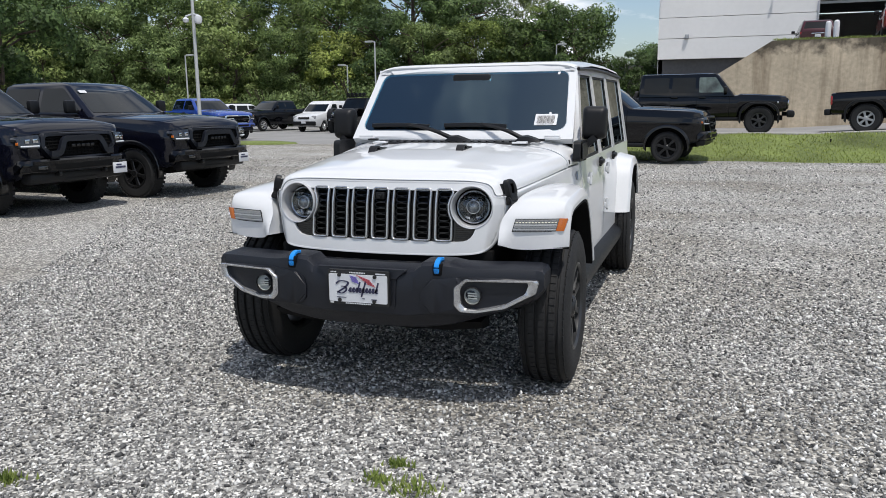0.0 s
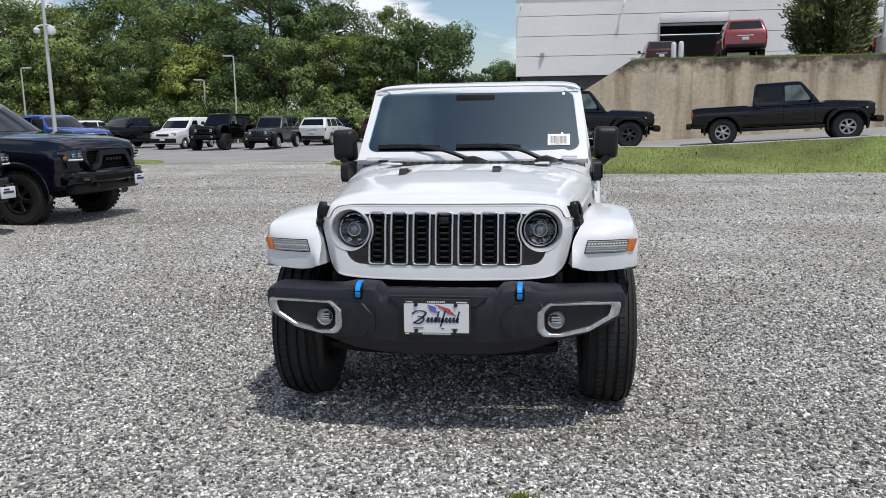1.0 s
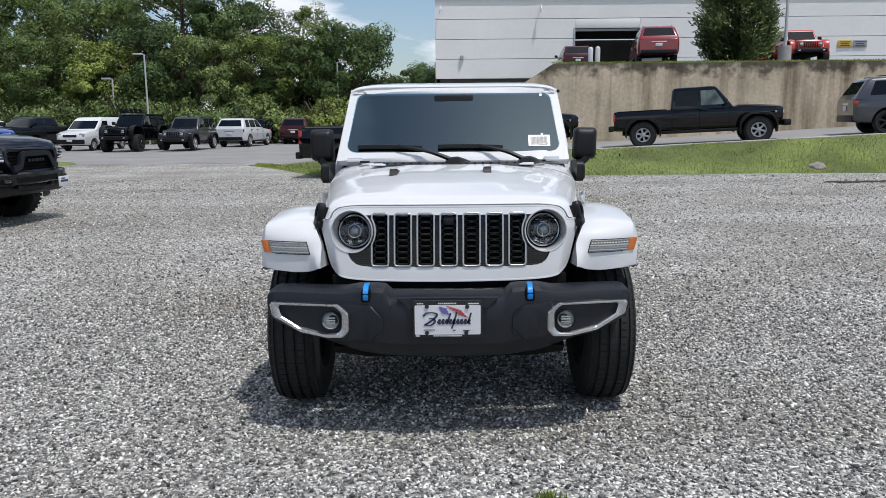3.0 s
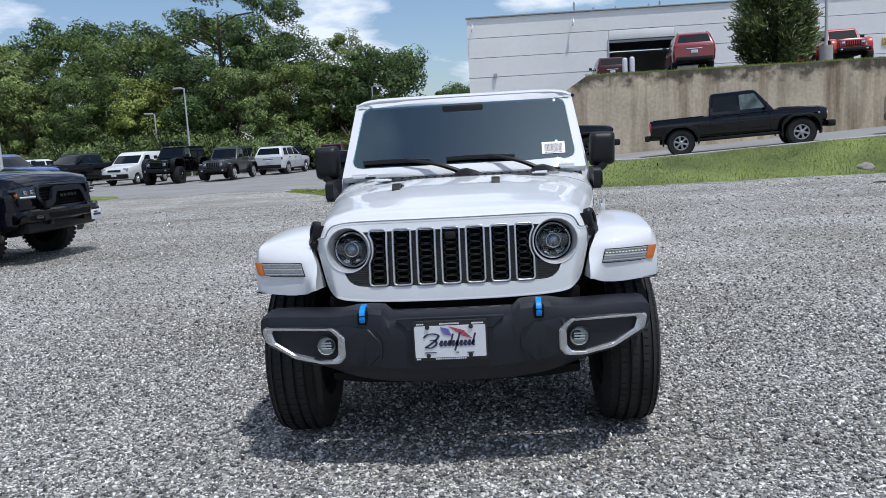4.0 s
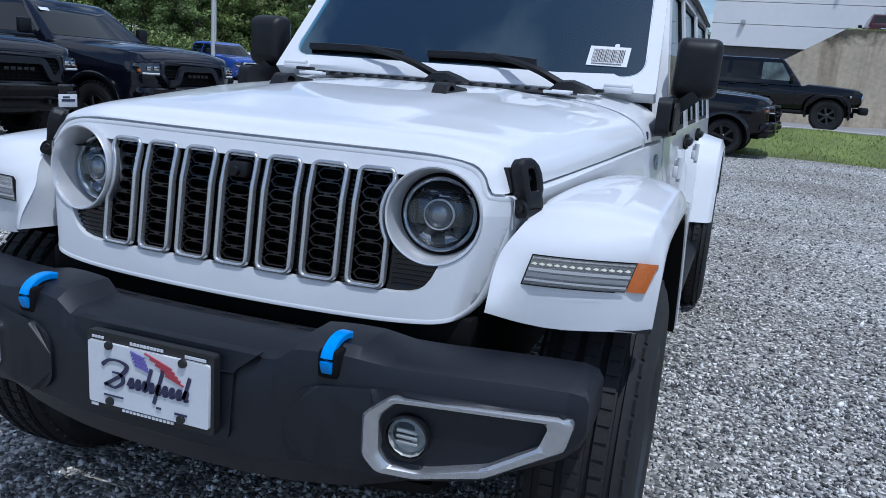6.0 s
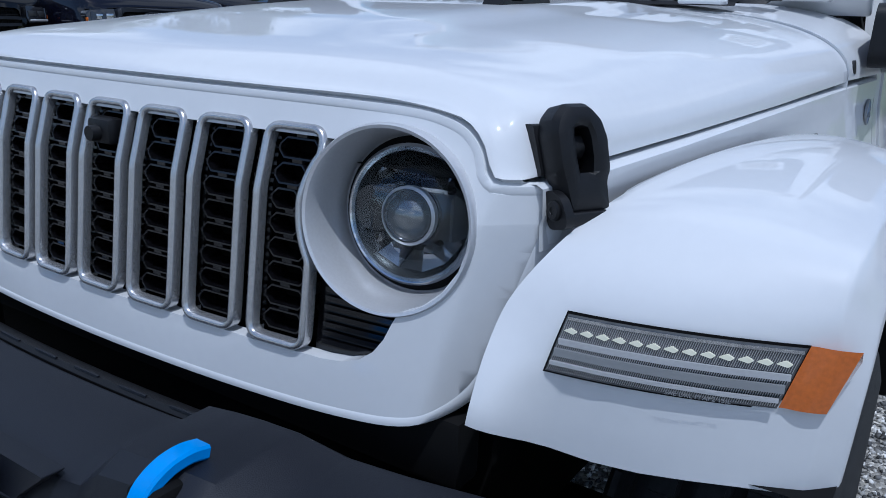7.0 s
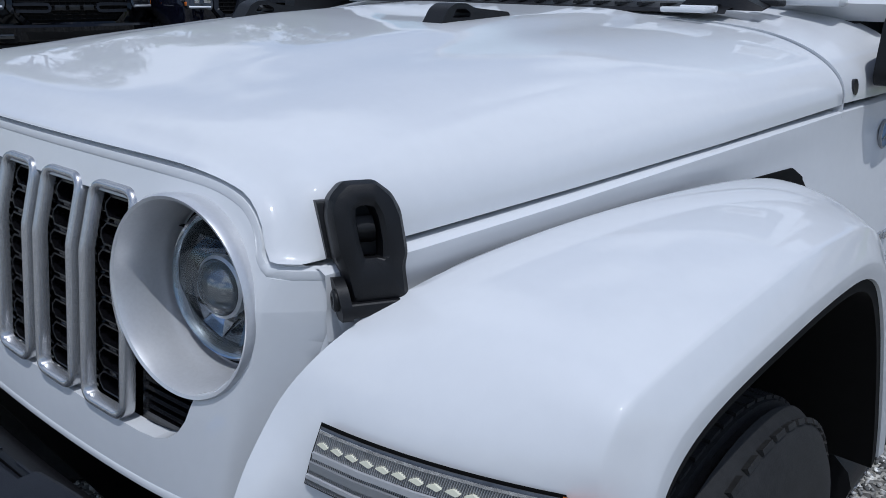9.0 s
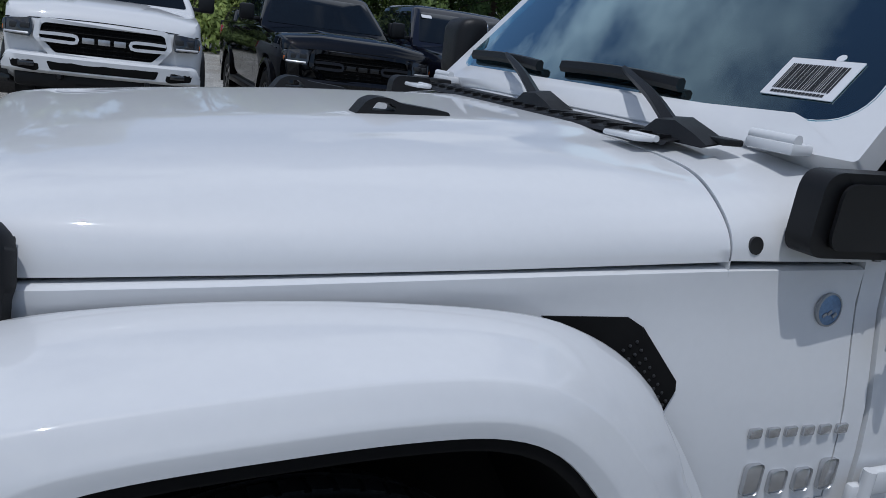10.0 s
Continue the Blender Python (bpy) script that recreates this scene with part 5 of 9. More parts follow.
def body_sides(s):
    bm = bmesh.new()
    ys = [0.366 + 0.0519 * i for i in range(25)]
    rows = []
    for y in ys:
        gz = gap_z(y) - 0.0015
        r = [(s * (side_x(y, gz) - 0.085), y, gz - 0.010), (s * (side_x(y, gz) - 0.004), y, gz)]
        for k in range(9):
            z = gz - 0.004 - (gz - lerp_table(((0.4, 0.96), (0.9, 0.97), (1.05, 0.94), (1.20, 0.86), (1.30, 0.70), (1.38, 0.52)), y)) * (k / 8) ** 1.15
            off = 0.0035 if gz - z < 0.035 else 0.0
            r.append((s * (side_x(y, z) + off), y, z))
        rows.append(r)
    loft(bm, rows)
    part("front_wing", bm, M_WHITE, jeep, angle=40)
    # doors and rear quarter
    def skin(name, y0, y1, z0, z1, proud=0.0, label=""):
        b2 = bmesh.new()
        rr = []
        for i in range(9):
            y = y0 + (y1 - y0) * i / 8
            col = []
            for k in range(9):
                z = z1 - (z1 - z0) * k / 8
                col.append((s * (side_x(y, z) + proud), y, z))
            rr.append([(s * (side_x(y, z1) - 0.03), y, z1 - 0.003)] + col + [(s * (side_x(y, z0) - 0.03), y, z0)])
        rr = [[(p[0] - s * 0.025, p[1], p[2]) for p in rr[0]]] + rr + [[(p[0] - s * 0.025, p[1], p[2]) for p in rr[-1]]]
        loft(b2, rr)
        return part(name, b2, M_WHITE, jeep, label, angle=40)
    d1 = skin("front_door", 1.667, 2.545, 0.47, 1.112, 0.004)
    d2 = skin("rear_door", 2.555, 3.34, 0.47, 1.116, 0.004)
    skin("rear_quarter", 3.35, 4.50, 0.50, 1.118, 0.0)
    skin("cowl_side", 1.615, 1.660, 0.47, 1.105, 0.0)
    for d, y in ((d1, 2.44), (d2, 3.22)):
        bm = bmesh.new()
        box(bm, (s * 0.826, y, 1.055), (0.030, 0.15, 0.035), 0.012)
        box(bm, (s * 0.812, y + 0.045, 1.052), (0.020, 0.07, 0.070), 0.009)
        part("door_handle", bm, M_PLASTIC, d, "black door handle")
    for y, d in ((1.668, d1), (2.556, d2)):
        for z in (1.005, 0.735):
            bm = bmesh.new()
            cyl(bm, (s * 0.858, y - 0.012, z), (0, 0, 1), 0.0105, 0.0105, 0.075, 14)
            box(bm, (s * 0.848, y + 0.035, z + 0.008), (0.020, 0.085, 0.046), 0.006)
            box(bm, (s * 0.846, y - 0.022, z - 0.012), (0.016, 0.030, 0.040), 0.005)
            hg = part("door_hinge", bm, M_WHITE, d, "white exposed door hinge")
            bm = bmesh.new()
            cyl(bm, (s * 0.858, y - 0.012, z - 0.042), (0, 0, 1), 0.007, 0.007, 0.012, 10)
            cyl(bm, (s * 0.860, y + 0.05, z + 0.010), (1, 0, 0), 0.008, 0.008, 0.004, 12)
            part("hinge_bolt", bm, M_STEEL, d)
    # rocker rail
    bm = bmesh.new()
    loft(bm, [[(s * a, y, b_) for a, b_ in ((0.70, 0.47), (0.835, 0.475), (0.885, 0.43), (0.895, 0.40), (0.885, 0.355), (0.84, 0.335), (0.70, 0.345))] for y in (1.36, 1.45, 2.4, 3.2, 3.28)], close_u=True, caps=True)
    part("side_step", bm, M_PLASTIC, jeep, "black plastic side step")


body_sides(1)
body_sides(-1)


def spread(pts, n):
    return [tuple(p) for p in spline(pts, n)]


def flare_rows(I, C, L, n, bow=0.0, jut=0.0):
    I, C, L = spread(I, n), spread(C, n), spread(L, n)
    rows = []
    for i, (a, b_, c) in enumerate(zip(I, C, L)):
        fw = bow * (1 - smoothstep(0.22, 0.36, i / n))
        a, b_, c = Vector(a), Vector(b_), Vector(c)
        back = 1 - smoothstep(0.33, 0.50, a.y)
        # inner return behind the visible edge
        ja = jut * (1 - smoothstep(0.80, 0.925, a.z))
        e = a + Vector((0.45 * ja, -ja, 0))
        row = [a + Vector((0.008 * back - 0.012 * (1 - back), 0.085 * back, -0.006)), e + Vector((0.003 * back - 0.002 * (1 - back), 0.008 * back, -0.001))]
        for t in (0.0, 0.04, 0.09, 0.14, 0.21, 0.29, 0.43, 0.57, 0.71, 0.84, 0.93, 0.975, 1.0):
            # the inner front corner juts forward towards its foot
            q = jut * (1 - smoothstep(0.80, 0.925, a.z)) * (1 - smoothstep(0.0, 0.30, t))
            dip = 0.36 * jut * (1 - smoothstep(0.802, 0.86, a.z)) * smoothstep(0.0, 0.3, t) * (1 - smoothstep(0.4, 1.0, t))
            p = a.lerp(b_, t) + Vector((0.45 * q, -q, -dip))
            p.y -= fw * 4 * t * (1 - t)
            p.z += 0.5 * bow * (1 - fw / max(bow, 1e-6)) * 4 * t * (1 - t)
            row.append(p)
        # tight shoulder, then the flat outer face
        for t, o in ((0.03, 0.0016), (0.08, 0.0028), (0.30, 0.0050), (0.55, 0.0072), (0.68, 0.0080), (0.73, 0.0074), (0.92, 0.0020), (1.0, 0.0)):
            row.append(b_ + (c - b_) * t + Vector((o, 0, o * 0.3)))
        row.append(c + Vector((-0.012, 0, -0.004)))
        row.append(c + (a - c) * 0.55)
        rows.append(row)
    return rows


def words(name, text, size, put, material, parent):
    """Raised lettering in the built-in font, laid on a surface by put(across, up)."""
    cu = bpy.data.curves.new(name, "FONT")
    cu.body, cu.size, cu.resolution_u = text, size, 2
    tmp = new(name + "_outline", cu)
    me = bpy.data.meshes.new_from_object(tmp.evaluated_get(bpy.context.evaluated_depsgraph_get()))
    bpy.data.objects.remove(tmp); bpy.data.curves.remove(cu)
    for v in me.vertices:
        p = put(v.co.x, v.co.y)
        v.co = TWEAK[0](Vector(p)) if TWEAK[0] else p
    me.materials.append(material)
    ob = new(name, me)
    ob.parent = parent
    return tagged(ob, "small pale lettering")


def front_flare(s):
    I = [(0.600, 0.300, 0.802), (0.606, 0.299, 0.834), (0.616, 0.300, 0.876), (0.630, 0.314, 0.922), (0.654, 0.350, 0.968), (0.676, 0.41, 1.002), (0.690, 0.50, 1.020), (0.712, 0.65, 1.034), (0.742, 0.82, 1.040), (0.768, 0.98, 1.034), (0.786, 1.08, 1.014), (0.800, 1.18, 0.958), (0.812, 1.285, 0.845), (0.822, 1.385, 0.69), (0.826, 1.44, 0.56)]
    C = [(0.912, 0.362, 0.778), (0.915, 0.363, 0.82), (0.918, 0.366, 0.87), (0.919, 0.369, 0.917), (0.917, 0.374, 0.957), (0.919, 0.402, 0.992), (0.921, 0.48, 1.007), (0.922, 0.61, 1.018), (0.925, 0.77, 1.026), (0.926, 0.90, 1.019), (0.926, 0.995, 0.990), (0.926, 1.08, 0.924), (0.927, 1.16, 0.82), (0.930, 1.25, 0.66), (0.930, 1.30, 0.55)]
    L = [(0.942, 0.402, 0.783), (0.944, 0.400, 0.822), (0.946, 0.402, 0.868), (0.947, 0.414, 0.899), (0.947, 0.434, 0.927), (0.947, 0.470, 0.946), (0.947, 0.53, 0.957), (0.947, 0.64, 0.964), (0.947, 0.78, 0.968), (0.947, 0.89, 0.961), (0.947, 0.968, 0.931), (0.947, 1.035, 0.866), (0.947, 1.095, 0.785), (0.946, 1.19, 0.64), (0.945, 1.24, 0.55)]
    rows = flare_rows(I, C, L, 64, 0.020, 0.050)
    bm = bmesh.new()
    rows = [[(s * p.x, p.y, p.z) for p in r] for r in rows]
    loft(bm, rows)
    # underside lip across the front end
    fl = part("front_flare", bm, M_WHITE, jeep, "white front wheel-arch flare", angle=50)
    # black liner inside the arch
    bm = bmesh.new()
    lin = spread(L, 40)
    loft(bm, [[(s * (p[0] - 0.004), p[1] + 0.002, p[2] - 0.002), (s * (p[0] - 0.004), p[1] + (0.78 - p[1]) * 0.03, p[2] - 0.016), (s * 0.50, p[1] + (0.78 - p[1]) * 0.06, p[2] - 0.01)] for p in lin])
    loft(bm, [[(s * a, y, 0.775 + 0.03 * (a - 0.6)) for a in (0.59, 0.94)] for y in (0.345, 0.42)])
    box(bm, (s * 0.52, 0.90, 0.72), (0.06, 0.92, 0.50))
    box(bm, (s * 0.66, 1.36, 0.62), (0.24, 0.05, 0.36))
    part("arch_liner", bm, M_DEEP, fl)
    # lamp on the front end
    def y_at(x, z):
        t = max(0.0, (x - 0.616)) / 0.302
        return 0.299 + (0.3665 - 0.299) * t - 0.020 * 4 * t * (1 - t) - 0.0065 + 0.13 * (z - 0.875)
    bm = bmesh.new()
    def lens(x0, x1, z0, z1, d, n=10, amber=False):
        rows = []
        for k in range(n + 1):
            x = x0 + (x1 - x0) * k / n
            y = y_at(min(x, 0.905), 0.875) + (9.0 * max(0.0, x - 0.905) ** 2 if amber else 0)
            up_ = lambda z: 0.13 * (z - 0.875)
            q = 0.002 * k / n if amber else 0.0
            sh = lambda z: 0.26 * (z - 0.924)
            rows.append([(s * (x - q + sh(z0)), y + 0.02, z0 - 0.002), (s * (x - q + sh(z0)), y + d + up_(z0), z0), (s * (x - q / 2 + sh((z0 + z1) / 2)), y + d - 0.0015 + up_((z0 + z1) / 2), (z0 + z1) / 2), (s * (x + sh(z1)), y + d + up_(z1), z1), (s * (x + sh(z1)), y + d + 0.014, z1 - 0.012)])
        return rows
    loft(bm, lens(0.699, 0.899, 0.864, 0.924, -0.001), caps=True)
    lp = part("marker_lamp", bm, M_LENS, jeep, "smoky ribbed daytime running lamp")
    bm = bmesh.new()
    loft(bm, lens(0.6965, 0.9000, 0.8615, 0.9262, 0.0012), caps=True)
    part("lamp_seal", bm, M_DEEP, lp, "thin black seal")
    for za, zb_, m in ((0.8665, 0.8930, M_ALLOYL), (0.9000, 0.9205, M_DRL)):
        bm = bmesh.new()
        for k in range(104):
            x = 0.7010 + 0.0019 * k
            loft(bm, [[(s * (x + u + 0.26 * (z - 0.924)), y_at(x, z) - v, z) for u, v in ((-0.0006, 0.0015), (-0.0003, 0.0031), (0.0003, 0.0031), (0.0006, 0.0015))] for z in (za, zb_)], close_u=True, caps=True)
        part("lens_ribs", bm, m, lp, "fine upright lens ribs", angle=20)
    for k in range(13):
        x = 0.704 + 0.0150 * k
        bm = bmesh.new()
        zz = 0.9090
        pl = rounded([(x - 0.0064, zz - 0.0010), (x + 0.0030, zz - 0.0034), (x + 0.0064, zz - 0.0006), (x + 0.0006, zz + 0.0026)], 0.0010, 2)
        slab(bm, [(s * a, b_) for a, b_ in (pl if s > 0 else pl[::-1])], [], lambda a, b_, d: (a, y_at(abs(a), b_) + d, b_), -0.0034, -0.001)
        part("led", bm, M_LED if s > 0 else M_DRL, lp, "lit pale yellow diode" if s > 0 else "unlit diode")
    for nm, z, h, m in (("upper_strip", 0.9205, 0.0016, M_CHROME), ("chrome_strip", 0.8965, 0.0030, M_BEZEL), ("lower_strip", 0.8745, 0.0020, M_BEZEL), ("dark_band", 0.8855, 0.0040, M_STEEL)):
        bm = bmesh.new()
        sweep(bm, [(s * x, y_at(x, z) - 0.0024, z) for x in np.array((0.701, 0.75, 0.80, 0.85, 0.8975)) + 0.26 * (z - 0.924)], h, prof=[(-0.0012, -h), (0.0012, -h), (0.0012, h), (-0.0012, h)])
        part(nm, bm, m, lp)
    if s > 0:
        words("lamp_print", "SAE DRL PI AP2 15JL", 0.0062, lambda a, b_: (0.795 + a, y_at(0.795 + a, 0.868) - 0.0045, 0.8672 + b_), M_STEEL, lp)
    bm = bmesh.new()
    loft(bm, lens(0.9000, 0.9390, 0.866, 0.927, -0.003, amber=True), caps=True)
    part("turn_signal", bm, M_AMBER, jeep, "amber side marker lens")


front_flare(1)
front_flare(-1)


def rear_flare(s):
    dy = 3.0
    I = [(0.80, 0.30 + dy, 0.56), (0.80, 0.36 + dy, 0.70), (0.80, 0.46 + dy, 0.90), (0.80, 0.58 + dy, 1.00), (0.80, 0.80 + dy, 1.035), (0.80, 1.02 + dy, 1.02), (0.80, 1.16 + dy, 0.93), (0.80, 1.28 + dy, 0.76), (0.80, 1.32 + dy, 0.64)]
    C = [(0.925, 0.34 + dy, 0.56), (0.925, 0.41 + dy, 0.72), (0.925, 0.50 + dy, 0.90), (0.925, 0.62 + dy, 0.985), (0.925, 0.80 + dy, 1.005), (0.925, 0.98 + dy, 0.99), (0.925, 1.10 + dy, 0.90), (0.925, 1.22 + dy, 0.74), (0.925, 1.25 + dy, 0.64)]
    L = [(0.945, 0.40 + dy, 0.56), (0.945, 0.46 + dy, 0.72), (0.945, 0.54 + dy, 0.86), (0.945, 0.64 + dy, 0.925), (0.945, 0.80 + dy, 0.94), (0.945, 0.95 + dy, 0.925), (0.945, 1.04 + dy, 0.85), (0.945, 1.13 + dy, 0.72), (0.945, 1.17 + dy, 0.64)]
    bm = bmesh.new()
    loft(bm, [[(s * p.x, p.y, p.z) for p in r] for r in flare_rows(I, C, L, 40)])
    fl = part("rear_flare", bm, M_WHITE, jeep, "white rear wheel-arch flare", angle=50)
    bm = bmesh.new()
    loft(bm, [[(s * (p[0] - 0.004), p[1], p[2] - 0.003), (s * 0.5, p[1], p[2] - 0.02)] for p in spread(L, 30)])
    box(bm, (s * 0.52, 3.8, 0.70), (0.06, 1.1, 0.5))
    part("arch_liner", bm, M_DEEP, fl)


rear_flare(1)
rear_flare(-1)


# underside and wheels ---------------------------------------------------------------
bm = bmesh.new()
box(bm, (0, 2.45, 0.62), (0.98, 3.9, 0.34))
box(bm, (0, 0.85, 0.86), (0.98, 0.92, 0.24))
box(bm, (0, 2.6, 0.42), (0.70, 2.6, 0.14), 0.03)
box(bm, (0, 2.95, 0.64), (1.54, 2.6, 0.26))
part("chassis", bm, M_DEEP, jeep)
for y in (0.72, 3.72):
    bm = bmesh.new()
    cyl(bm, (0, y, 0.405), (1, 0, 0), 0.045, 0.045, 1.40, 14)
    revolve(bm, [(0.0, -0.13), (0.08, -0.11), (0.12, 0.0), (0.08, 0.11), (0.0, 0.13)], (0.18, y, 0.405), (0, 1, 0), 18)
    part("axle", bm, M_DEEP, jeep)

T_OUT, T_W, T_R = 0.945, 0.262, 0.412


def wheel_meshes():
    """Tyre, rim and hub around the x axis, outer face towards +x."""
    hw = T_W / 2
    bm = bmesh.new()
    prof = [(0.222, -hw + 0.03), (0.24, -hw + 0.012), (0.29, -hw + 0.001), (0.335, -hw), (0.372, -hw + 0.010), (0.392, -hw + 0.022)]
    gro = [(-0.076, 0.0075), (-0.027, 0.0085), (0.027, 0.0085), (0.076, 0.0075)]
    for c, g in gro:
        prof += [(T_R - 0.004 * abs(c - g) / 0.08, c - g), (T_R - 0.014, c - g + 0.002), (T_R - 0.014, c + g - 0.002), (T_R - 0.004 * abs(c + g) / 0.08, c + g)]
    prof += [(0.392, hw - 0.022), (0.372, hw - 0.010), (0.335, hw), (0.29, hw - 0.001), (0.24, hw - 0.012), (0.222, hw - 0.03)]
    revolve(bm, prof, (0, 0, 0), (1, 0, 0), 72, closed=True)
    tyre = finish("tyre", bm, M_RUBBER, 30)
    # shoulder lugs and tread blocks
    bm = bmesh.new()
    for k in range(60):
        a = 2 * math.pi * k / 60
        for s in (1, -1):
            rot = Matrix.Rotation(a, 3, "X")
            box(bm, rot @ Vector((s * (hw - 0.030), 0, 0.3925)), (0.020, 0.030, 0.007), 0, rot @ Matrix.Rotation(-s * 0.50, 3, "Y"))
    for k in range(72):
        a = 2 * math.pi * (k + 0.5) / 72
        rot = Matrix.Rotation(a, 3, "X")
        for x in (-0.05, 0.0, 0.05):
            box(bm, rot @ Vector((x, 0, T_R - 0.004)), (0.028, 0.027, 0.011), 0, rot @ Matrix.Rotation(0.0, 3, "Y"))
    tread = finish("tread", bm, M_RUBBER, 30)
    bm = bmesh.new()
    revolve(bm, [(0.232, hw - 0.028), (0.236, hw - 0.012), (0.226, hw - 0.008), (0.214, hw - 0.02), (0.205, -hw + 0.05), (0.222, -hw + 0.03)], (0, 0, 0), (1, 0, 0), 56, closed=True)
    revolve(bm, [(0.0, hw - 0.018), (0.045, hw - 0.02), (0.06, hw - 0.035), (0.06, hw - 0.07), (0.0, hw - 0.07)], (0, 0, 0), (1, 0, 0), 30)
    for k in range(5):
        for side in (1, -1):
            a = 2 * math.pi * k / 5 + side * 0.17
            a2 = 2 * math.pi * k / 5 + side * 0.26
            p0 = Vector((hw - 0.035, 0.05 * math.sin(a), 0.05 * math.cos(a)))
            p1 = Vector((hw - 0.024, 0.222 * math.sin(a2), 0.222 * math.cos(a2)))
            d = (p1 - p0)
            t = Vector((1, 0, 0)).cross(d).normalized()
            rows = []
            for q, w in ((0, 0.016), (0.3, 0.015), (0.7, 0.017), (1.0, 0.024)):
                p = p0 + d * q
                rows.append([p - t * w + Vector((-0.03, 0, 0)), p - t * w * 0.85, p + t * w * 0.85, p + t * w + Vector((-0.03, 0, 0))])
            loft(bm, rows, close_u=True, caps=True)
    rim = finish("rim", bm, M_ALLOY, 30)
    bm = bmesh.new()
    revolve(bm, [(0.0, hw - 0.012), (0.030, hw - 0.014), (0.036, hw - 0.022), (0.036, hw - 0.03), (0.0, hw - 0.03)], (0, 0, 0), (1, 0, 0), 24)
    for k in range(5):
        a = 2 * math.pi * (k + 0.5) / 5
        cyl(bm, (hw - 0.032, 0.075 * math.sin(a), 0.075 * math.cos(a)), (1, 0, 0), 0.010, 0.010, 0.02, 8)
    hub = finish("hub_cap", bm, M_ALLOYB, 30)
    bm = bmesh.new()
    revolve(bm, [(0.0, -0.01), (0.17, -0.01), (0.17, 0.005), (0.0, 0.005)], (0, 0, 0), (1, 0, 0), 36)
    disc = finish("brake_disc", bm, M_STEEL, 30)
    return tyre, rim, hub, disc, tread


_sk = TWEAK[0]
TWEAK[0] = None
JW = wheel_meshes()
TWEAK[0] = _sk


def place_wheel(meshes, parent, m, label, names=("tyre", "rim", "hub_cap", "brake_disc", "tread")):
    tyre = new("wheel", meshes[0]); tyre.parent = parent; tyre.matrix_local = m
    tagged(tyre, label)
    for nm, me in zip(names[1:], meshes[1:]):
        if me is not None:
            o = new(nm, me); o.parent = tyre
            if nm == "tread":
                tagged(o, "black rubber tread blocks", kind="stuff")
    return tyre


for s in (1, -1):
    for y in (0.72, 3.72):
        m = pose(s * (T_OUT - T_W / 2) + SKEW * (y - 0.1), y, T_R - 0.008, random.uniform(0, 70), 0, 0 if s > 0 else 180)
        place_wheel(JW, jeep, m, "black ribbed road tyre on a dark split-spoke rim")


# bumper ---------------------------------------------------------------
def bump_y(x):
    return 0.030 + 0.162 * x * x


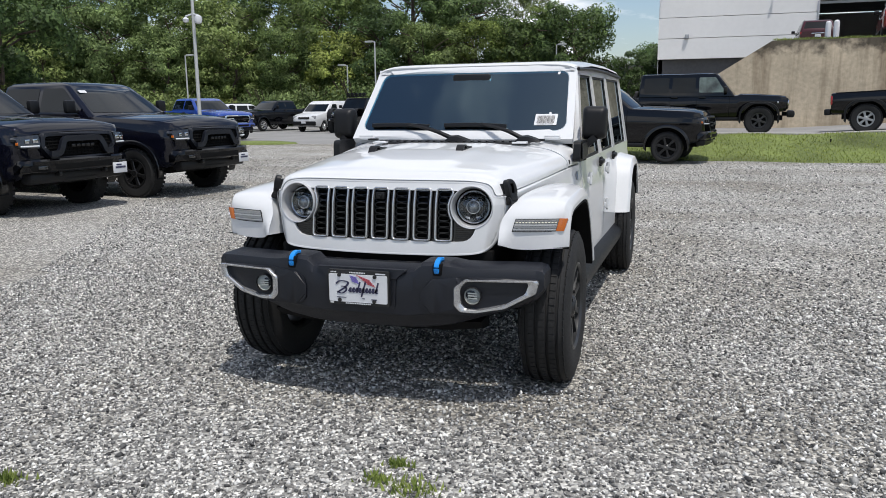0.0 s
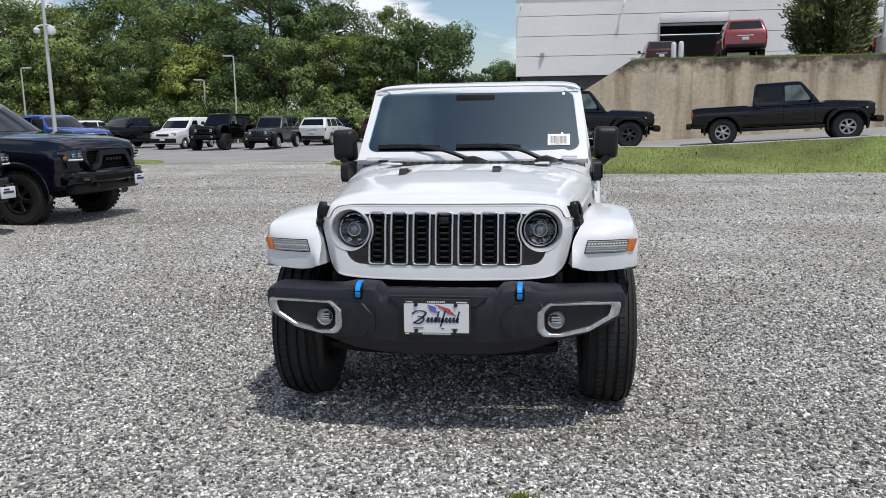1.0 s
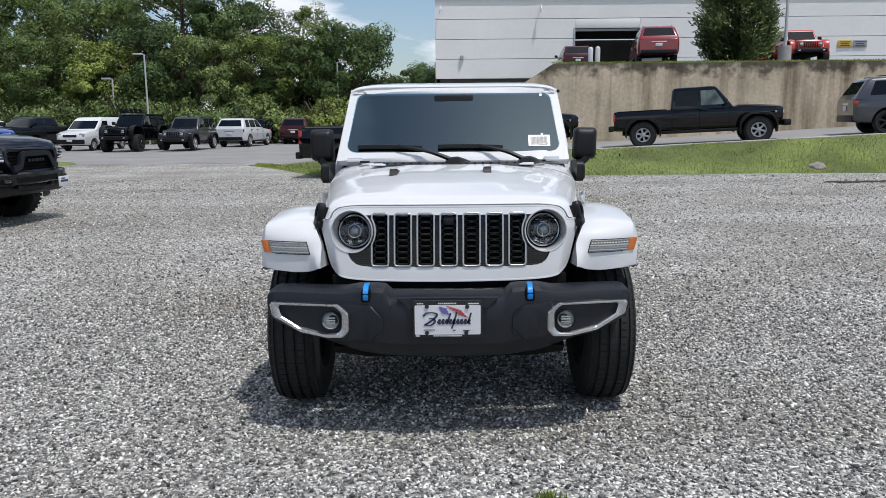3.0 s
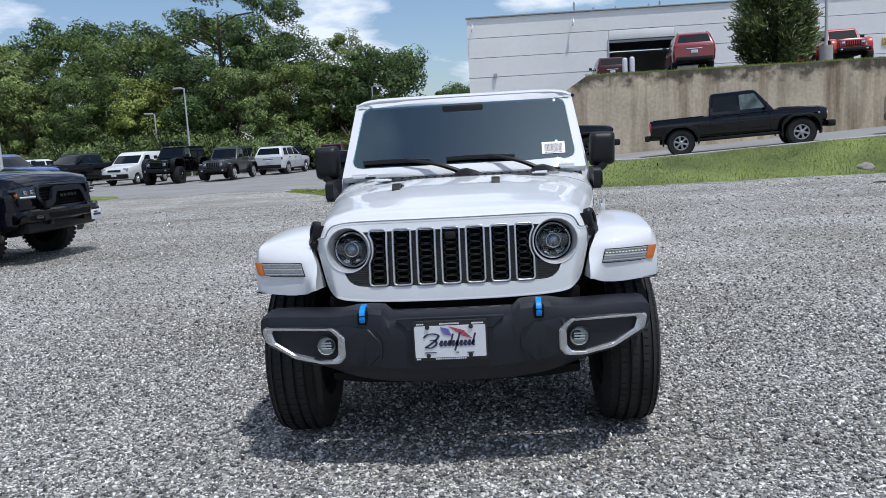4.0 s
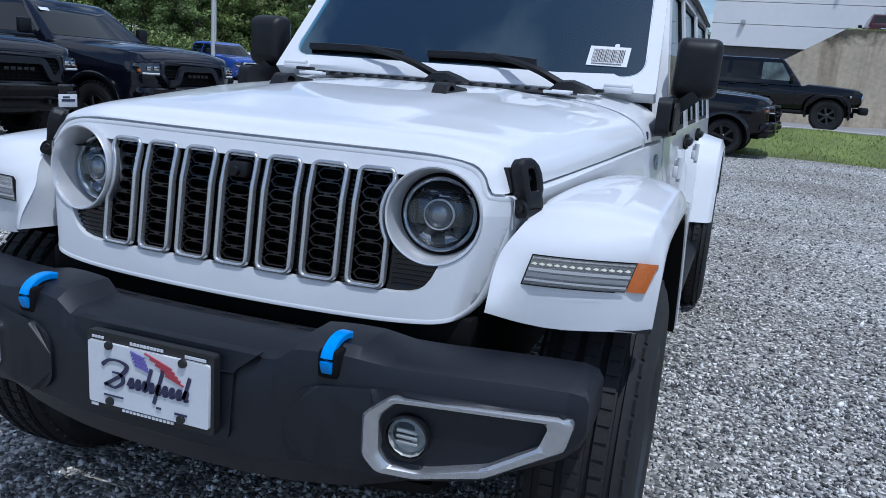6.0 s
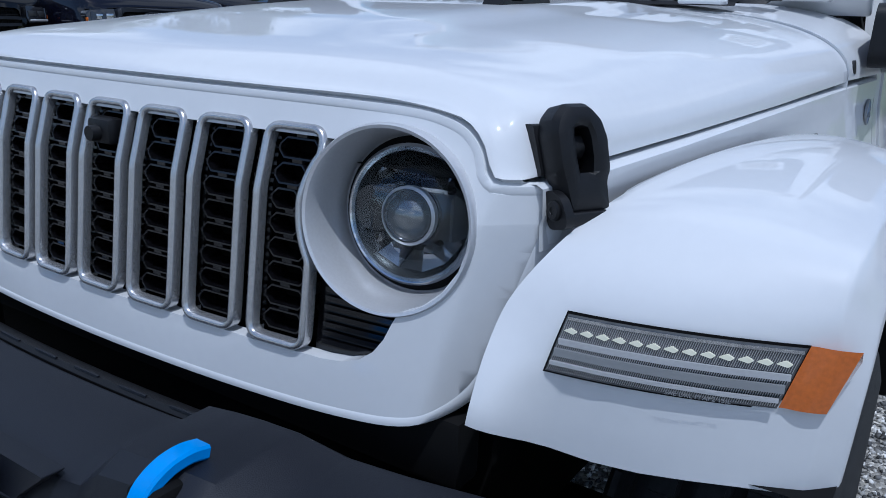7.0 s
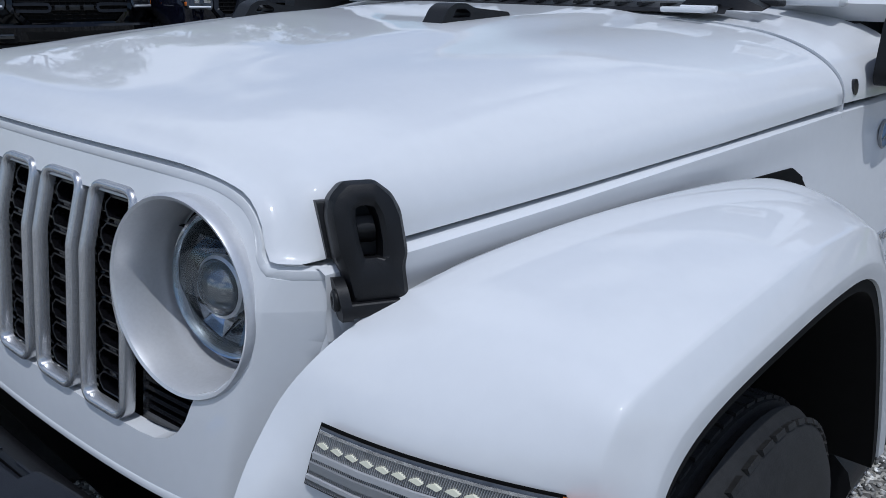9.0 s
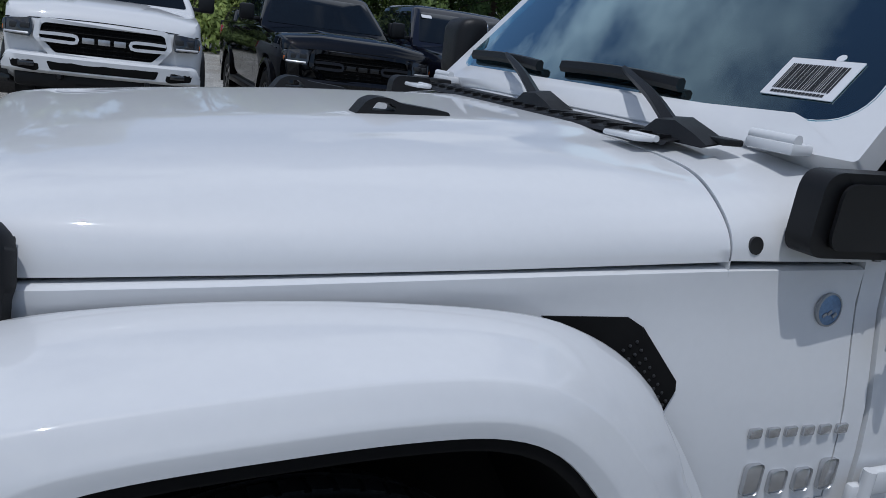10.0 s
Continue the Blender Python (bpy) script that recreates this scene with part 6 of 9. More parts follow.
def bumper():
    # x, top z, top front z, chamfer, face low z, bottom z
    st = [(0.0, 0.704, 0.040, 0.652, 0.47, 0.400), (0.16, 0.704, 0.040, 0.652, 0.47, 0.400), (0.24, 0.704, 0.040, 0.655, 0.47, 0.402), (0.264, 0.706, 0.038, 0.660, 0.473, 0.403), (0.300, 0.737, 0.032, 0.684, 0.477, 0.406),
          (0.335, 0.740, 0.030, 0.688, 0.480, 0.410), (0.375, 0.741, 0.030, 0.690, 0.482, 0.415), (0.425, 0.739, 0.030, 0.688, 0.485, 0.422), (0.490, 0.726, 0.034, 0.684, 0.490, 0.440), (0.56, 0.724, 0.034, 0.682, 0.497, 0.462),
          (0.66, 0.724, 0.034, 0.682, 0.515, 0.49), (0.76, 0.722, 0.033, 0.682, 0.545, 0.52), (0.83, 0.718, 0.030, 0.680, 0.575, 0.555), (0.858, 0.708, 0.020, 0.672, 0.598, 0.59), (0.868, 0.690, 0.008, 0.66, 0.62, 0.61)]
    full = [(-a, *r) for a, *r in reversed(st[1:])] + st
    rows = []
    for x, zt, ch, zc, zl, zb in full:
        y = bump_y(x)
        e = 0.0 if abs(x) < 0.855 else 0.012
        rows.append([(x, y + 0.172, zt - 0.06), (x, y + 0.166, zt - 0.004), (x, y + 0.160, zt), (x, y + ch + 0.012, zt - 0.002), (x, y + ch * 0.5 + e, (zt + zc) / 2 + 0.008), (x, y + 0.003 + e, zc), (x, y + e, (zc + zl) / 2 + 0.02), (x, y + 0.004 + e, zl + 0.01), (x, y + 0.022 + e, zl - 0.008), (x, y + 0.05, zb + 0.01), (x, y + 0.075, zb), (x, y + 0.172, zb + 0.01)])
    bm = bmesh.new()
    # finer stations for a moulded look
    R = [np.array(r) for r in rows]
    xs = [r[0][0] for r in rows]
    fine = []
    for x in sorted(set(np.round(np.linspace(-0.868, 0.868, 93), 4)) | set(np.round(xs, 4))):
        j = max(0, min(len(xs) - 2, int(np.searchsorted(xs, x)) - 1))
        t = (x - xs[j]) / (xs[j + 1] - xs[j])
        q = R[j] * (1 - t) + R[j + 1] * t
        q[:, 0] = x
        q[:, 1] += bump_y(x) - ((1 - t) * bump_y(xs[j]) + t * bump_y(xs[j + 1]))
        fine.append([tuple(p) for p in q])
    loft(bm, fine, close_u=True, caps=True)
    bp = part("front_bumper", bm, M_PLASTIC2, jeep, "dark grey moulded plastic front bumper", angle=27)
    # plate recess ledge
    bm = bmesh.new()
    outl = rounded([(-0.185, 0.660), (-0.175, 0.505), (0.175, 0.505), (0.185, 0.660), (0.235, 0.700), (-0.235, 0.700)], [0.01, 0.02, 0.02, 0.01, 0.006, 0.006], 3)
    slab(bm, outl, [], lambda a, b_, d: (a, bump_y(a) + d + 0.10 * max(0, b_ - 0.655), b_), -0.010, 0.02, cuts=[(1, 0.655)], round_edge=0.004)
    part("plate_mount", bm, M_PLASTIC2, bp)
    for s in (1, -1):
        # raised pod around the fog lamp
        bm = bmesh.new()
        pod = rounded([(0.300, 0.530), (0.345, 0.497), (0.56, 0.494), (0.70, 0.518), (0.842, 0.598), (0.852, 0.668), (0.50, 0.676), (0.345, 0.660), (0.300, 0.622)], 0.030, 5)
        hole = rounded([(0.492, 0.545), (0.52, 0.520), (0.60, 0.522), (0.72, 0.55), (0.80, 0.60), (0.808, 0.650), (0.52, 0.652), (0.490, 0.615)], 0.014, 4)
        cv = [(0, v) for v in (0.36, 0.42, 0.48, 0.54, 0.60, 0.66, 0.72, 0.78, 0.83)]
        mir = lambda pl: [(s * a, b_) for a, b_ in (pl if s > 0 else pl[::-1])]
        cv = [(0, s * v) for _, v in cv]
        slab(bm, mir(pod), [mir(hole)], lambda a, b_, d: (a, bump_y(a) + d, b_), -0.016, 0.01, cv, round_edge=0.010)
        part("bumper_pod", bm, M_PLASTIC2, bp, angle=50)
        bm = bmesh.new()
        o2 = rounded([(0.463, 0.540), (0.492, 0.508), (0.565, 0.505), (0.70, 0.527), (0.838, 0.600), (0.850, 0.652), (0.842, 0.664), (0.515, 0.668), (0.463, 0.628)], 0.012, 6)
        h2 = rounded([(0.500, 0.553), (0.520, 0.530), (0.588, 0.527), (0.70, 0.552), (0.786, 0.602), (0.800, 0.642), (0.793, 0.652), (0.530, 0.655), (0.498, 0.622)], 0.010, 6)
        h2 = [(p[0] * 0.10 + q[0] * 0.90, p[1] * 0.10 + q[1] * 0.90) for p, q in zip(o2, h2)]
        mid1 = [(p[0] * 0.8 + q[0] * 0.2, p[1] * 0.8 + q[1] * 0.2) for p, q in zip(o2, h2)]
        mid2 = [(p[0] * 0.25 + q[0] * 0.75, p[1] * 0.25 + q[1] * 0.75) for p, q in zip(o2, h2)]
        loft(bm, [[(s * a, bump_y(a) + d, b_) for a, b_ in lp] for lp, d in ((o2, 0.0), (o2, -0.018), (mid1, -0.0245), (mid2, -0.0235), (h2, -0.017), (h2, 0.014))], close_u=True)
        bz = part("fog_bezel", bm, M_SATIN, jeep, "silver fog lamp surround", angle=40)
        bm = bmesh.new()
        slab(bm, mir(inset(h2, -0.006)), [], lambda a, b_, d: (a, bump_y(a) + d, b_), 0.012, 0.02, cv)
        part("recess", bm, M_DEEP, bz)
        bm = bmesh.new()
        for i in range(18):
            for j in range(9):
                x, z = 0.606 + 0.0105 * i, 0.552 + 0.0105 * j + (0.005 if i % 2 else 0)
                if z < 0.548 + (x - 0.60) * 0.30 or z > 0.641:
                    continue
                revolve(bm, [(0.0056, 0.0), (0.0056, 0.004), (0.0043, 0.004), (0.0043, 0.0)], (s * x, bump_y(x) + 0.010, z), (0, -1, 0), 6, closed=True)
        part("mesh_insert", bm, M_ALLOY, bz, "black hexagon mesh", angle=20)
        yc = bump_y(0.547) - 0.016
        bm = bmesh.new()
        revolve(bm, [(0.0455, 0.0), (0.0455, -0.016), (0.0425, -0.018), (0.041, -0.008), (0.040, 0.004)], (s * 0.550, yc + 0.012, 0.588), (0, 1, 0), 36, closed=True)
        fg = part("fog_lamp", bm, M_PLASTIC, jeep, "round clear fog lamp")
        bm = bmesh.new()
        revolve(bm, [(0.040, -0.004), (0.034, 0.006), (0.020, 0.012), (0.0, 0.014)], (s * 0.550, yc + 0.006, 0.588), (0, 1, 0), 14, caps=False)
        for k in range(3):
            box(bm, (s * 0.550, yc + 0.004, 0.576 + 0.012 * k), (0.044, 0.008, 0.007), 0.002)
        part("reflector", bm, M_POLE, fg, angle=20)
        bm = bmesh.new()
        revolve(bm, [(0.040, -0.004), (0.034, -0.009), (0.018, -0.013), (0.0, -0.014)], (s * 0.550, yc + 0.006, 0.588), (0, 1, 0), 30, caps=False)
        part("lens", bm, M_CLEAR, fg).visible_shadow = False
        # blue tow hook
        bm = bmesh.new()
        path = spread([(s * 0.381, 0.062, 0.684), (s * 0.381, 0.052, 0.699), (s * 0.381, 0.049, 0.715), (s * 0.381, 0.059, 0.734), (s * 0.381, 0.082, 0.747), (s * 0.381, 0.107, 0.750), (s * 0.381, 0.128, 0.746)], 20)
        sweep(bm, path, 0.01, prof=[(-0.0125, -0.005), (-0.010, -0.008), (0.010, -0.008), (0.0125, -0.005), (0.0125, 0.005), (0.010, 0.008), (-0.010, 0.008), (-0.0125, 0.005)], up=(0, 0.3, 1))
        part("tow_hook", bm, M_BLUEHOOK, jeep, "bright blue tow hook")
        bm = bmesh.new()
        box(bm, (s * 0.381, 0.072, 0.706), (0.046, 0.046, 0.060), 0.010)
        part("hook_recess", bm, M_DEEP, bp)
    # black sill strip behind the bumper with its row of ribs
    bm = bmesh.new()
    loft(bm, [[(x, 0.199 + 0.12 * x * x, 0.660), (x, 0.201 + 0.12 * x * x, 0.700), (x, 0.207 + 0.12 * x * x, 0.706), (x, 0.222 + 0.12 * x * x, 0.705), (x, 0.236 + 0.12 * x * x, 0.694), (x, 0.240 + 0.12 * x * x, 0.660)] for x in np.linspace(-0.40, 0.40, 25)], close_u=True, caps=True)
    pad = part("bumper_pad", bm, M_PLASTIC, bp, "black plastic sill strip behind the bumper")
    for k in range(6):
        x = -0.2425 + 0.097 * k
        bm = bmesh.new()
        sweep(bm, [(x + q, 0.2065 + 0.12 * (x + q) ** 2, 0.7062) for q in (-0.026, 0.0, 0.026)], 0.002, prof=[(-0.0022, -0.001), (0.0022, -0.001), (0.0014, 0.0016), (-0.0014, 0.0016)])
        part("step_rib", bm, M_PLASTIC2, pad)
    bm = bmesh.new()
    loft(bm, [[(x, 0.15 + 0.1 * x * x, 0.430), (x, 0.19 + 0.1 * x * x, 0.372 + 0.1 * max(0, abs(x) - 0.4)), (x, 0.32, 0.35 + 0.15 * max(0, abs(x) - 0.4)), (x, 0.34, 0.44)] for x in np.linspace(-0.56, 0.56, 21)], close_u=True, caps=True)
    part("air_dam", bm, M_DEEP, bp, "black lower valance")


bumper()


def number_plate():
    zc = 0.608
    root = jeep
    bm = bmesh.new()
    slab(bm, rounded([(-0.159, zc - 0.086), (0.159, zc - 0.086), (0.159, zc + 0.086), (-0.159, zc + 0.086)], 0.010, 4), [], lambda a, b_, d: (a, d, b_), 0.000, 0.022, round_edge=0.003)
    pl = part("dealer_plate", bm, M_INKBLACK, root, "dealer plate in a black frame")
    bm = bmesh.new()
    slab(bm, rounded([(-0.151, zc - 0.071), (0.151, zc - 0.071), (0.151, zc + 0.066), (-0.151, zc + 0.066)], 0.006, 3), [], lambda a, b_, d: (a, d, b_), -0.0035, 0.004)
    part("plate_panel", bm, M_SIGNW, pl, "white plate panel")
    def strokes(name, m, items, y=-0.0052, lab=""):
        for x, z, w, h, r in items:
            b2 = bmesh.new()
            box(b2, (x, y, zc + z), (w, 0.002, h), 0, Matrix.Rotation(radians(r), 3, "Y"))
            part(name, b2, m, pl, lab)
    small = [(-0.138 + 0.008 * k, 0.075, 0.0055, 0.0055, 0) for k in range(4)] + [(-0.040 + 0.0085 * k, 0.075, 0.006, 0.006, 0) for k in range(10)]
    small += [(0.118, 0.074, 0.050, 0.006, 0), (-0.138, -0.077, 0.018, 0.006, 0)] + [(-0.062 + 0.0095 * k, -0.077, 0.007, 0.006, 0) for k in range(14)]
    strokes("print_bar", M_SIGNW, small, -0.0015, "small white print on the frame")
    strokes("flag_stripe", M_INKRED, [(0.030 + 0.010 * k, 0.052 - 0.0085 * k, 0.070 - 0.006 * k, 0.0036, 18) for k in range(5)], -0.0050)
    strokes("flag_field", M_INKPURPLE, [(-0.022 + 0.003 * k, 0.055 - 0.0065 * k, 0.036, 0.0046, 14) for k in range(5)], -0.0054)
    strokes("small_print", M_INK, [(-0.085, -0.048, 0.05, 0.003, 0), (0.03, -0.050, 0.012, 0.004, 0), (0.085, -0.052, 0.030, 0.004, 0)], -0.0050)
    # flowing dark script mark, drawn as plain slanted loops and strokes
    b2 = bmesh.new()
    def pen(pts, w):
        rows = []
        ps = [Vector((x + 0.30 * z, 0, z)) for x, z in spread(pts, 6 * len(pts))]
        for k, p in enumerate(ps):
            t = (ps[min(k + 1, len(ps) - 1)] - ps[max(k - 1, 0)]).normalized()
            nb = Vector((-t.z, 0, t.x)) * w * (0.45 + 0.75 * abs(t.z))
            rows.append([Vector((p.x, -0.0062, zc + p.z)) + nb, Vector((p.x, -0.0062, zc + p.z)) - nb])
        loft(b2, [[r[0], r[1], r[1] + Vector((0, 0.0012, 0)), r[0] + Vector((0, 0.0012, 0))] for r in rows], close_u=True, caps=True)
    pen([(-0.118, 0.018), (-0.104, 0.031), (-0.078, 0.033), (-0.056, 0.024), (-0.064, 0.004), (-0.084, -0.014), (-0.100, -0.026)], 0.0046)
    pen([(-0.088, 0.006), (-0.066, 0.004), (-0.056, -0.012), (-0.074, -0.028), (-0.098, -0.022)], 0.0042)
    for k in range(9):
        x = -0.036 + 0.0170 * k
        pen([(x - 0.006, -0.016), (x - 0.002, 0.001), (x + 0.003, -0.004), (x + 0.002, -0.020), (x + 0.010, -0.017)], 0.0032)
    for x, top, low in ((0.004, 0.032, -0.016), (0.032, 0.036, -0.042), (0.098, 0.032, -0.016)):
        pen([(x, top), (x, (top + low) / 2), (x - 0.001, low)], 0.0034)
    part("script_mark", b2, M_INK, pl, "flowing dark blue script mark")
    for x, z in ((-0.095, -0.062), (0.085, -0.062), (-0.095, 0.062), (0.09, 0.060)):
        b2 = bmesh.new()
        revolve(b2, [(0.010, 0.0), (0.009, 0.006), (0.0, 0.008)], (x, -0.003, zc + z), (0, -1, 0), 12)
        part("plate_screw", b2, M_INKBLACK, pl)


number_plate()


# cowl and windscreen ---------------------------------------------------------------
WB, WT = Vector((0, 1.528, 1.262)), Vector((0, 1.955, 1.738))
W_UP = (WT - WB).normalized()
W_OUT = Vector((0, -W_UP.z, W_UP.y)).normalized()
W_H = (WT - WB).length


def ws_put(a, b_, d):
    """Windscreen plane: a across, b up the pane from its foot, d inwards."""
    bow = 0.035 * (a / 0.7) ** 2
    p = WB + W_UP * b_ - W_OUT * (d - 0.0) + Vector((0, bow, 0))
    return (a, p.y, p.z)


def cowl():
    bm = bmesh.new()
    U = [math.sin(math.pi / 2 * (-1 + 2 * i / 60)) for i in range(61)]
    rows = []
    for y in (1.398, 1.42, 1.46, 1.50, 1.54, 1.58, 1.62):
        s = (y - 1.398) / 0.222
        row = []
        for u in U:
            au = abs(u)
            w = 0.764 + 0.026 * s
            yy = y - 0.047 * smoothstep(0.75, 1.0, au) * (1 - s)
            zt = 1.226 + 0.036 * s
            ze = 1.099 + 0.006 * s
            z = ze + (zt - ze) * max(0.0, 1 - au ** 4.6) ** (1 / 2.4)
            row.append((u * w, yy, z))
        rows.append([(row[0][0] + 0.02, row[0][1], row[0][2] - 0.004)] + row + [(row[-1][0] - 0.02, row[-1][1], row[-1][2] - 0.004)])
    rows = [[(x, y + 0.002, z - 0.025) for x, y, z in rows[0]]] + rows
    loft(bm, rows)
    part("cowl_panel", bm, M_WHITE, jeep, angle=60)
    bm = bmesh.new()
    loft(bm, [[(x, y, 1.231 + (y - 1.398) * 0.16 + (0.006 if 0 < i < 3 else 0)) for i, y in enumerate((1.403, 1.41, 1.48, 1.50))] for x in np.linspace(-0.50, 0.52, 30)])
    for k in range(20):
        box(bm, (-0.46 + 0.05 * k, 1.448, 1.2450), (0.012, 0.07, 0.006))
    part("cowl_vent", bm, M_PLASTIC, jeep, "black slatted cowl vent", angle=25)
    for s in (1, -1):
        bm = bmesh.new()
        cyl(bm, (s * 0.762, 1.3925, 1.1225), (1, 0, 0.15), 0.0135, 0.0135, 0.010, 18)
        bo = part("cowl_bolt", bm, M_INKBLACK, jeep, "black antenna plug in the cowl")
        # bonnet hinge and windscreen hinge
        bm = bmesh.new()
        cyl(bm, (s * 0.47, 1.400, 1.240), (1, 0, 0), 0.0060, 0.0060, 0.070, 16)
        box(bm, (s * 0.46, 1.375, 1.238), (0.09, 0.045, 0.010), 0.004)
        part("bonnet_hinge", bm, M_WHITE, jeep, "white bonnet hinge")
        bm = bmesh.new()
        cyl(bm, (s * 0.630, 1.533, 1.272), (1, 0, 0), 0.0095, 0.0095, 0.095, 18)
        box(bm, (s * 0.630, 1.545, 1.258), (0.10, 0.05, 0.02), 0.006)
        part("windscreen_hinge", bm, M_WHITE, jeep, "white windscreen hinge")
        bm = bmesh.new()
        box(bm, (s * 0.560, 1.49, 1.252), (0.060, 0.045, 0.012), 0.004)
        part("hinge_pad", bm, M_PLASTIC, jeep)
    # frame
    bm = bmesh.new()
    outer = rounded([(-0.752, 0.0), (0.752, 0.0), (0.702, W_H), (-0.702, W_H)], [0.01, 0.01, 0.05, 0.05], 5)
    hole = rounded([(-0.700, 0.070), (0.700, 0.070), (0.655, W_H - 0.055), (-0.655, W_H - 0.055)], [0.085, 0.085, 0.06, 0.06], 8)
    cuts = [(0, v) for v in (-0.6, -0.4, -0.2, 0, 0.2, 0.4, 0.6)]
    slab(bm, outer, [hole], ws_put, 0.0, 0.06, cuts, round_edge=0.012)
    fr = part("windscreen_frame", bm, M_WHITE, jeep, angle=50)
    bm = bmesh.new()
    h1 = inset(hole, -0.004)
    h2 = rounded([(-0.655, 0.105), (0.655, 0.105), (0.618, W_H - 0.10), (-0.618, W_H - 0.10)], 0.05, 8)
    slab(bm, h1, [h2], ws_put, 0.017, 0.018, cuts)
    part("glass_border", bm, M_GLOSSBLACK, fr, "black printed glass border")
    bm = bmesh.new()
    slab(bm, h1, [], ws_put, 0.012, 0.0155, cuts)
    g = part("windscreen", bm, M_SHIELD, fr, "tinted windscreen glass")
    g.visible_shadow = False
    # barcode sticker
    bm = bmesh.new()
    slab(bm, [(0.492, 0.112), (0.634, 0.112), (0.634, 0.205), (0.492, 0.205)], [], ws_put, 0.0085, 0.0105)
    revolve(bm, [(0.009, 0.0), (0.009, 0.001), (0.0, 0.001)], ws_put(0.584, 0.212, 0.0095), W_OUT, 12)
    stk = part("window_sticker", bm, M_SIGNW, jeep, "white barcode sticker on the glass")
    bm = bmesh.new()
    rb = random.Random(4)
    x = 0.507
    while x < 0.617:
        w = rb.choice((0.0014, 0.0022, 0.0034))
        slab(bm, [(x, 0.128), (x + w, 0.128), (x + w, 0.190), (x, 0.190)], [], ws_put, 0.0070, 0.0080)
        part("barcode_line", bm, M_INKBLACK, stk)
        bm = bmesh.new()
        x += w + rb.choice((0.0016, 0.0024))
    for k in range(15):
        slab(bm, [(0.510 + 0.007 * k, 0.1175), (0.515 + 0.007 * k, 0.1175), (0.515 + 0.007 * k, 0.123), (0.510 + 0.007 * k, 0.123)], [], ws_put, 0.0070, 0.0080)
    part("barcode_number", bm, M_INKBLACK, stk, "row of small black bars")
    bm = bmesh.new()
    slab(bm, [(0.585, 0.552), (0.600, 0.552), (0.602, 0.575), (0.587, 0.575)], [], ws_put, 0.0085, 0.0105)
    part("small_decal", bm, M_SIGNW, fr)
    # wipers: blade along the foot of the glass, arm up from the cowl
    for x0, b0, xa, xb in ((-0.06, 0.075, -0.62, -0.20), (0.40, 0.072, -0.10, 0.32)):
        foot = Vector((x0 + 0.06, 1.468, 1.262))
        bm = bmesh.new()
        mid = Vector(ws_put(xa + (xb - xa) * 0.62, 0.098, -0.026))
        pts = spread([foot, foot.lerp(mid, 0.35) + Vector((0, -0.006, 0.014)), foot.lerp(mid, 0.75) + Vector((0, -0.004, 0.008)), mid], 14)
        side = (mid - foot).cross(W_OUT).normalized()
        rows = []
        for k, p in enumerate(pts):
            p, q = Vector(p), k / 13
            w_, h_ = 0.015 * (1 - q) + 0.006 * q, 0.009 * (1 - q) + 0.006 * q
            rows.append([p - side * w_ - W_OUT * h_, p + side * w_ - W_OUT * h_, p + side * w_ * 0.6 + W_OUT * h_, p - side * w_ * 0.6 + W_OUT * h_])
        loft(bm, rows, close_u=True, caps=True)
        w = part("wiper", bm, M_PLASTIC, jeep, "black wiper resting at the foot of the glass")
        bm = bmesh.new()
        sweep(bm, [ws_put(xa + (xb - xa) * t, 0.094 + 0.008 * math.sin(t * 3.1) + 0.010 * (1 - t), -0.002) for t in np.linspace(0, 1, 13)], 0.009, prof=[(-0.010, -0.014), (0.006, -0.014), (0.012, -0.004), (0.008, 0.012), (-0.004, 0.014), (-0.010, 0.008)])
        part("wiper_blade", bm, M_PLASTIC, w)
        bm = bmesh.new()
        loft(bm, [[(foot.x + a, 1.435 + b_, 1.238 + 0.012 * (b_ / 0.06) + h) for b_, h in ((0, 0.0), (0.01, hh), (0.05, hh), (0.06, 0.0))] for a, hh in ((-0.05, 0.004), (-0.02, 0.030), (0.03, 0.034), (0.08, 0.018), (0.115, 0.003))], caps=True)
        part("wiper_base", bm, M_PLASTIC, w, angle=25)


cowl()


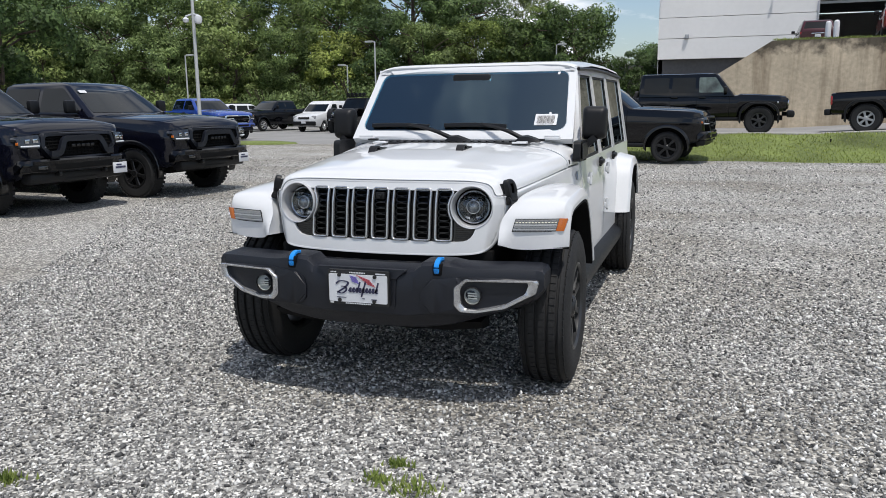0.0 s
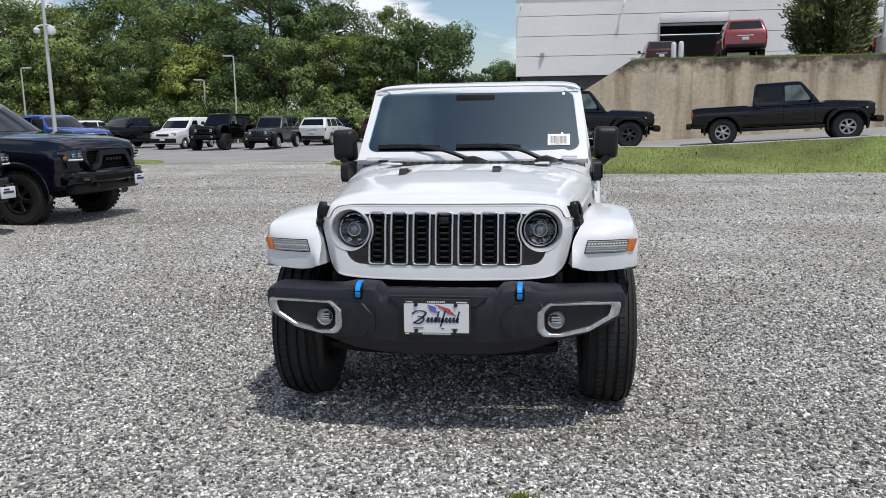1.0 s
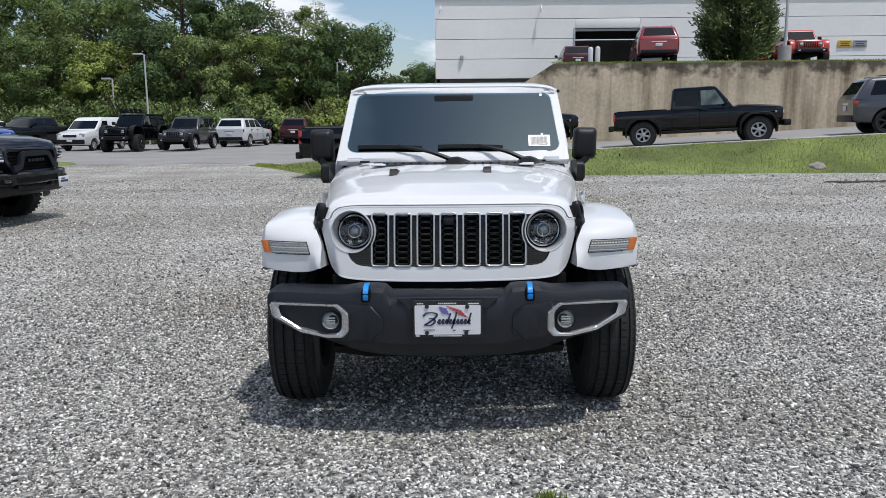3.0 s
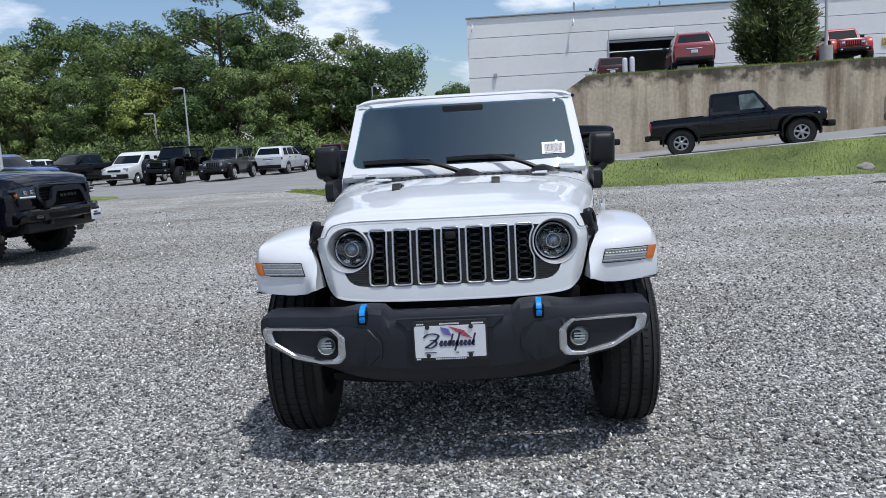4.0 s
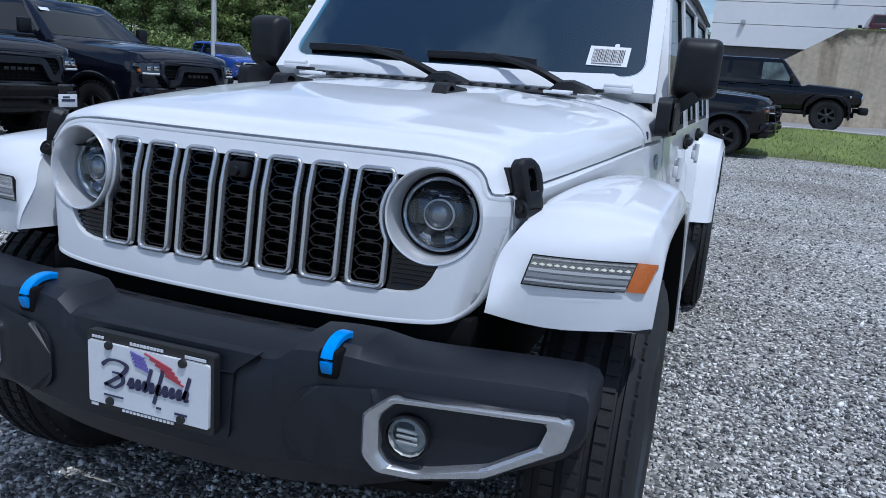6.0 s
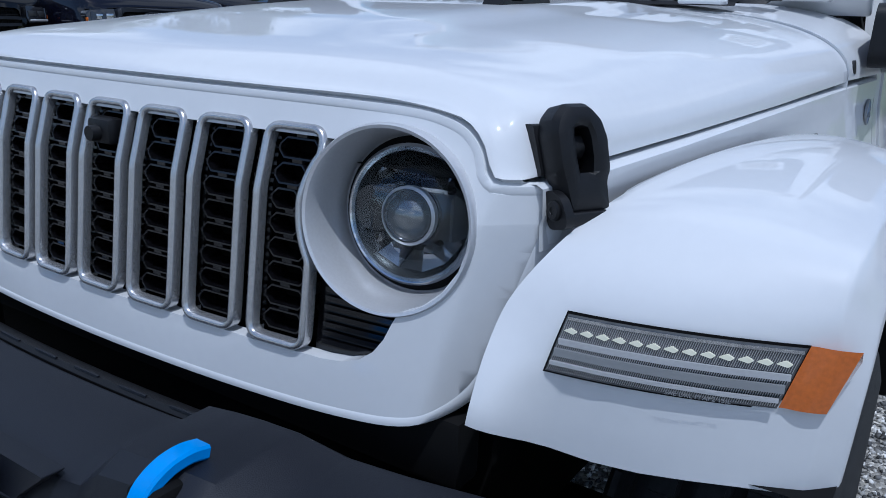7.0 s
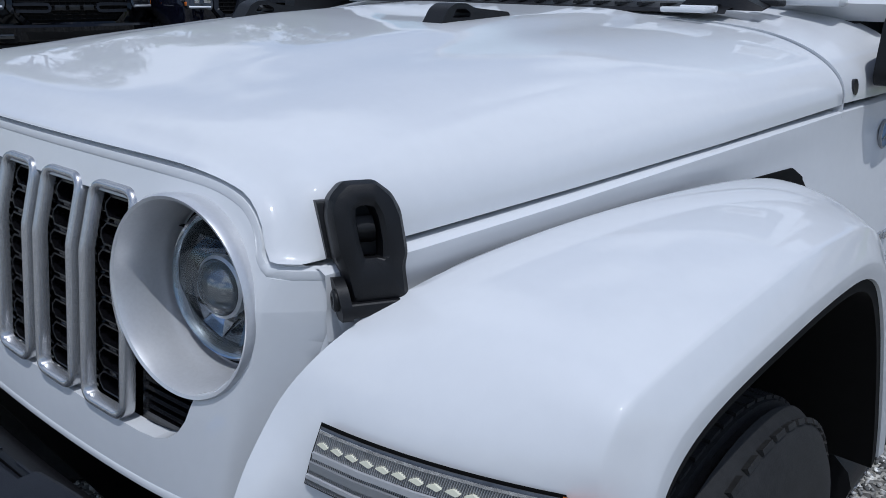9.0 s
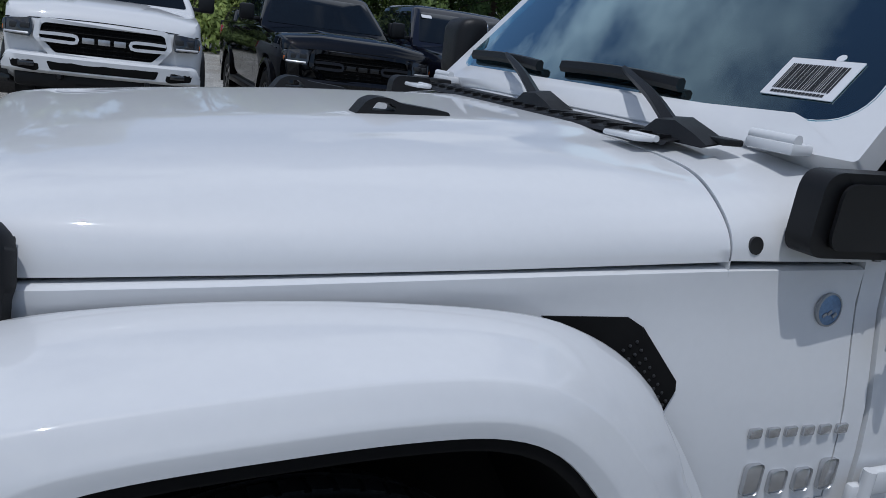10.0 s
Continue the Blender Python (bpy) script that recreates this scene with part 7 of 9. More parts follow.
# cabin ---------------------------------------------------------------
def cabin():
    bm = bmesh.new()
    U = [math.sin(math.pi / 2 * (-1 + 2 * i / 32)) for i in range(33)]
    rows = []
    for y, z, w in ((1.962, 1.736, 0.700), (1.968, 1.744, 0.703), (2.05, 1.756, 0.707), (2.6, 1.79, 0.712), (3.4, 1.80, 0.715), (4.2, 1.79, 0.712), (4.42, 1.775, 0.705), (4.45, 1.74, 0.70)):
        rows.append([(u * w, y, z - 0.045 * (1 - max(0.0, 1 - abs(u) ** 9) ** 0.5)) for u in U])
    rows = [[(x, y + 0.02, z - 0.02) for x, y, z in rows[0]]] + rows + [[(x, y - 0.005, z - 0.07) for x, y, z in rows[-1]]]
    loft(bm, rows)
    rf = part("roof", bm, M_WHITE, jeep, angle=50)
    bm = bmesh.new()
    loft(bm, [[(u * (0.690), y, 1.690) for u in (-1, 0, 1)] for y in (1.95, 4.4)])
    part("headliner", bm, M_SEAT, rf)
    def up(s, y, z):
        t = (z - 1.11) / (1.72 - 1.11)
        return s * (0.800 + (0.705 - 0.800) * t)
    for s in (1, -1):
        def frame_piece(name, quad, m, d=0.02, parent=jeep, lab=""):
            b2 = bmesh.new()
            pl = quad if s > 0 else quad[::-1]
            slab(b2, pl, [], lambda a, b_, q: (up(s, a, b_) - s * q, a, b_), 0.0, d)
            return part(name, b2, m, parent, lab)
        gutter = bmesh.new()
        sweep(gutter, [(up(s, y, 1.70) + s * 0.008, y, z) for y, z in ((1.96, 1.700), (2.6, 1.722), (3.4, 1.728), (4.40, 1.712))], 0.012)
        part("roof_gutter", gutter, M_PLASTIC, jeep)
        wh = [("a_pillar", [(1.625, 1.108), (1.70, 1.108), (2.05, 1.70), (1.965, 1.70)]),
              ("b_pillar", [(2.50, 1.11), (2.62, 1.11), (2.60, 1.71), (2.52, 1.71)]),
              ("c_pillar", [(3.30, 1.115), (3.44, 1.115), (3.42, 1.72), (3.32, 1.72)]),
              ("d_pillar", [(4.30, 1.115), (4.46, 1.115), (4.42, 1.71), (4.30, 1.71)]),
              ("roof_rail", [(1.95, 1.665), (4.42, 1.685), (4.42, 1.735), (1.97, 1.72)])]
        for nm, q in wh:
            frame_piece(nm, q, M_WHITE, 0.05)
        for nm, q in (("front_side_window", [(1.70, 1.11), (2.50, 1.112), (2.52, 1.67), (2.04, 1.665)]), ("rear_side_window", [(2.62, 1.112), (3.30, 1.115), (3.32, 1.68), (2.60, 1.67)]), ("quarter_window", [(3.44, 1.115), (4.30, 1.116), (4.30, 1.69), (3.42, 1.68)])):
            b2 = bmesh.new()
            pl = q if s > 0 else q[::-1]
            slab(b2, pl, [], lambda a, b_, d: (up(s, a, b_) - s * d, a, b_), 0.018, 0.023)
            g = part(nm, b2, M_GLASS, jeep, "dark tinted side window")
            g.visible_shadow = False
            b2 = bmesh.new()
            slab(b2, pl, [(inset(q, 0.022))[::1] if s > 0 else (inset(q, 0.022))[::-1]], lambda a, b_, d: (up(s, a, b_) - s * d, a, b_), 0.010, 0.016)
            part("window_seal", b2, M_PLASTIC, g)
        # mirror on its arm
        bm = bmesh.new()
        br = rounded([(1.425, 1.122), (1.64, 1.118), (1.70, 1.160), (1.70, 1.235), (1.66, 1.248), (1.432, 1.246)], 0.034, 6)
        slab(bm, [(a, b_) for a, b_ in (br if s > 0 else br[::-1])], [], lambda a, b_, d: (s * (0.800 + d), a, b_), 0.036, -0.02, [(0, 1.6), (0, 1.7)], round_edge=-0.012)
        inn = [(1.565 + (a - 1.565) * 0.80, 1.184 + (b_ - 1.184) * 0.78) for a, b_ in br]
        slab(bm, inn if s > 0 else inn[::-1], [], lambda a, b_, d: (s * (0.800 + d), a, b_), 0.0395, 0.03, round_edge=-0.004)
        ma = part("mirror_mount", bm, M_PLASTIC, jeep, "black mirror mount on the door front")
        bm = bmesh.new()
        sweep(bm, [(s * 0.82, 1.70, 1.215), (s * 0.845, 1.70, 1.235), (s * 0.872, 1.705, 1.262)], 0.03, prof=[(-0.045, -0.022), (0.045, -0.022), (0.045, 0.022), (-0.045, 0.022)])
        part("mirror_arm", bm, M_PLASTIC, ma)
        bm = bmesh.new()
        rows = []
        for y, k in ((1.652, 0.58), (1.658, 0.76), (1.674, 0.92), (1.700, 1.0), (1.738, 1.0), (1.748, 0.97)):
            pl = rounded([(-0.078, -0.106), (0.076, -0.100), (0.080, 0.104), (-0.072, 0.107)], 0.034, 6)
            rows.append([(s * (0.866 + a * k), y, 1.350 + b_ * k) for a, b_ in pl])
        loft(bm, rows, close_u=True, caps=True)
        mh = part("mirror_housing", bm, M_PLASTIC, jeep, "black door mirror housing")
        bm = bmesh.new()
        slab(bm, rounded([(s * 0.866 - 0.070, 1.255), (s * 0.866 + 0.070, 1.255), (s * 0.866 + 0.070, 1.445), (s * 0.866 - 0.070, 1.445)], 0.03, 5), [], lambda a, b_, d: (a, 1.750 + d, b_), 0.0, 0.003)
        part("mirror_glass", bm, M_CHROME, mh)
    # tailgate and rear
    bm = bmesh.new()
    box(bm, (0, 4.47, 0.82), (1.56, 0.05, 0.62), 0.01)
    part("tailgate", bm, M_WHITE, jeep)
    bm = bmesh.new()
    box(bm, (0, 4.43, 1.41), (1.36, 0.02, 0.56), 0.005)
    part("rear_window", bm, M_GLASS, jeep)
    bm = bmesh.new()
    box(bm, (0, 4.55, 0.60), (1.6, 0.18, 0.18), 0.03)
    part("rear_bumper", bm, M_PLASTIC, jeep)
    # interior
    bm = bmesh.new()
    box(bm, (0, 1.86, 1.10), (1.40, 0.34, 0.30), 0.05)
    box(bm, (-0.0, 1.70, 1.20), (1.40, 0.22, 0.06), 0.03)
    box(bm, (0.36, 1.80, 1.265), (0.38, 0.20, 0.08), 0.03)
    box(bm, (0.0, 1.93, 1.27), (0.30, 0.05, 0.16), 0.02)
    part("dashboard", bm, M_SEAT, jeep, "black dashboard")
    bm = bmesh.new()
    sweep(bm, [(0.36 + 0.185 * math.cos(a), 2.06 - 0.075 * math.sin(a), 1.20 + 0.17 * math.sin(a)) for a in np.linspace(0, 2 * math.pi, 29)[:-1]], 0.016, closed=True)
    box(bm, (0.36, 2.06, 1.20), (0.30, 0.04, 0.07), 0.015)
    part("steering_wheel", bm, M_SEAT, jeep)
    bm = bmesh.new()
    box(bm, (0, 2.9, 0.85), (1.44, 2.9, 0.10))
    part("cabin_floor", bm, M_SEAT, jeep)
    for x, y in ((0.36, 2.50), (-0.36, 2.50), (0.36, 3.45), (-0.36, 3.45)):
        bm = bmesh.new()
        box(bm, (x, y - 0.05, 0.98), (0.50, 0.52, 0.18), 0.06)
        box(bm, (x, y + 0.22, 1.28), (0.48, 0.14, 0.62), 0.06, Matrix.Rotation(-0.2, 3, "X"))
        box(bm, (x, y + 0.29, 1.63), (0.27, 0.10, 0.16), 0.04)
        part("seat", bm, M_SEAT, jeep, "black cloth car seat")
    bm = bmesh.new()
    box(bm, (0.0, 1.97, 1.60), (0.22, 0.03, 0.07), 0.014)
    box(bm, (0.0, 1.905, 1.618), (0.27, 0.05, 0.125), 0.018)
    part("rear_view_mirror", bm, M_PLASTIC, jeep)
    bm = bmesh.new()
    for s in (1, -1):
        sweep(bm, [(s * 0.64, 1.72, 1.22), (s * 0.63, 1.86, 1.42), (s * 0.61, 2.05, 1.66)], 0.03)
    part("inner_pillar", bm, M_SEAT, jeep)


cabin()


# side badges and the wing vent ---------------------------------------------------------------
def badges(s):
    bm = bmesh.new()
    pl = [(1.065, 1.011), (1.199, 1.011), (1.224, 0.997), (1.285, 0.919), (1.285, 0.905), (1.258, 0.856), (1.205, 0.9), (1.147, 0.957)]
    cut = [(0, 1.12), (0, 1.17), (0, 1.22), (0, 1.27)]
    put = lambda a, b_, d: (s * (side_x(a, b_) + d), a, b_)
    slab(bm, pl if s > 0 else pl[::-1], [], put, 0.008, -0.004, cut, round_edge=-0.005)
    v = part("wing_vent", bm, M_DEEP, jeep, "black wing vent with a honeycomb pattern")
    bm = bmesh.new()
    for i in range(8):
        for j in range(5):
            t = i / 7
            y = 1.190 + 0.066 * t + (j - 2) * 0.0105 * (1 - 0.55 * t)
            z = 0.966 - 0.086 * t + (j - 2) * 0.0062
            revolve(bm, [(0.0026, -0.002), (0.0026, 0.0004), (0.0018, 0.0012), (0.0, 0.0015)], put(y, z, 0.0085), (s, 0, 0), 6)
    part("vent_studs", bm, M_ALLOY, v)
    bm = bmesh.new()
    revolve(bm, [(0.0265, 0.0), (0.0265, 0.003), (0.024, 0.0045), (0.0, 0.0045)], put(1.556, 1.026, 0.0), (s, 0, 0.05), 36)
    bd = part("round_badge", bm, M_BADGE, jeep, "round blue-grey metal badge")
    bm = bmesh.new()
    revolve(bm, [(0.0275, 0.0), (0.0275, 0.005), (0.0245, 0.0055), (0.0245, 0.0)], put(1.556, 1.026, 0.0), (s, 0, 0.05), 36, closed=True)
    for k, (dy, dz) in enumerate(((-0.010, -0.004), (0.0, 0.0), (0.010, -0.004))):
        box(bm, put(1.556 + dy, 1.022 + dz, 0.005), (0.002, 0.009, 0.005), 0, Matrix.Rotation(0.6, 3, "X"))
    part("badge_rim", bm, M_STEEL, bd)
    # lettering of the maker and model drawn as plain raised bars
    for nm, y0, y1, z, h, n, m in (("model_badge_bar", 1.422, 1.630, 0.833, 0.017, 6, M_SATIN), ("maker_badge_bar", 1.428, 1.632, 0.752, 0.055, 4, M_SATIN), ("small_badge_bar", 1.405, 1.618, 0.700, 0.015, 8, M_STEEL)):
        w = (y1 - y0) / n
        for k in range(n):
            bm = bmesh.new()
            yc = y0 + w * (k + 0.5)
            hh = h * (0.75 if nm == "maker_badge_bar" and k in (1, 2) else 1.0)
            x, y, zz = put(yc, z - (h - hh) / 2, 0.003)
            box(bm, (x, y, zz), (0.008, w * 0.72, hh), 0.003 if h < 0.03 else 0.008)
            part(nm, bm, m, jeep, "raised silver badge bar", angle=30)


badges(1)
badges(-1)
TWEAK[0] = None


# ---- parked vehicles ----
def carve(me, holes):
    """Cut wheel arches: holes are (y, z, radius) cylinders across the body."""
    bm = bmesh.new()
    for y, z, r in holes:
        cyl(bm, (0, y, z), (1, 0, 0), r, r, 3.0, 32)
    cut = bpy.data.meshes.new("arch_cutter")
    bm.to_mesh(cut); bm.free()
    a, b_ = new("uncut_body", me), new("arch_cutter", cut)
    mod = a.modifiers.new("arches", "BOOLEAN")
    mod.object, mod.operation, mod.solver = b_, "DIFFERENCE", "EXACT"
    done = bpy.data.meshes.new_from_object(a.evaluated_get(bpy.context.evaluated_depsgraph_get()))
    done.shade_smooth()
    done.set_sharp_from_angle(angle=radians(35))
    bpy.data.objects.remove(a); bpy.data.objects.remove(b_)
    bpy.data.meshes.remove(cut)
    return done


def ring(y, hw, z0, z1, crown=0.02, edge=0.05):
    h = z1 - z0
    half = [(0.0, z0), (hw * 0.90, z0), (hw * 0.955, z0 + 0.05 * h), (hw * 0.982, z0 + 0.20 * h), (hw * 0.986, z0 + 0.42 * h), (hw, z0 + 0.62 * h), (hw * 0.998, z0 + 0.67 * h), (hw * 0.978, z0 + 0.76 * h), (hw * 0.966, z1 - edge), (hw * 0.94, z1 - edge * 0.25), (hw * 0.88, z1), (hw * 0.5, z1 + crown), (0.0, z1 + crown)]
    pts = half + [(-x, z) for x, z in reversed(half[1:-1])]
    return [(x, y, z) for x, z in pts]


def car_wheel_meshes(r, w, rimr, rim_mat, knobby):
    hw = w / 2
    bm = bmesh.new()
    revolve(bm, [(rimr, -hw + 0.02), (rimr + 0.06, -hw), (r - 0.05, -hw), (r - 0.012, -hw + 0.03), (r, -hw + 0.05), (r, hw - 0.05), (r - 0.012, hw - 0.03), (r - 0.05, hw), (rimr + 0.06, hw), (rimr, hw - 0.02)], (0, 0, 0), (1, 0, 0), 36, closed=True)
    tyre = finish("tyre", bm, M_RUBBER, 30)
    tread = None
    if knobby:
        bm = bmesh.new()
        for k in range(34):
            rot = Matrix.Rotation(2 * math.pi * k / 34, 3, "X")
            for s in (1, -1):
                box(bm, rot @ Vector((s * (hw - 0.036), 0, r - 0.017)), (0.066, 0.044, 0.022), 0, rot @ Matrix.Rotation(-s * 0.5, 3, "Y"))
            box(bm, rot @ Vector((0.03 * (-1) ** k, 0, r - 0.002)), (0.11, 0.040, 0.012), 0, rot)
        tread = finish("tread", bm, M_RUBBER, 30)
    bm = bmesh.new()
    revolve(bm, [(rimr + 0.004, hw - 0.02), (rimr, hw - 0.005), (rimr - 0.02, hw - 0.008), (rimr - 0.035, hw - 0.05), (rimr - 0.03, -hw + 0.03)], (0, 0, 0), (1, 0, 0), 32, caps=False)
    for k in range(6):
        a = 2 * math.pi * k / 6
        rot = Matrix.Rotation(a, 3, "X")
        rows = []
        for q, ww in ((0.03, 0.034), (rimr * 0.55, 0.030), (rimr - 0.01, 0.048)):
            rows.append([rot @ Vector((hw - 0.03, -ww, q)), rot @ Vector((hw - 0.012, -ww * 0.7, q)), rot @ Vector((hw - 0.012, ww * 0.7, q)), rot @ Vector((hw - 0.03, ww, q))])
        loft(bm, rows, close_u=True, caps=True)
    revolve(bm, [(0.0, hw), (0.05, hw - 0.003), (0.07, hw - 0.02), (0.07, hw - 0.05), (0.0, hw - 0.05)], (0, 0, 0), (1, 0, 0), 20)
    rim = finish("rim", bm, rim_mat, 30)
    bm = bmesh.new()
    revolve(bm, [(0.0, hw - 0.075), (rimr - 0.03, hw - 0.075), (rimr - 0.03, hw - 0.08), (0.0, hw - 0.08)], (0, 0, 0), (1, 0, 0), 24)
    disc = finish("brake_disc", bm, M_DEEP, 30)
    return tyre, rim, disc, tread


W_KNOB = car_wheel_meshes(0.42, 0.29, 0.235, M_ALLOYB, True)
W_JEEP = car_wheel_meshes(0.42, 0.28, 0.225, M_ALLOY, True)
W_GLAD = car_wheel_meshes(0.42, 0.28, 0.225, M_STEEL, True)
W_ROAD = car_wheel_meshes(0.385, 0.26, 0.255, M_ALLOYB, False)
W_ROADL = car_wheel_meshes(0.37, 0.25, 0.25, M_ALLOYL, False)
W_VAN = car_wheel_meshes(0.33, 0.21, 0.20, M_ALLOYL, False)
W_BIG = car_wheel_meshes(0.47, 0.33, 0.225, M_ALLOYB, True)


def vehicle(name, label, at, paint, K, group="", trim=M_PLASTIC, wheels=W_KNOB, lamp=M_DRL, lift=0.0, sideglass=M_GLASS, extra=()):
    root = thing(name, label, "car" if "pickup" not in name else "pickup truck", at, group)
    R = wheels[0].vertices and K["r"]
    up = Matrix.Translation((0, 0, lift))
    TWEAK[0] = (lambda c: up @ c) if lift else None
    # lower body
    bm = bmesh.new()
    loft(bm, [ring(*st) for st in K["body"]], close_u=True, caps=True)
    me = finish("body", bm, paint, 35, TWEAK[0])
    me = carve(me, [(y, K["r"] + lift, K["arch"]) for y in K["axles"]])
    body = new("body", me); body.parent = root
    for st in K.get("more", ()):
        bm = bmesh.new()
        loft(bm, [ring(*q) for q in st], close_u=True, caps=True)
        part("body_section", bm, paint, root)
    # dark floor and arch liners
    bm = bmesh.new()
    y0, y1 = K["axles"][0] - 0.5, K["axles"][-1] + 0.5
    box(bm, (0, (y0 + y1) / 2, 0.66), (2 * K["hw"] - 0.62, y1 - y0, 0.52))
    box(bm, (0, (y0 + y1) / 2, 0.48), (0.9, y1 - y0 + 0.3, 0.14))
    for y in K["axles"]:
        cyl(bm, (0, y, K["r"]), (1, 0, 0), 0.06, 0.06, 2 * K["hw"] - 0.4, 10)
    part("chassis", bm, M_DEEP, root)
    # cab
    bm = bmesh.new()
    rows = []
    for z, yf, yr, hw, rad in K["cab"]:
        bow = K.get("bow", 0.11)
        pl = rounded([(-hw, yf + bow)] + [(hw * q / 4, yf + bow * (q / 4) ** 2) for q in range(-3, 4)] + [(hw, yf + bow), (hw, yr), (-hw, yr)], [rad] + [0.0] * 7 + [rad] * 3, 5)
        rows.append([(x, y, z) for x, y in pl])
    loft(bm, rows, close_u=True, caps=True)
    cab = part("cab", bm, paint, root, angle=40)
    zs = [c[0] for c in K["cab"]]
    yfs, yrs, hws = ([c[i] for c in K["cab"]] for i in (1, 2, 3))
    fy = lambda z: float(np.interp(z, zs, yfs))
    ry = lambda z: float(np.interp(z, zs, yrs))
    hx = lambda z: float(np.interp(z, zs, hws))
    zb, zt = K["glass"]
    def pane(nm, poly, put, m=None, lab="dark tinted car window"):
        b2 = bmesh.new()
        slab(b2, rounded(poly, 0.04, 3), [], put, 0.006, -0.004, [(1, zb + (zt - zb) * q) for q in (0.25, 0.5, 0.75)] + ([(0, 0.12 * q) for q in range(-6, 7)] if nm == "windscreen" else []))
        return part(nm, b2, m or M_CARGLASS, root, lab)
    pane("windscreen", [(-(hx(zb) - 0.09), zb), (hx(zb) - 0.09, zb), (hx(zt) - 0.08, zt), (-(hx(zt) - 0.08), zt)], lambda a, b_, d: (a, fy(b_) - d + K.get("bow", 0.11) * (a / hx(b_)) ** 2, b_))
    pane("rear_window", [(-(hx(zb) - 0.16), zb + 0.08), (hx(zb) - 0.16, zb + 0.08), (hx(zt) - 0.14, zt), (-(hx(zt) - 0.14), zt)], lambda a, b_, d: (a, ry(b_) + d, b_))
    for s in (1, -1):
        for (a0, a1, t0, t1) in K["windows"]:
            q = [(a0, zb + 0.02), (a1, zb + 0.02), (t1, zt), (t0, zt)]
            pane("side_window", q if s > 0 else q[::-1], lambda a, b_, d: (s * (hx(b_) + d), a, b_), K.get("frontmat") if a0 == K["windows"][0][0] else None)
        # mirror, handles, seams
        zm, ym = zb + 0.10, K["mirror"]
        bm = bmesh.new()
        box(bm, (s * (hx(zb) + 0.16), ym, zm), (0.20, 0.10, K.get("mirror_h", 0.22)), 0.035)
        box(bm, (s * (hx(zb) + 0.04), ym, zm - 0.08), (0.14, 0.06, 0.05), 0.01)
        part("door_mirror", bm, trim, root)
        for y in K["handles"]:
            bm = bmesh.new()
            box(bm, (s * (K["hw"] - 0.008), y, zb - 0.13), (0.04, 0.20, 0.035), 0.010)
            part("door_handle", bm, trim, root)
        for y in K["seams"]:
            bm = bmesh.new()
            loft(bm, [[(s * (K["hw"] * f + 0.0015), y - 0.004, z), (s * (K["hw"] * f + 0.0015), y + 0.004, z)] for z, f in ((zb - 0.75, 0.992), (zb - 0.5, 1.0), (zb - 0.28, 0.997), (zb - 0.10, 0.978))])
            part("door_seam", bm, M_DEEP, root)
        for y in K["axles"]:
            m = pose(s * (K["hw"] - 0.15 + K.get("track", 0)), y, R - 0.01, 17 * y, 0, 0 if s > 0 else 180)
            place_wheel(wheels, root, m, "", ("tyre", "rim", "brake_disc", "tread"))
        if K.get("flare"):
            w = K["flare"]
            for y in K["axles"]:
                bm = bmesh.new()
                rows = []
                for k in range(21):
                    a = math.pi * (-0.05 + 1.10 * k / 20)
                    rr = K["arch"] + 0.005
                    sq = 1 + (0.13 if w > 0.1 else 0.0) * abs(math.sin(2 * a))
                    cy, cz = y + math.cos(a) * rr * sq, R + lift + min(math.sin(a) * rr * sq, rr) * 0.98
                    rows.append([(s * (K["hw"] - 0.12), cy, cz + 0.02), (s * (K["hw"] + w * 0.5), cy + math.cos(a) * 0.05, cz + 0.05), (s * (K["hw"] + w), cy + math.cos(a) * 0.045, cz + 0.03), (s * (K["hw"] + w), cy, cz - 0.02), (s * (K["hw"] - 0.12), cy, cz - 0.02)])
                loft(bm, rows, close_u=True, caps=True)
                part("wheel_flare", bm, K.get("flaremat", trim), root)
        bm = bmesh.new()
        a0, a1 = K["axles"][0] + K["arch"] + 0.04, K["axles"][-1] - K["arch"] - 0.04
        box(bm, (s * (K["hw"] - 0.05), (a0 + a1) / 2, K["sill"]), (0.16, a1 - a0, 0.09), 0.02)
        part("side_step", bm, trim, root)
    # front and rear fittings: (name, x, y, z, sx, sy, sz, bevel, material, both sides?, label)
    for nm, x, y, z, sx, sy, sz, bv, m, both, lab in K["fit"]:
        for s in ((1, -1) if both else (1,)):
            bm = bmesh.new()
            box(bm, (s * x, y, z), (sx, sy, sz), bv)
            part(nm, bm, {"paint": paint, "trim": trim, "lamp": lamp}.get(m, m) if isinstance(m, str) else m, root, lab)
    for fn in extra:
        fn(root)
    TWEAK[0] = None
    return root


# opaque pane; its patchy pale colour stands for the bright view through it
M_VIEWGLASS = mat("painted_view_glass", (0.085, 0.115, 0.105), 0.05, spec=0.6, coat=0.3, var=0.75, scale=3.5)
M_CARGLASS = mat("parked_car_glass", (0.0035, 0.006, 0.009), 0.02, spec=0.30, var=0.3, scale=1.5)

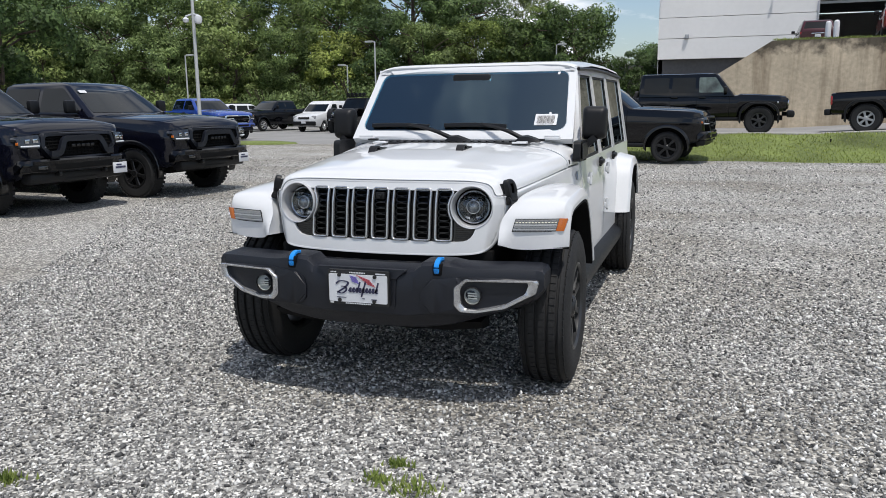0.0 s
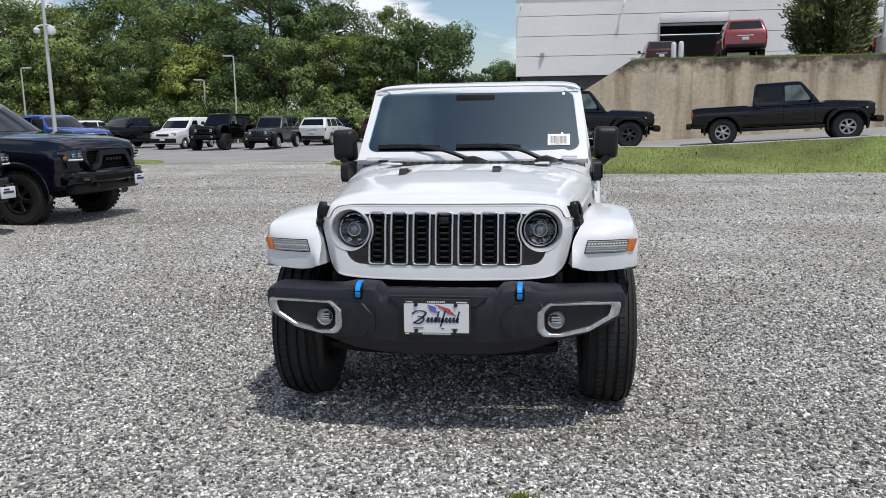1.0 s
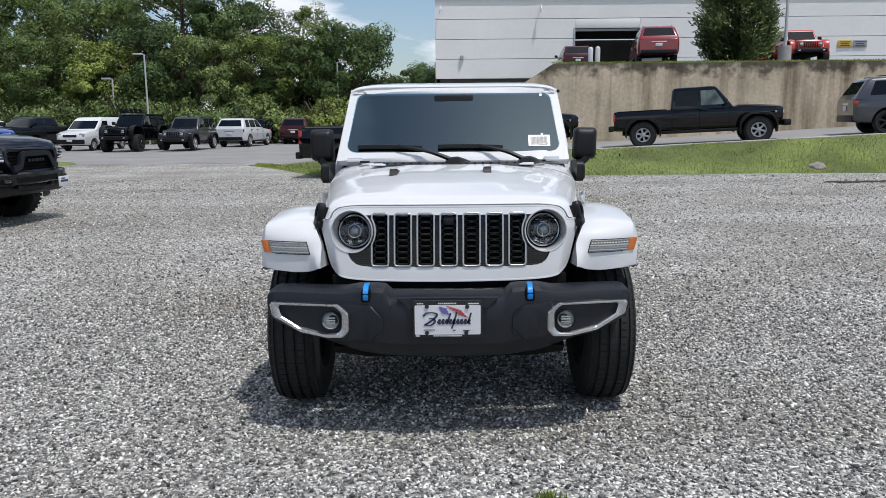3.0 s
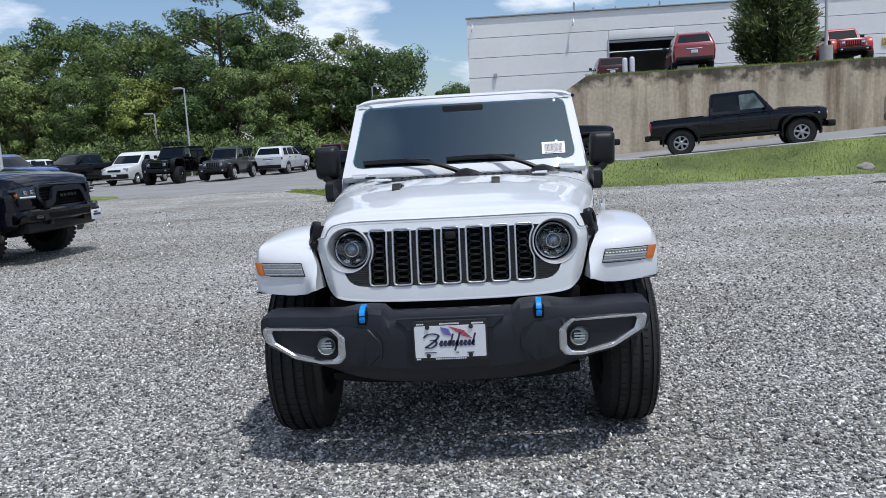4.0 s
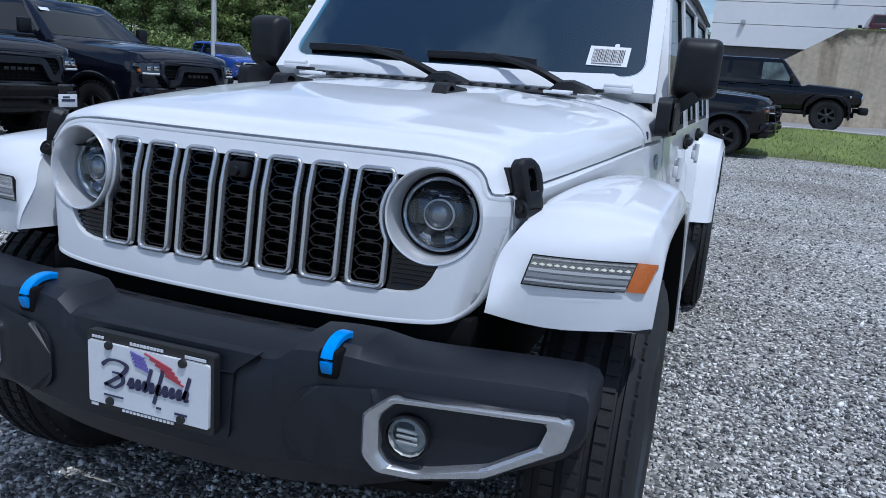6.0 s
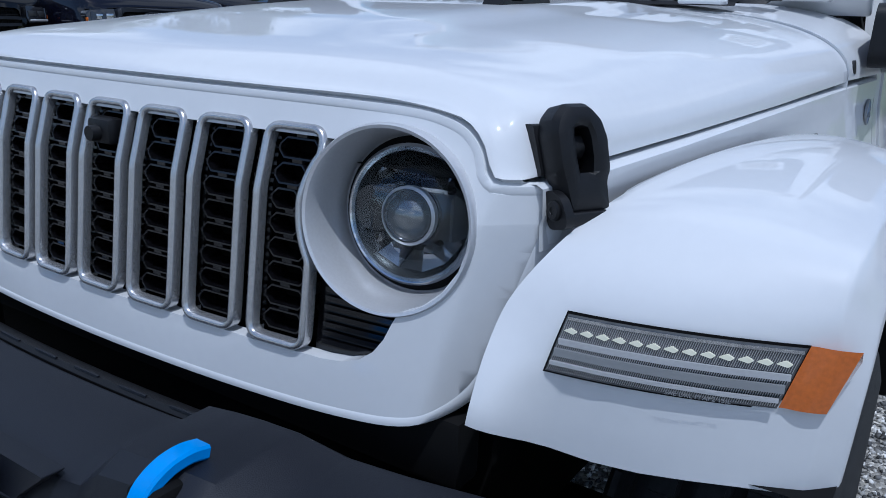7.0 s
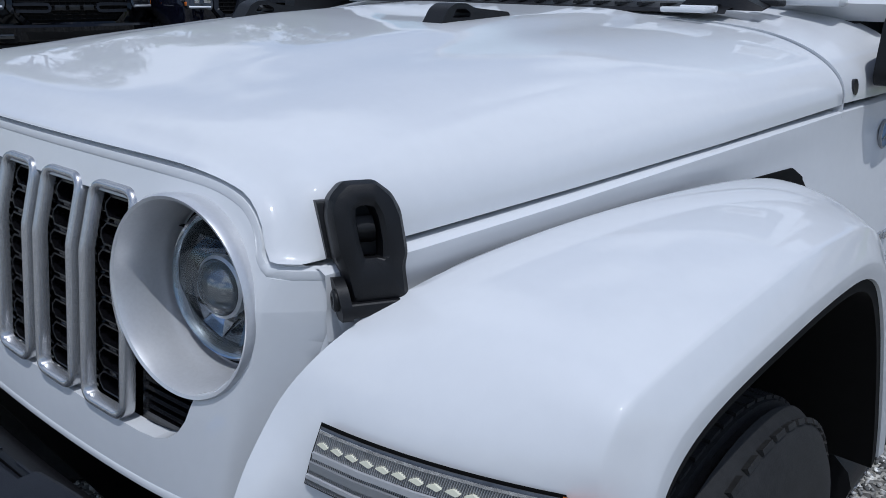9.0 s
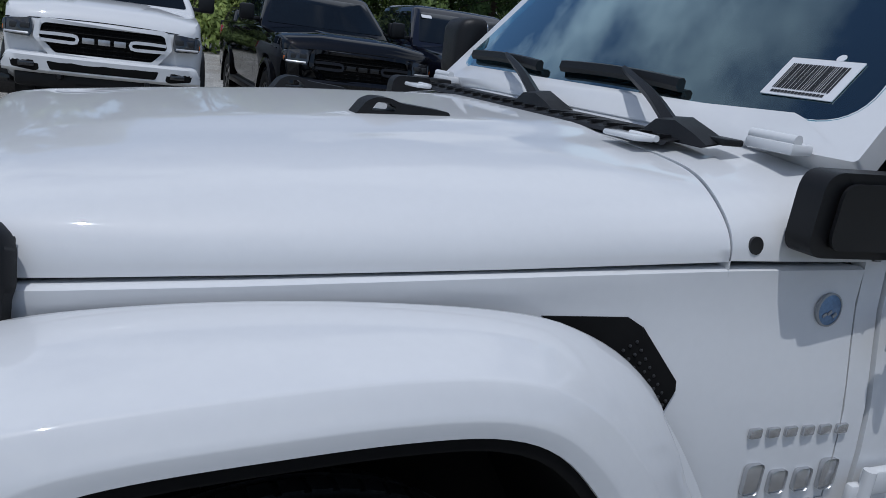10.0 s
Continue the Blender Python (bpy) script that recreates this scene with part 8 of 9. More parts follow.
RAM = dict(hw=1.01, r=0.42, arch=0.50, axles=(0.84, 4.45), sill=0.47, flare=0.022, flaremat=M_GLOSSBLACK,
    body=[(-0.02, 0.70, 0.74, 1.10, 0.02), (0.03, 0.88, 0.64, 1.18, 0.03), (0.10, 0.95, 0.55, 1.245, 0.04), (0.30, 0.99, 0.50, 1.285, 0.05), (0.7, 1.005, 0.47, 1.31, 0.055), (1.4, 1.01, 0.46, 1.345, 0.05), (1.75, 1.01, 0.46, 1.36, 0.03), (2.1, 1.01, 0.46, 1.37, 0.01), (4.02, 1.01, 0.48, 1.37, 0.0), (4.06, 1.01, 0.48, 1.37, 0.0), (5.6, 1.0, 0.55, 1.37, 0.0), (5.8, 0.98, 0.60, 1.34, 0.0)],
    cab=[(1.34, 1.56, 4.00, 0.955, 0.10), (1.40, 1.66, 3.99, 0.95, 0.10), (1.88, 2.28, 3.88, 0.76, 0.10), (1.93, 2.42, 3.80, 0.70, 0.12), (1.955, 2.62, 3.6, 0.58, 0.15)],
    glass=(1.42, 1.84), windows=((1.98, 2.90, 2.46, 2.92), (2.99, 3.86, 3.0, 3.78)), mirror=2.02, handles=(2.82, 3.80), seams=(1.82, 2.945, 3.98),
    fit=[("lower_bumper", 0, 0.06, 0.545, 1.70, 0.22, 0.18, 0.05, "trim", False, ""),
         ("skid_plate", 0, 0.03, 0.50, 0.62, 0.16, 0.10, 0.03, M_PLASTIC, False, ""),
         ("tow_hook", 0.42, -0.09, 0.585, 0.05, 0.10, 0.06, 0.015, M_ALLOYB, True, ""),
         # the bed is closed; this black sheet stands for the shade inside it
         ("bed_opening", 0.0, 4.95, 1.372, 1.70, 1.60, 0.012, 0.0, M_DEEP, False, ""),
         ("rear_bumper", 0.0, 5.85, 0.62, 1.86, 0.16, 0.18, 0.03, "trim", False, ""),
         ("tail_lamp", 0.93, 5.76, 1.10, 0.10, 0.10, 0.36, 0.02, M_REDLENS, True, "")])

JEEPK = dict(bow=0.02, hw=0.80, r=0.42, arch=0.50, axles=(0.80, 3.80), sill=0.46, flare=0.14, track=0.12, frontmat=M_VIEWGLASS,
    body=[(0.06, 0.60, 0.70, 1.06, 0.02), (0.10, 0.625, 0.68, 1.10, 0.03), (0.25, 0.65, 0.66, 1.13, 0.03), (0.8, 0.70, 0.66, 1.17, 0.03), (1.36, 0.775, 0.60, 1.20, 0.025), (1.45, 0.80, 0.50, 1.16, 0.02), (4.30, 0.80, 0.50, 1.16, 0.0), (4.40, 0.79, 0.52, 1.14, 0.0)],
    cab=[(1.14, 1.50, 4.38, 0.785, 0.05), (1.20, 1.54, 4.38, 0.78, 0.05), (1.76, 1.98, 4.33, 0.70, 0.06), (1.82, 2.04, 4.30, 0.68, 0.08), (1.84, 2.2, 4.2, 0.60, 0.10)],
    glass=(1.24, 1.72), windows=((1.78, 2.55, 2.08, 2.56), (2.66, 3.36, 2.66, 3.34), (3.46, 4.22, 3.44, 4.20)), mirror=1.78, mirror_h=0.18, handles=(2.45, 3.28), seams=(1.66, 2.60, 3.40),
    fit=[("grille", 0, 0.05, 0.90, 1.06, 0.06, 0.34, 0.03, "paint", False, ""),
         *[("grille_slot", 0.10 * k, 0.015, 0.90, 0.055, 0.02, 0.26, 0.01, M_DEEP, k > 0, "dark grille slot") for k in range(4)],
         ("headlight", 0.46, 0.02, 0.93, 0.17, 0.05, 0.17, 0.04, M_LAMPCHROME, True, "round headlight"),
         ("bumper", 0, -0.06, 0.60, 1.56, 0.22, 0.20, 0.05, "trim", False, ""),
         ("bumper_bracket", 0.38, 0.06, 0.60, 0.10, 0.24, 0.12, 0.01, M_DEEP, True, ""),
         ("fog_lamp", 0.58, -0.165, 0.60, 0.12, 0.03, 0.09, 0.02, M_LAMPCHROME, True, ""),
         ("marker_lamp", 0.80, 0.30, 0.94, 0.16, 0.05, 0.06, 0.012, "lamp", True, ""),
         ("rear_bumper", 0.0, 4.50, 0.62, 1.6, 0.18, 0.18, 0.03, "trim", False, ""),
         ("tail_lamp", 0.72, 4.42, 0.98, 0.14, 0.06, 0.24, 0.02, M_REDLENS, True, ""),
         ("spare_wheel", 0.0, 4.52, 0.98, 0.72, 0.22, 0.72, 0.16, M_RUBBER, False, "")])

GLAD = dict(JEEPK)
GLAD.update(axles=(0.80, 4.29),
    body=JEEPK["body"][:6] + [(3.40, 0.80, 0.50, 1.16, 0.0), (3.45, 0.80, 0.52, 1.17, 0.0), (5.15, 0.80, 0.56, 1.18, 0.0), (5.20, 0.79, 0.58, 1.17, 0.0)],
    cab=[(1.14, 1.50, 3.42, 0.785, 0.05), (1.20, 1.54, 3.42, 0.78, 0.05), (1.76, 1.98, 3.36, 0.70, 0.06), (1.82, 2.04, 3.32, 0.68, 0.08), (1.84, 2.2, 3.2, 0.60, 0.10)],
    windows=((1.78, 2.50, 2.08, 2.52), (2.60, 3.30, 2.60, 3.26)), handles=(2.42, 3.22), seams=(1.66, 2.55, 3.38),
    # ends with a black sheet in place of the bed's shaded hollow
    fit=[f for f in JEEPK["fit"] if f[0] not in ("rear_bumper", "tail_lamp", "spare_wheel")] + [("rear_bumper", 0.0, 5.30, 0.64, 1.6, 0.16, 0.18, 0.03, "trim", False, ""), ("tail_lamp", 0.74, 5.19, 0.98, 0.12, 0.06, 0.26, 0.02, M_REDLENS, True, ""), ("bed_opening", 0.0, 4.32, 1.19, 1.40, 1.55, 0.012, 0.0, M_DEEP, False, "")])

SUV = dict(hw=0.97, r=0.385, arch=0.44, axles=(0.95, 3.92), sill=0.36,
    body=[(-0.02, 0.70, 0.50, 0.92, 0.02), (0.04, 0.86, 0.42, 0.98, 0.03), (0.3, 0.93, 0.36, 1.04, 0.04), (0.9, 0.96, 0.34, 1.08, 0.04), (1.5, 0.97, 0.33, 1.12, 0.03), (1.9, 0.97, 0.33, 1.13, 0.01), (4.3, 0.97, 0.36, 1.15, 0.0), (4.75, 0.95, 0.40, 1.14, 0.0), (4.88, 0.88, 0.46, 1.10, 0.0)],
    cab=[(1.10, 1.40, 4.86, 0.93, 0.10), (1.16, 1.52, 4.84, 0.92, 0.12), (1.66, 2.25, 4.50, 0.76, 0.14), (1.74, 2.45, 4.36, 0.70, 0.16), (1.76, 2.7, 4.1, 0.58, 0.18)],
    glass=(1.19, 1.64), windows=((1.98, 2.78, 2.42, 2.80), (2.88, 3.72, 2.88, 3.66), (3.82, 4.42, 3.76, 4.24)), mirror=1.98, mirror_h=0.16, handles=(2.70, 3.66), seams=(1.72, 2.83, 3.78),
    fit=[("grille", 0, -0.01, 0.84, 1.06, 0.08, 0.14, 0.03, M_GLOSSBLACK, False, ""),
         ("headlight", 0.74, 0.09, 0.86, 0.30, 0.20, 0.11, 0.03, "lamp", True, ""),
         ("lower_grille", 0, 0.0, 0.56, 1.2, 0.08, 0.20, 0.03, M_DEEP, False, ""),
         ("tail_lamp", 0.80, 4.80, 1.00, 0.26, 0.14, 0.15, 0.03, M_REDLENS, True, ""),
         ("tail_panel", 0, 4.86, 0.98, 0.70, 0.06, 0.06, 0.015, M_CHROME, False, ""),
         ("number_plate", 0, 4.895, 0.84, 0.31, 0.02, 0.15, 0.005, M_SIGNW, False, "plain white plate"),
         ("rear_bumper", 0, 4.84, 0.52, 1.66, 0.16, 0.22, 0.05, "trim", False, ""),
         ("roof_rail", 0.66, 3.35, 1.78, 0.03, 1.6, 0.03, 0.01, "trim", True, "")])

VAN = dict(hw=0.90, r=0.33, arch=0.38, axles=(0.92, 3.95), sill=0.34,
    body=[(-0.02, 0.70, 0.45, 0.86, 0.02), (0.06, 0.82, 0.36, 0.96, 0.03), (0.4, 0.87, 0.32, 1.06, 0.03), (1.0, 0.90, 0.30, 1.14, 0.03), (1.4, 0.90, 0.30, 1.20, 0.0), (4.6, 0.90, 0.34, 1.22, 0.0), (4.74, 0.88, 0.38, 1.22, 0.0)],
    cab=[(1.12, 0.95, 4.72, 0.88, 0.08), (1.20, 1.10, 4.72, 0.87, 0.08), (1.72, 1.72, 4.66, 0.80, 0.10), (1.84, 1.92, 4.6, 0.72, 0.16), (1.87, 2.2, 4.4, 0.60, 0.2)],
    glass=(1.22, 1.66), windows=((1.62, 2.46, 1.98, 2.46),), mirror=1.62, mirror_h=0.24, handles=(2.36,), seams=(1.44, 2.52, 3.5),
    fit=[("grille", 0, -0.01, 0.84, 0.80, 0.06, 0.12, 0.02, M_GLOSSBLACK, False, ""),
         ("headlight", 0.66, 0.10, 0.88, 0.28, 0.20, 0.20, 0.05, "lamp", True, ""),
         ("bumper", 0, 0.02, 0.52, 1.60, 0.20, 0.26, 0.06, "trim", False, ""),
         ("number_plate", 0, -0.09, 0.58, 0.31, 0.02, 0.12, 0.005, M_SIGNW, False, "plain white plate")])


def truck_face(paint, frame, bars, lamp, sport):
    """Nose of the big pickup: grille, lamps, bumper and a moulded bonnet."""
    yf = lambda x: -0.145 + 0.10 * x * x + 0.9 * max(0.0, abs(x) - 0.70) ** 2
    put = lambda a, b_, d: (a, yf(a) + d + 0.16 * max(0.0, b_ - 0.95), b_)
    xc = [(0, v) for v in (-0.8, -0.6, -0.4, -0.2, 0, 0.2, 0.4, 0.6, 0.8)]
    flip = lambda pl, s: [(s * a, b_) for a, b_ in (pl if s > 0 else pl[::-1])]
    def fn(root):
        bm = bmesh.new()
        o = rounded([(-0.50, 0.775), (0.50, 0.775), (0.665, 0.965), (0.635, 1.125), (0.58, 1.155), (-0.58, 1.155), (-0.635, 1.125), (-0.665, 0.965)], 0.03, 4)
        h = rounded([(-0.46, 0.822), (0.46, 0.822), (0.610, 0.975), (0.585, 1.090), (0.55, 1.110), (-0.55, 1.110), (-0.585, 1.090), (-0.610, 0.975)], 0.025, 4)
        slab(bm, o, [h], put, -0.010, 0.10, xc, round_edge=0.012)
        g = part("grille_surround", bm, frame, root, angle=45)
        bm = bmesh.new()
        slab(bm, inset(h, -0.01), [], put, 0.045, 0.06, xc)
        part("grille_backing", bm, M_DEEP, g)
        bm = bmesh.new()
        for k in range(6):
            z = 0.85 + 0.046 * k
            w = 0.47 + 0.14 * min(1.0, k / 3.2) if k < 4 else 0.58
            sweep(bm, [put(x, z, 0.03) for x in np.linspace(-w, w, 9)], 0.008)
        for k in range(-8, 9):
            sweep(bm, [put(0.066 * k, z, 0.036) for z in (0.83, 0.97, 1.10)], 0.006, up=(1, 0, 0))
        part("grille_mesh", bm, M_DEEP, g, "black grille mesh")
        if sport:
            bm = bmesh.new()
            half = spread([(0.0, 1.072), (0.16, 1.072), (0.27, 1.070), (0.325, 1.050), (0.365, 0.985), (0.405, 0.905), (0.455, 0.872), (0.560, 0.872)], 26)
            line = [(-a, b_) for a, b_ in reversed(half[1:])] + half
            sweep(bm, [put(a, b_, -0.022) for a, b_ in line], 0.03, prof=[(-0.040, -0.022), (-0.030, -0.036), (0.030, -0.036), (0.040, -0.022), (0.040, 0.03), (-0.040, 0.03)], up=(0, -1, 0))
            part("grille_arch", bm, M_PLASTIC2, g, "dark grey arch in the grille")
        else:
            for s in (1, -1):
                bm = bmesh.new()
                sweep(bm, [put(s * x, z, -0.006) for x, z in ((0.600, 1.005), (0.45, 1.010), (0.30, 1.008), (0.262, 1.000), (0.250, 0.972), (0.262, 0.942), (0.30, 0.934), (0.45, 0.936), (0.585, 0.940))], 0.015, prof=[(-0.016, -0.012), (0.016, -0.012), (0.016, 0.012), (-0.016, 0.012)], up=(0, 1, 0))
                part("grille_bar", bm, bars, g, "bright horizontal grille bars")
        for k in range(3 if not sport else 5):
            bm = bmesh.new()
            x = (k - 1) * 0.15 if not sport else (k - 2) * 0.085
            box(bm, put(x, 0.972, -0.012), (0.115 if not sport else 0.065, 0.02, 0.058 if not sport else 0.04), 0.006)
            part("grille_badge", bm, M_ALLOYL if paint is M_WHITE else M_ALLOYB, g, "plain bar badge")
        for s in (1, -1):
            bm = bmesh.new()
            pl = rounded([(0.665, 1.015), (0.690, 0.955), (0.935, 0.965), (0.955, 1.075), (0.93, 1.115), (0.675, 1.140)], 0.02, 4)
            slab(bm, flip(pl, s), [], put, -0.004, 0.12, [(0, s * v) for v in (0.75, 0.82, 0.88, 0.92)], round_edge=0.008)
            hl = part("headlight", bm, M_LAMPDARK, root, "dark glazed headlight", angle=45)
            for x, z, w, hh in ((0.735, 1.058, 0.085, 0.055), (0.835, 1.052, 0.085, 0.055)):
                bm = bmesh.new()
                box(bm, put(s * x, z, -0.006), (w, 0.012, hh), 0.004)
                part("lamp_lens", bm, M_LAMPCHROME if sport else M_ALLOY, hl)
            bm = bmesh.new()
            sweep(bm, [put(s * x, 0.985 + 0.0 * x, -0.007) for x in np.linspace(0.70, 0.925, 7)], 0.013)
            part("light_strip", bm, M_SIGNW if sport else M_BEZEL, hl)
            bm = bmesh.new()
            box(bm, put(s * 0.935, 1.02, 0.03), (0.03, 0.05, 0.05), 0.01)
            part("marker_lens", bm, M_AMBER, hl)
            bm = bmesh.new()
            pl = rounded([(0.60, 0.645), (0.64, 0.625), (0.86, 0.650), (0.88, 0.735), (0.62, 0.735)], 0.02, 4)
            slab(bm, flip(pl, s), [], lambda a, b_, d: (a, yf(a) - 0.055 + d, b_), 0.004, 0.05, [(0, s * v) for v in (0.7, 0.8)], round_edge=0.006)
            fg = part("fog_recess", bm, M_DEEP, root, "black fog lamp pocket")
            bm = bmesh.new()
            box(bm, (s * 0.72, yf(0.72) - 0.056, 0.69), (0.15, 0.02, 0.05), 0.008)
            part("fog_lamp", bm, M_LAMPDARK, fg)
        bm = bmesh.new()
        rows = []
        for x in np.linspace(-0.965, 0.965, 41):
            y = yf(x) - 0.055 + 2.2 * max(0.0, abs(x) - 0.86) ** 2
            zt = 0.800 - 0.10 * smoothstep(0.9, 0.97, abs(x))
            rows.append([(x, y + 0.14, zt + 0.01), (x, y + 0.03, zt), (x, y + 0.006, zt - 0.025), (x, y + 0.010, 0.70), (x, y + 0.012, 0.635), (x, y + 0.05, 0.605), (x, y + 0.14, 0.60)])
        loft(bm, rows, close_u=True, caps=True)
        bp = part("bumper", bm, paint, root, angle=40)
        bm = bmesh.new()
        slab(bm, rounded([(-0.50, 0.650), (0.50, 0.650), (0.535, 0.735), (-0.535, 0.735)], 0.02, 4), [], lambda a, b_, d: (a, yf(a) - 0.055 + d, b_), 0.002, 0.04, [(0, v) for v in (-0.3, 0, 0.3)], round_edge=0.006)
        part("intake", bm, M_DEEP, bp, "black lower intake")
        # raised middle of the bonnet with a creased front lip
        bm = bmesh.new()
        rows = []
        for y in (0.06, 0.10, 0.16, 0.30, 0.6, 0.95, 1.3, 1.55):
            zt = float(np.interp(y, (0.03, 0.10, 0.30, 0.7, 1.4, 1.75), (1.215, 1.275, 1.325, 1.36, 1.392, 1.395)))
            w = 0.40 + 0.12 * (y / 1.55)
            hgt = 0.030 * smoothstep(0.04, 0.4, y)
            rows.append([(u * w, y, zt - 0.03 + (0.022 + hgt) * (1 - smoothstep(0.72, 1.0, abs(u)))) for u in np.linspace(-1, 1, 21)])
        loft(bm, rows)
        part("bonnet_bulge", bm, paint, root, angle=60)
        bm = bmesh.new()
        sweep(bm, [(x, yf(x) + 0.105, 1.165 - 0.04 * (x / 0.9) ** 2) for x in np.linspace(-0.93, 0.93, 31)], 0.006)
        part("bonnet_gap", bm, M_DEEP, root)
    return fn


SPORT_NAVY = truck_face(M_BLACK, M_PLASTIC2, M_PLASTIC, M_LAMPDARK, True)


def dealer_plate(x=0.62, y=-0.20, z=0.60):
    def fn(root):
        bm = bmesh.new(); box(bm, (x, y, z), (0.27, 0.02, 0.16), 0.005)
        p = part("dealer_plate", bm, M_SIGNW, root, "white dealer plate")
        bm = bmesh.new()
        box(bm, (x, y - 0.012, z + 0.005), (0.20, 0.004, 0.03)); box(bm, (x - 0.03, y - 0.012, z + 0.045), (0.10, 0.004, 0.02))
        part("plate_mark", bm, M_INK, p)
    return fn


def window_tag(x=-0.62, z=1.78):
    def fn(root):
        bm = bmesh.new(); box(bm, (x, 2.20, z), (0.16, 0.006, 0.07), 0, Matrix.Rotation(radians(-52), 3, "X"))
        part("window_sticker", bm, M_SIGNW, root, "white windscreen sticker")
    return fn


def nose(x, y, rz, z=0.0, rx=0.0, ry=0.0):
    return pose(x, y, z, rx, ry, rz)


# row of trucks beside the lot
vehicle("pickup_truck", "blue-black crew-cab pickup with black wheels and knobby tyres", nose(-7.0, 5.82, 86), M_NAVY, RAM, "trucks parked in a row", extra=(SPORT_NAVY, dealer_plate(), window_tag()))
vehicle("pickup_truck", "blue-black crew-cab pickup with a dealer plate on its bumper", nose(-6.42, 8.36, 86), M_NAVY, RAM, "trucks parked in a row", extra=(SPORT_NAVY, dealer_plate(), window_tag()))
vehicle("pickup_truck", "black crew-cab pickup with dark grille and folded mirror", nose(-7.75, 3.85, 87), M_BLACK, RAM, "trucks parked in a row", extra=(truck_face(M_BLACK, M_BLACK, M_PLASTIC2, M_LAMPDARK, False), window_tag()))
vehicle("pickup_truck", "white crew-cab pickup with a black grille and chrome bars", nose(-7.45, 0.92, 84), M_WHITE, RAM, "trucks parked in a row", trim=M_PLASTIC, wheels=W_ROAD, extra=(truck_face(M_WHITE, M_WHITE, M_SIGNW, M_LAMPDARK, False),))
# behind the white car, on the edge of the grass
vehicle("pickup_truck", "black lowered pickup with black wheels at the grass edge", nose(1.98, 17.25, 82), M_BLACK, RAM, wheels=W_ROAD, extra=(truck_face(M_BLACK, M_PLASTIC, M_PLASTIC2, M_LAMPDARK, False),))
# on the road by the wall
SLOPE = 2.6
vehicle("off_road_car", "black four-door off-road car parked on the road", nose(4.40, 22.5, 84, road_z(3.5) + 0.012), M_BLACK, JEEPK, "cars along the road", wheels=W_JEEP)
vehicle("pickup_truck", "black off-road pickup with an open bed on the road", nose(10.75, 21.5, 77, road_z(10.25) - 0.02) @ pose(0, 0, 0, -SLOPE, 0, 0), M_BLACK, GLAD, "cars along the road", wheels=W_GLAD)
vehicle("station_wagon_suv", "dark grey sport utility car seen from behind on the road", nose(17.6, 20.6, 78, road_z(16.7) + 0.03) @ pose(0, 0, 0, -SLOPE, 0, 0), M_GREY, SUV, "cars along the road", wheels=W_ROAD)
# far row
vehicle("pickup_truck", "bright blue pickup parked at the lamp post", nose(-18.1, 27.7, 66), M_BLUE, RAM, "far parked cars", wheels=W_ROADL, extra=(truck_face(M_BLUE, M_CHROME, M_CHROME, M_LAMPDARK, False),))
vehicle("pickup_truck", "black pickup parked far across the lot", nose(-25.2, 39.6, -15), M_BLACK, RAM, "far parked cars", wheels=W_ROADL, extra=(truck_face(M_BLACK, M_CHROME, M_CHROME, M_LAMPDARK, False),))
vehicle("delivery_van", "small white delivery van with black bumper", nose(-20.6, 39.0, -6), M_WHITE, VAN, "far parked cars", wheels=W_VAN)


def light_bar(root):
    bm = bmesh.new(); box(bm, (0, 2.05, 1.92), (1.3, 0.08, 0.05), 0.01); b0 = part("roof_bar", bm, M_PLASTIC, root)
    for k in range(5):
        bm = bmesh.new()
        cyl(bm, (-0.52 + 0.26 * k, 2.0, 2.03), (0, -1, 0), 0.10, 0.10, 0.10, 18)
        l0 = part("spotlight", bm, M_PLASTIC, b0, "round roof spotlight")


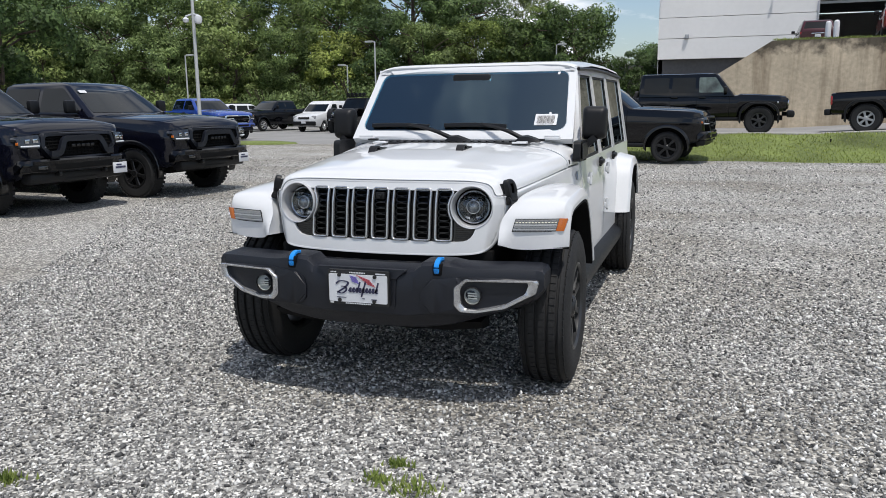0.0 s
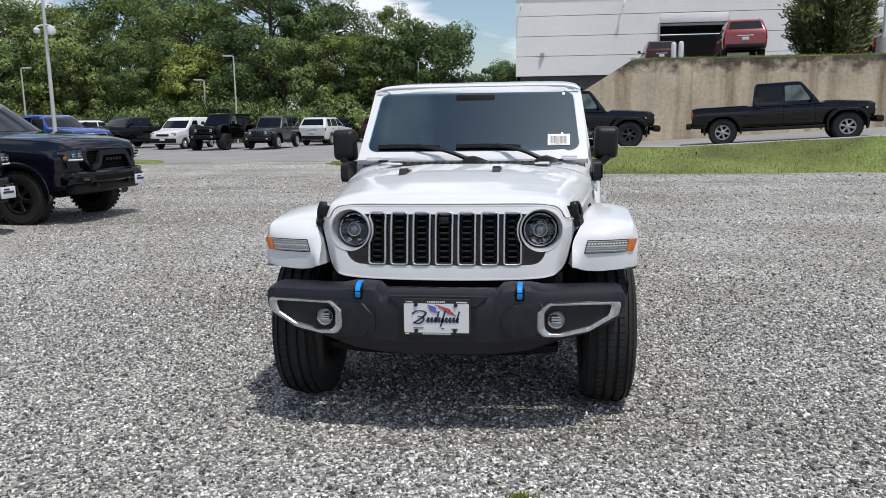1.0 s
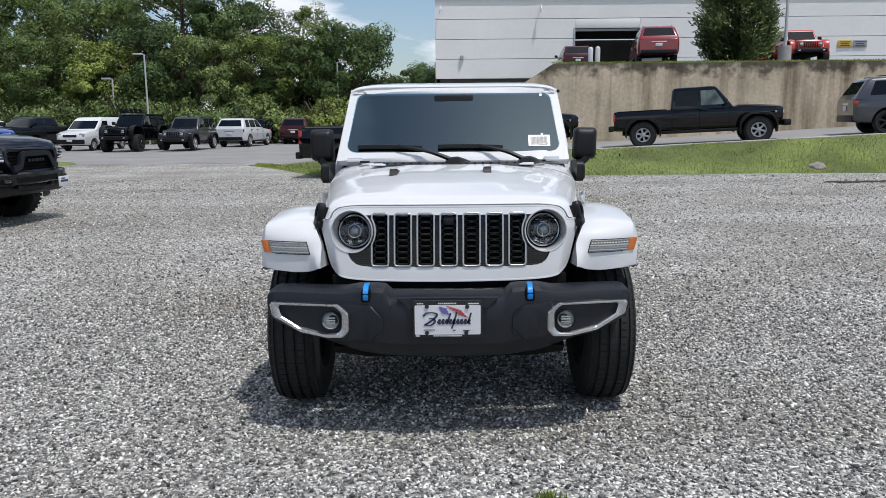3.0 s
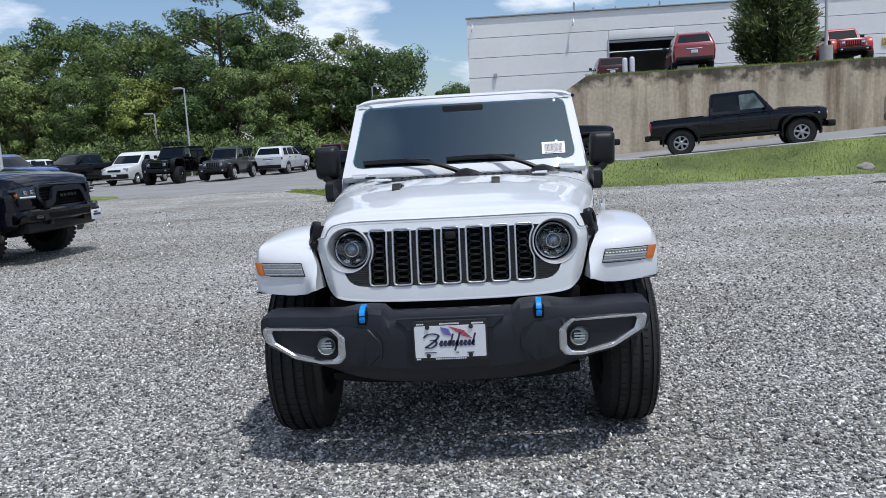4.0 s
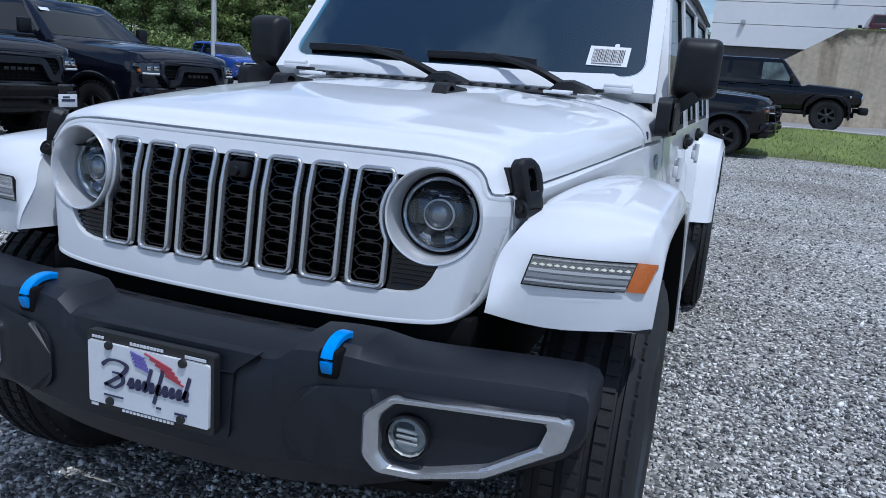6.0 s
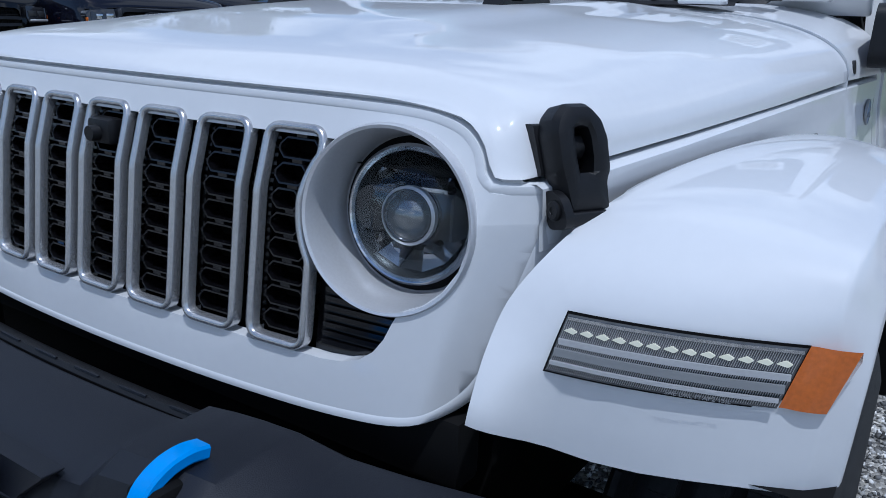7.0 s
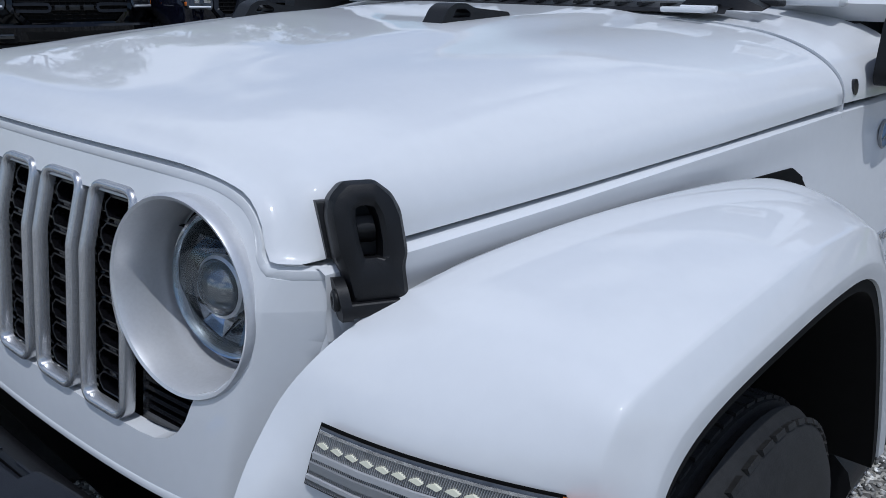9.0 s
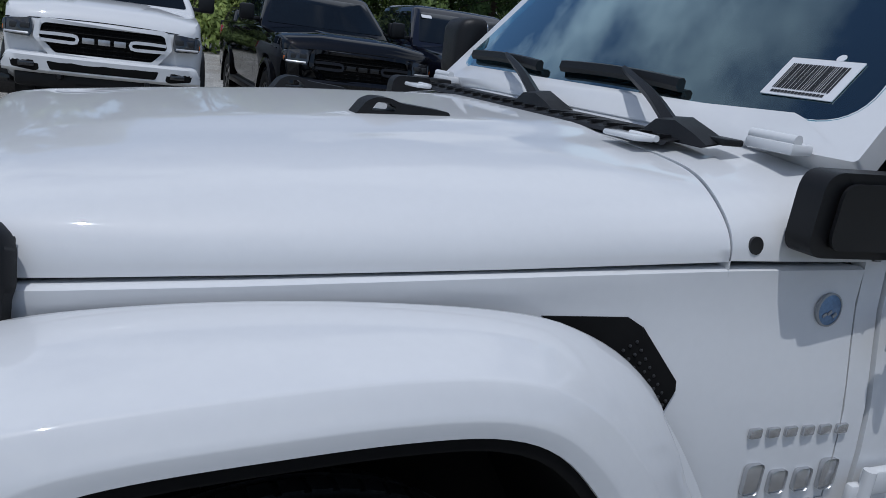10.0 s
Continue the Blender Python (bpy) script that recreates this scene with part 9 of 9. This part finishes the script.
JEEPUP = dict(JEEPK); JEEPUP.update(r=0.47, arch=0.58, track=0.22)
vehicle("off_road_car", "lifted black off-road car with roof spotlights", nose(-17.3, 37.0, -5), M_BLACK, JEEPUP, "far parked cars", wheels=W_BIG, lift=0.16, extra=(light_bar,))
vehicle("off_road_car", "grey four-door off-road car in the far row", nose(-14.45, 37.6, -3), M_GREY, JEEPK, "far parked cars", wheels=W_ROADL, trim=M_PLASTIC)
vehicle("station_wagon_suv", "pale silver sport utility car parked tail first", nose(-12.5, 48.6, 172), M_SILVERP, SUV, "far parked cars", wheels=W_ROADL)
vehicle("station_wagon_suv", "black sport utility car in the far row", nose(-12.4, 55.4, 172), M_BLACK, SUV, "far parked cars", wheels=W_ROADL)
vehicle("station_wagon_suv", "dark red sport utility car in the far row", nose(-9.9, 53.8, 175), M_MAROON, SUV, "far parked cars", wheels=W_ROADL)
vehicle("station_wagon_suv", "white sport utility car half hidden in the far row", nose(-26.2, 46.0, 150), M_WHITE, SUV, "far parked cars", wheels=W_ROADL)
vehicle("station_wagon_suv", "dark sport utility car between the trucks", nose(-19.5, 5.6, 85), M_BLACK, SUV, "far parked cars", wheels=W_ROADL)
# upper forecourt
vehicle("station_wagon_suv", "dark red sport utility car with its tail to the lot", nose(10.7, 38.5, 172, upper_z(10.6, 36) + 0.03), M_RED, SUV, "cars on the forecourt", wheels=W_ROAD)
vehicle("station_wagon_suv", "maroon sport utility car by the loading door", nose(8.5, 50.9, 178, upper_z(8.5, 48.5) + 0.03), M_MAROON, SUV, "cars on the forecourt", wheels=W_ROAD)
JRED = dict(JEEPUP); JRED.update(flaremat=M_ORANGE)
vehicle("off_road_car", "orange-red off-road car facing the lot above the wall", nose(18.45, 36.5, -8, upper_z(18.45, 38) + 0.02), M_ORANGE, JRED, "cars on the forecourt", wheels=W_BIG, lift=0.12)
vehicle("station_wagon_suv", "red sport utility car half hidden by the evergreen", nose(18.9, 42.6, -6, upper_z(18.9, 44) + 0.03), M_ORANGE, SUV, "cars on the forecourt", wheels=W_ROAD)
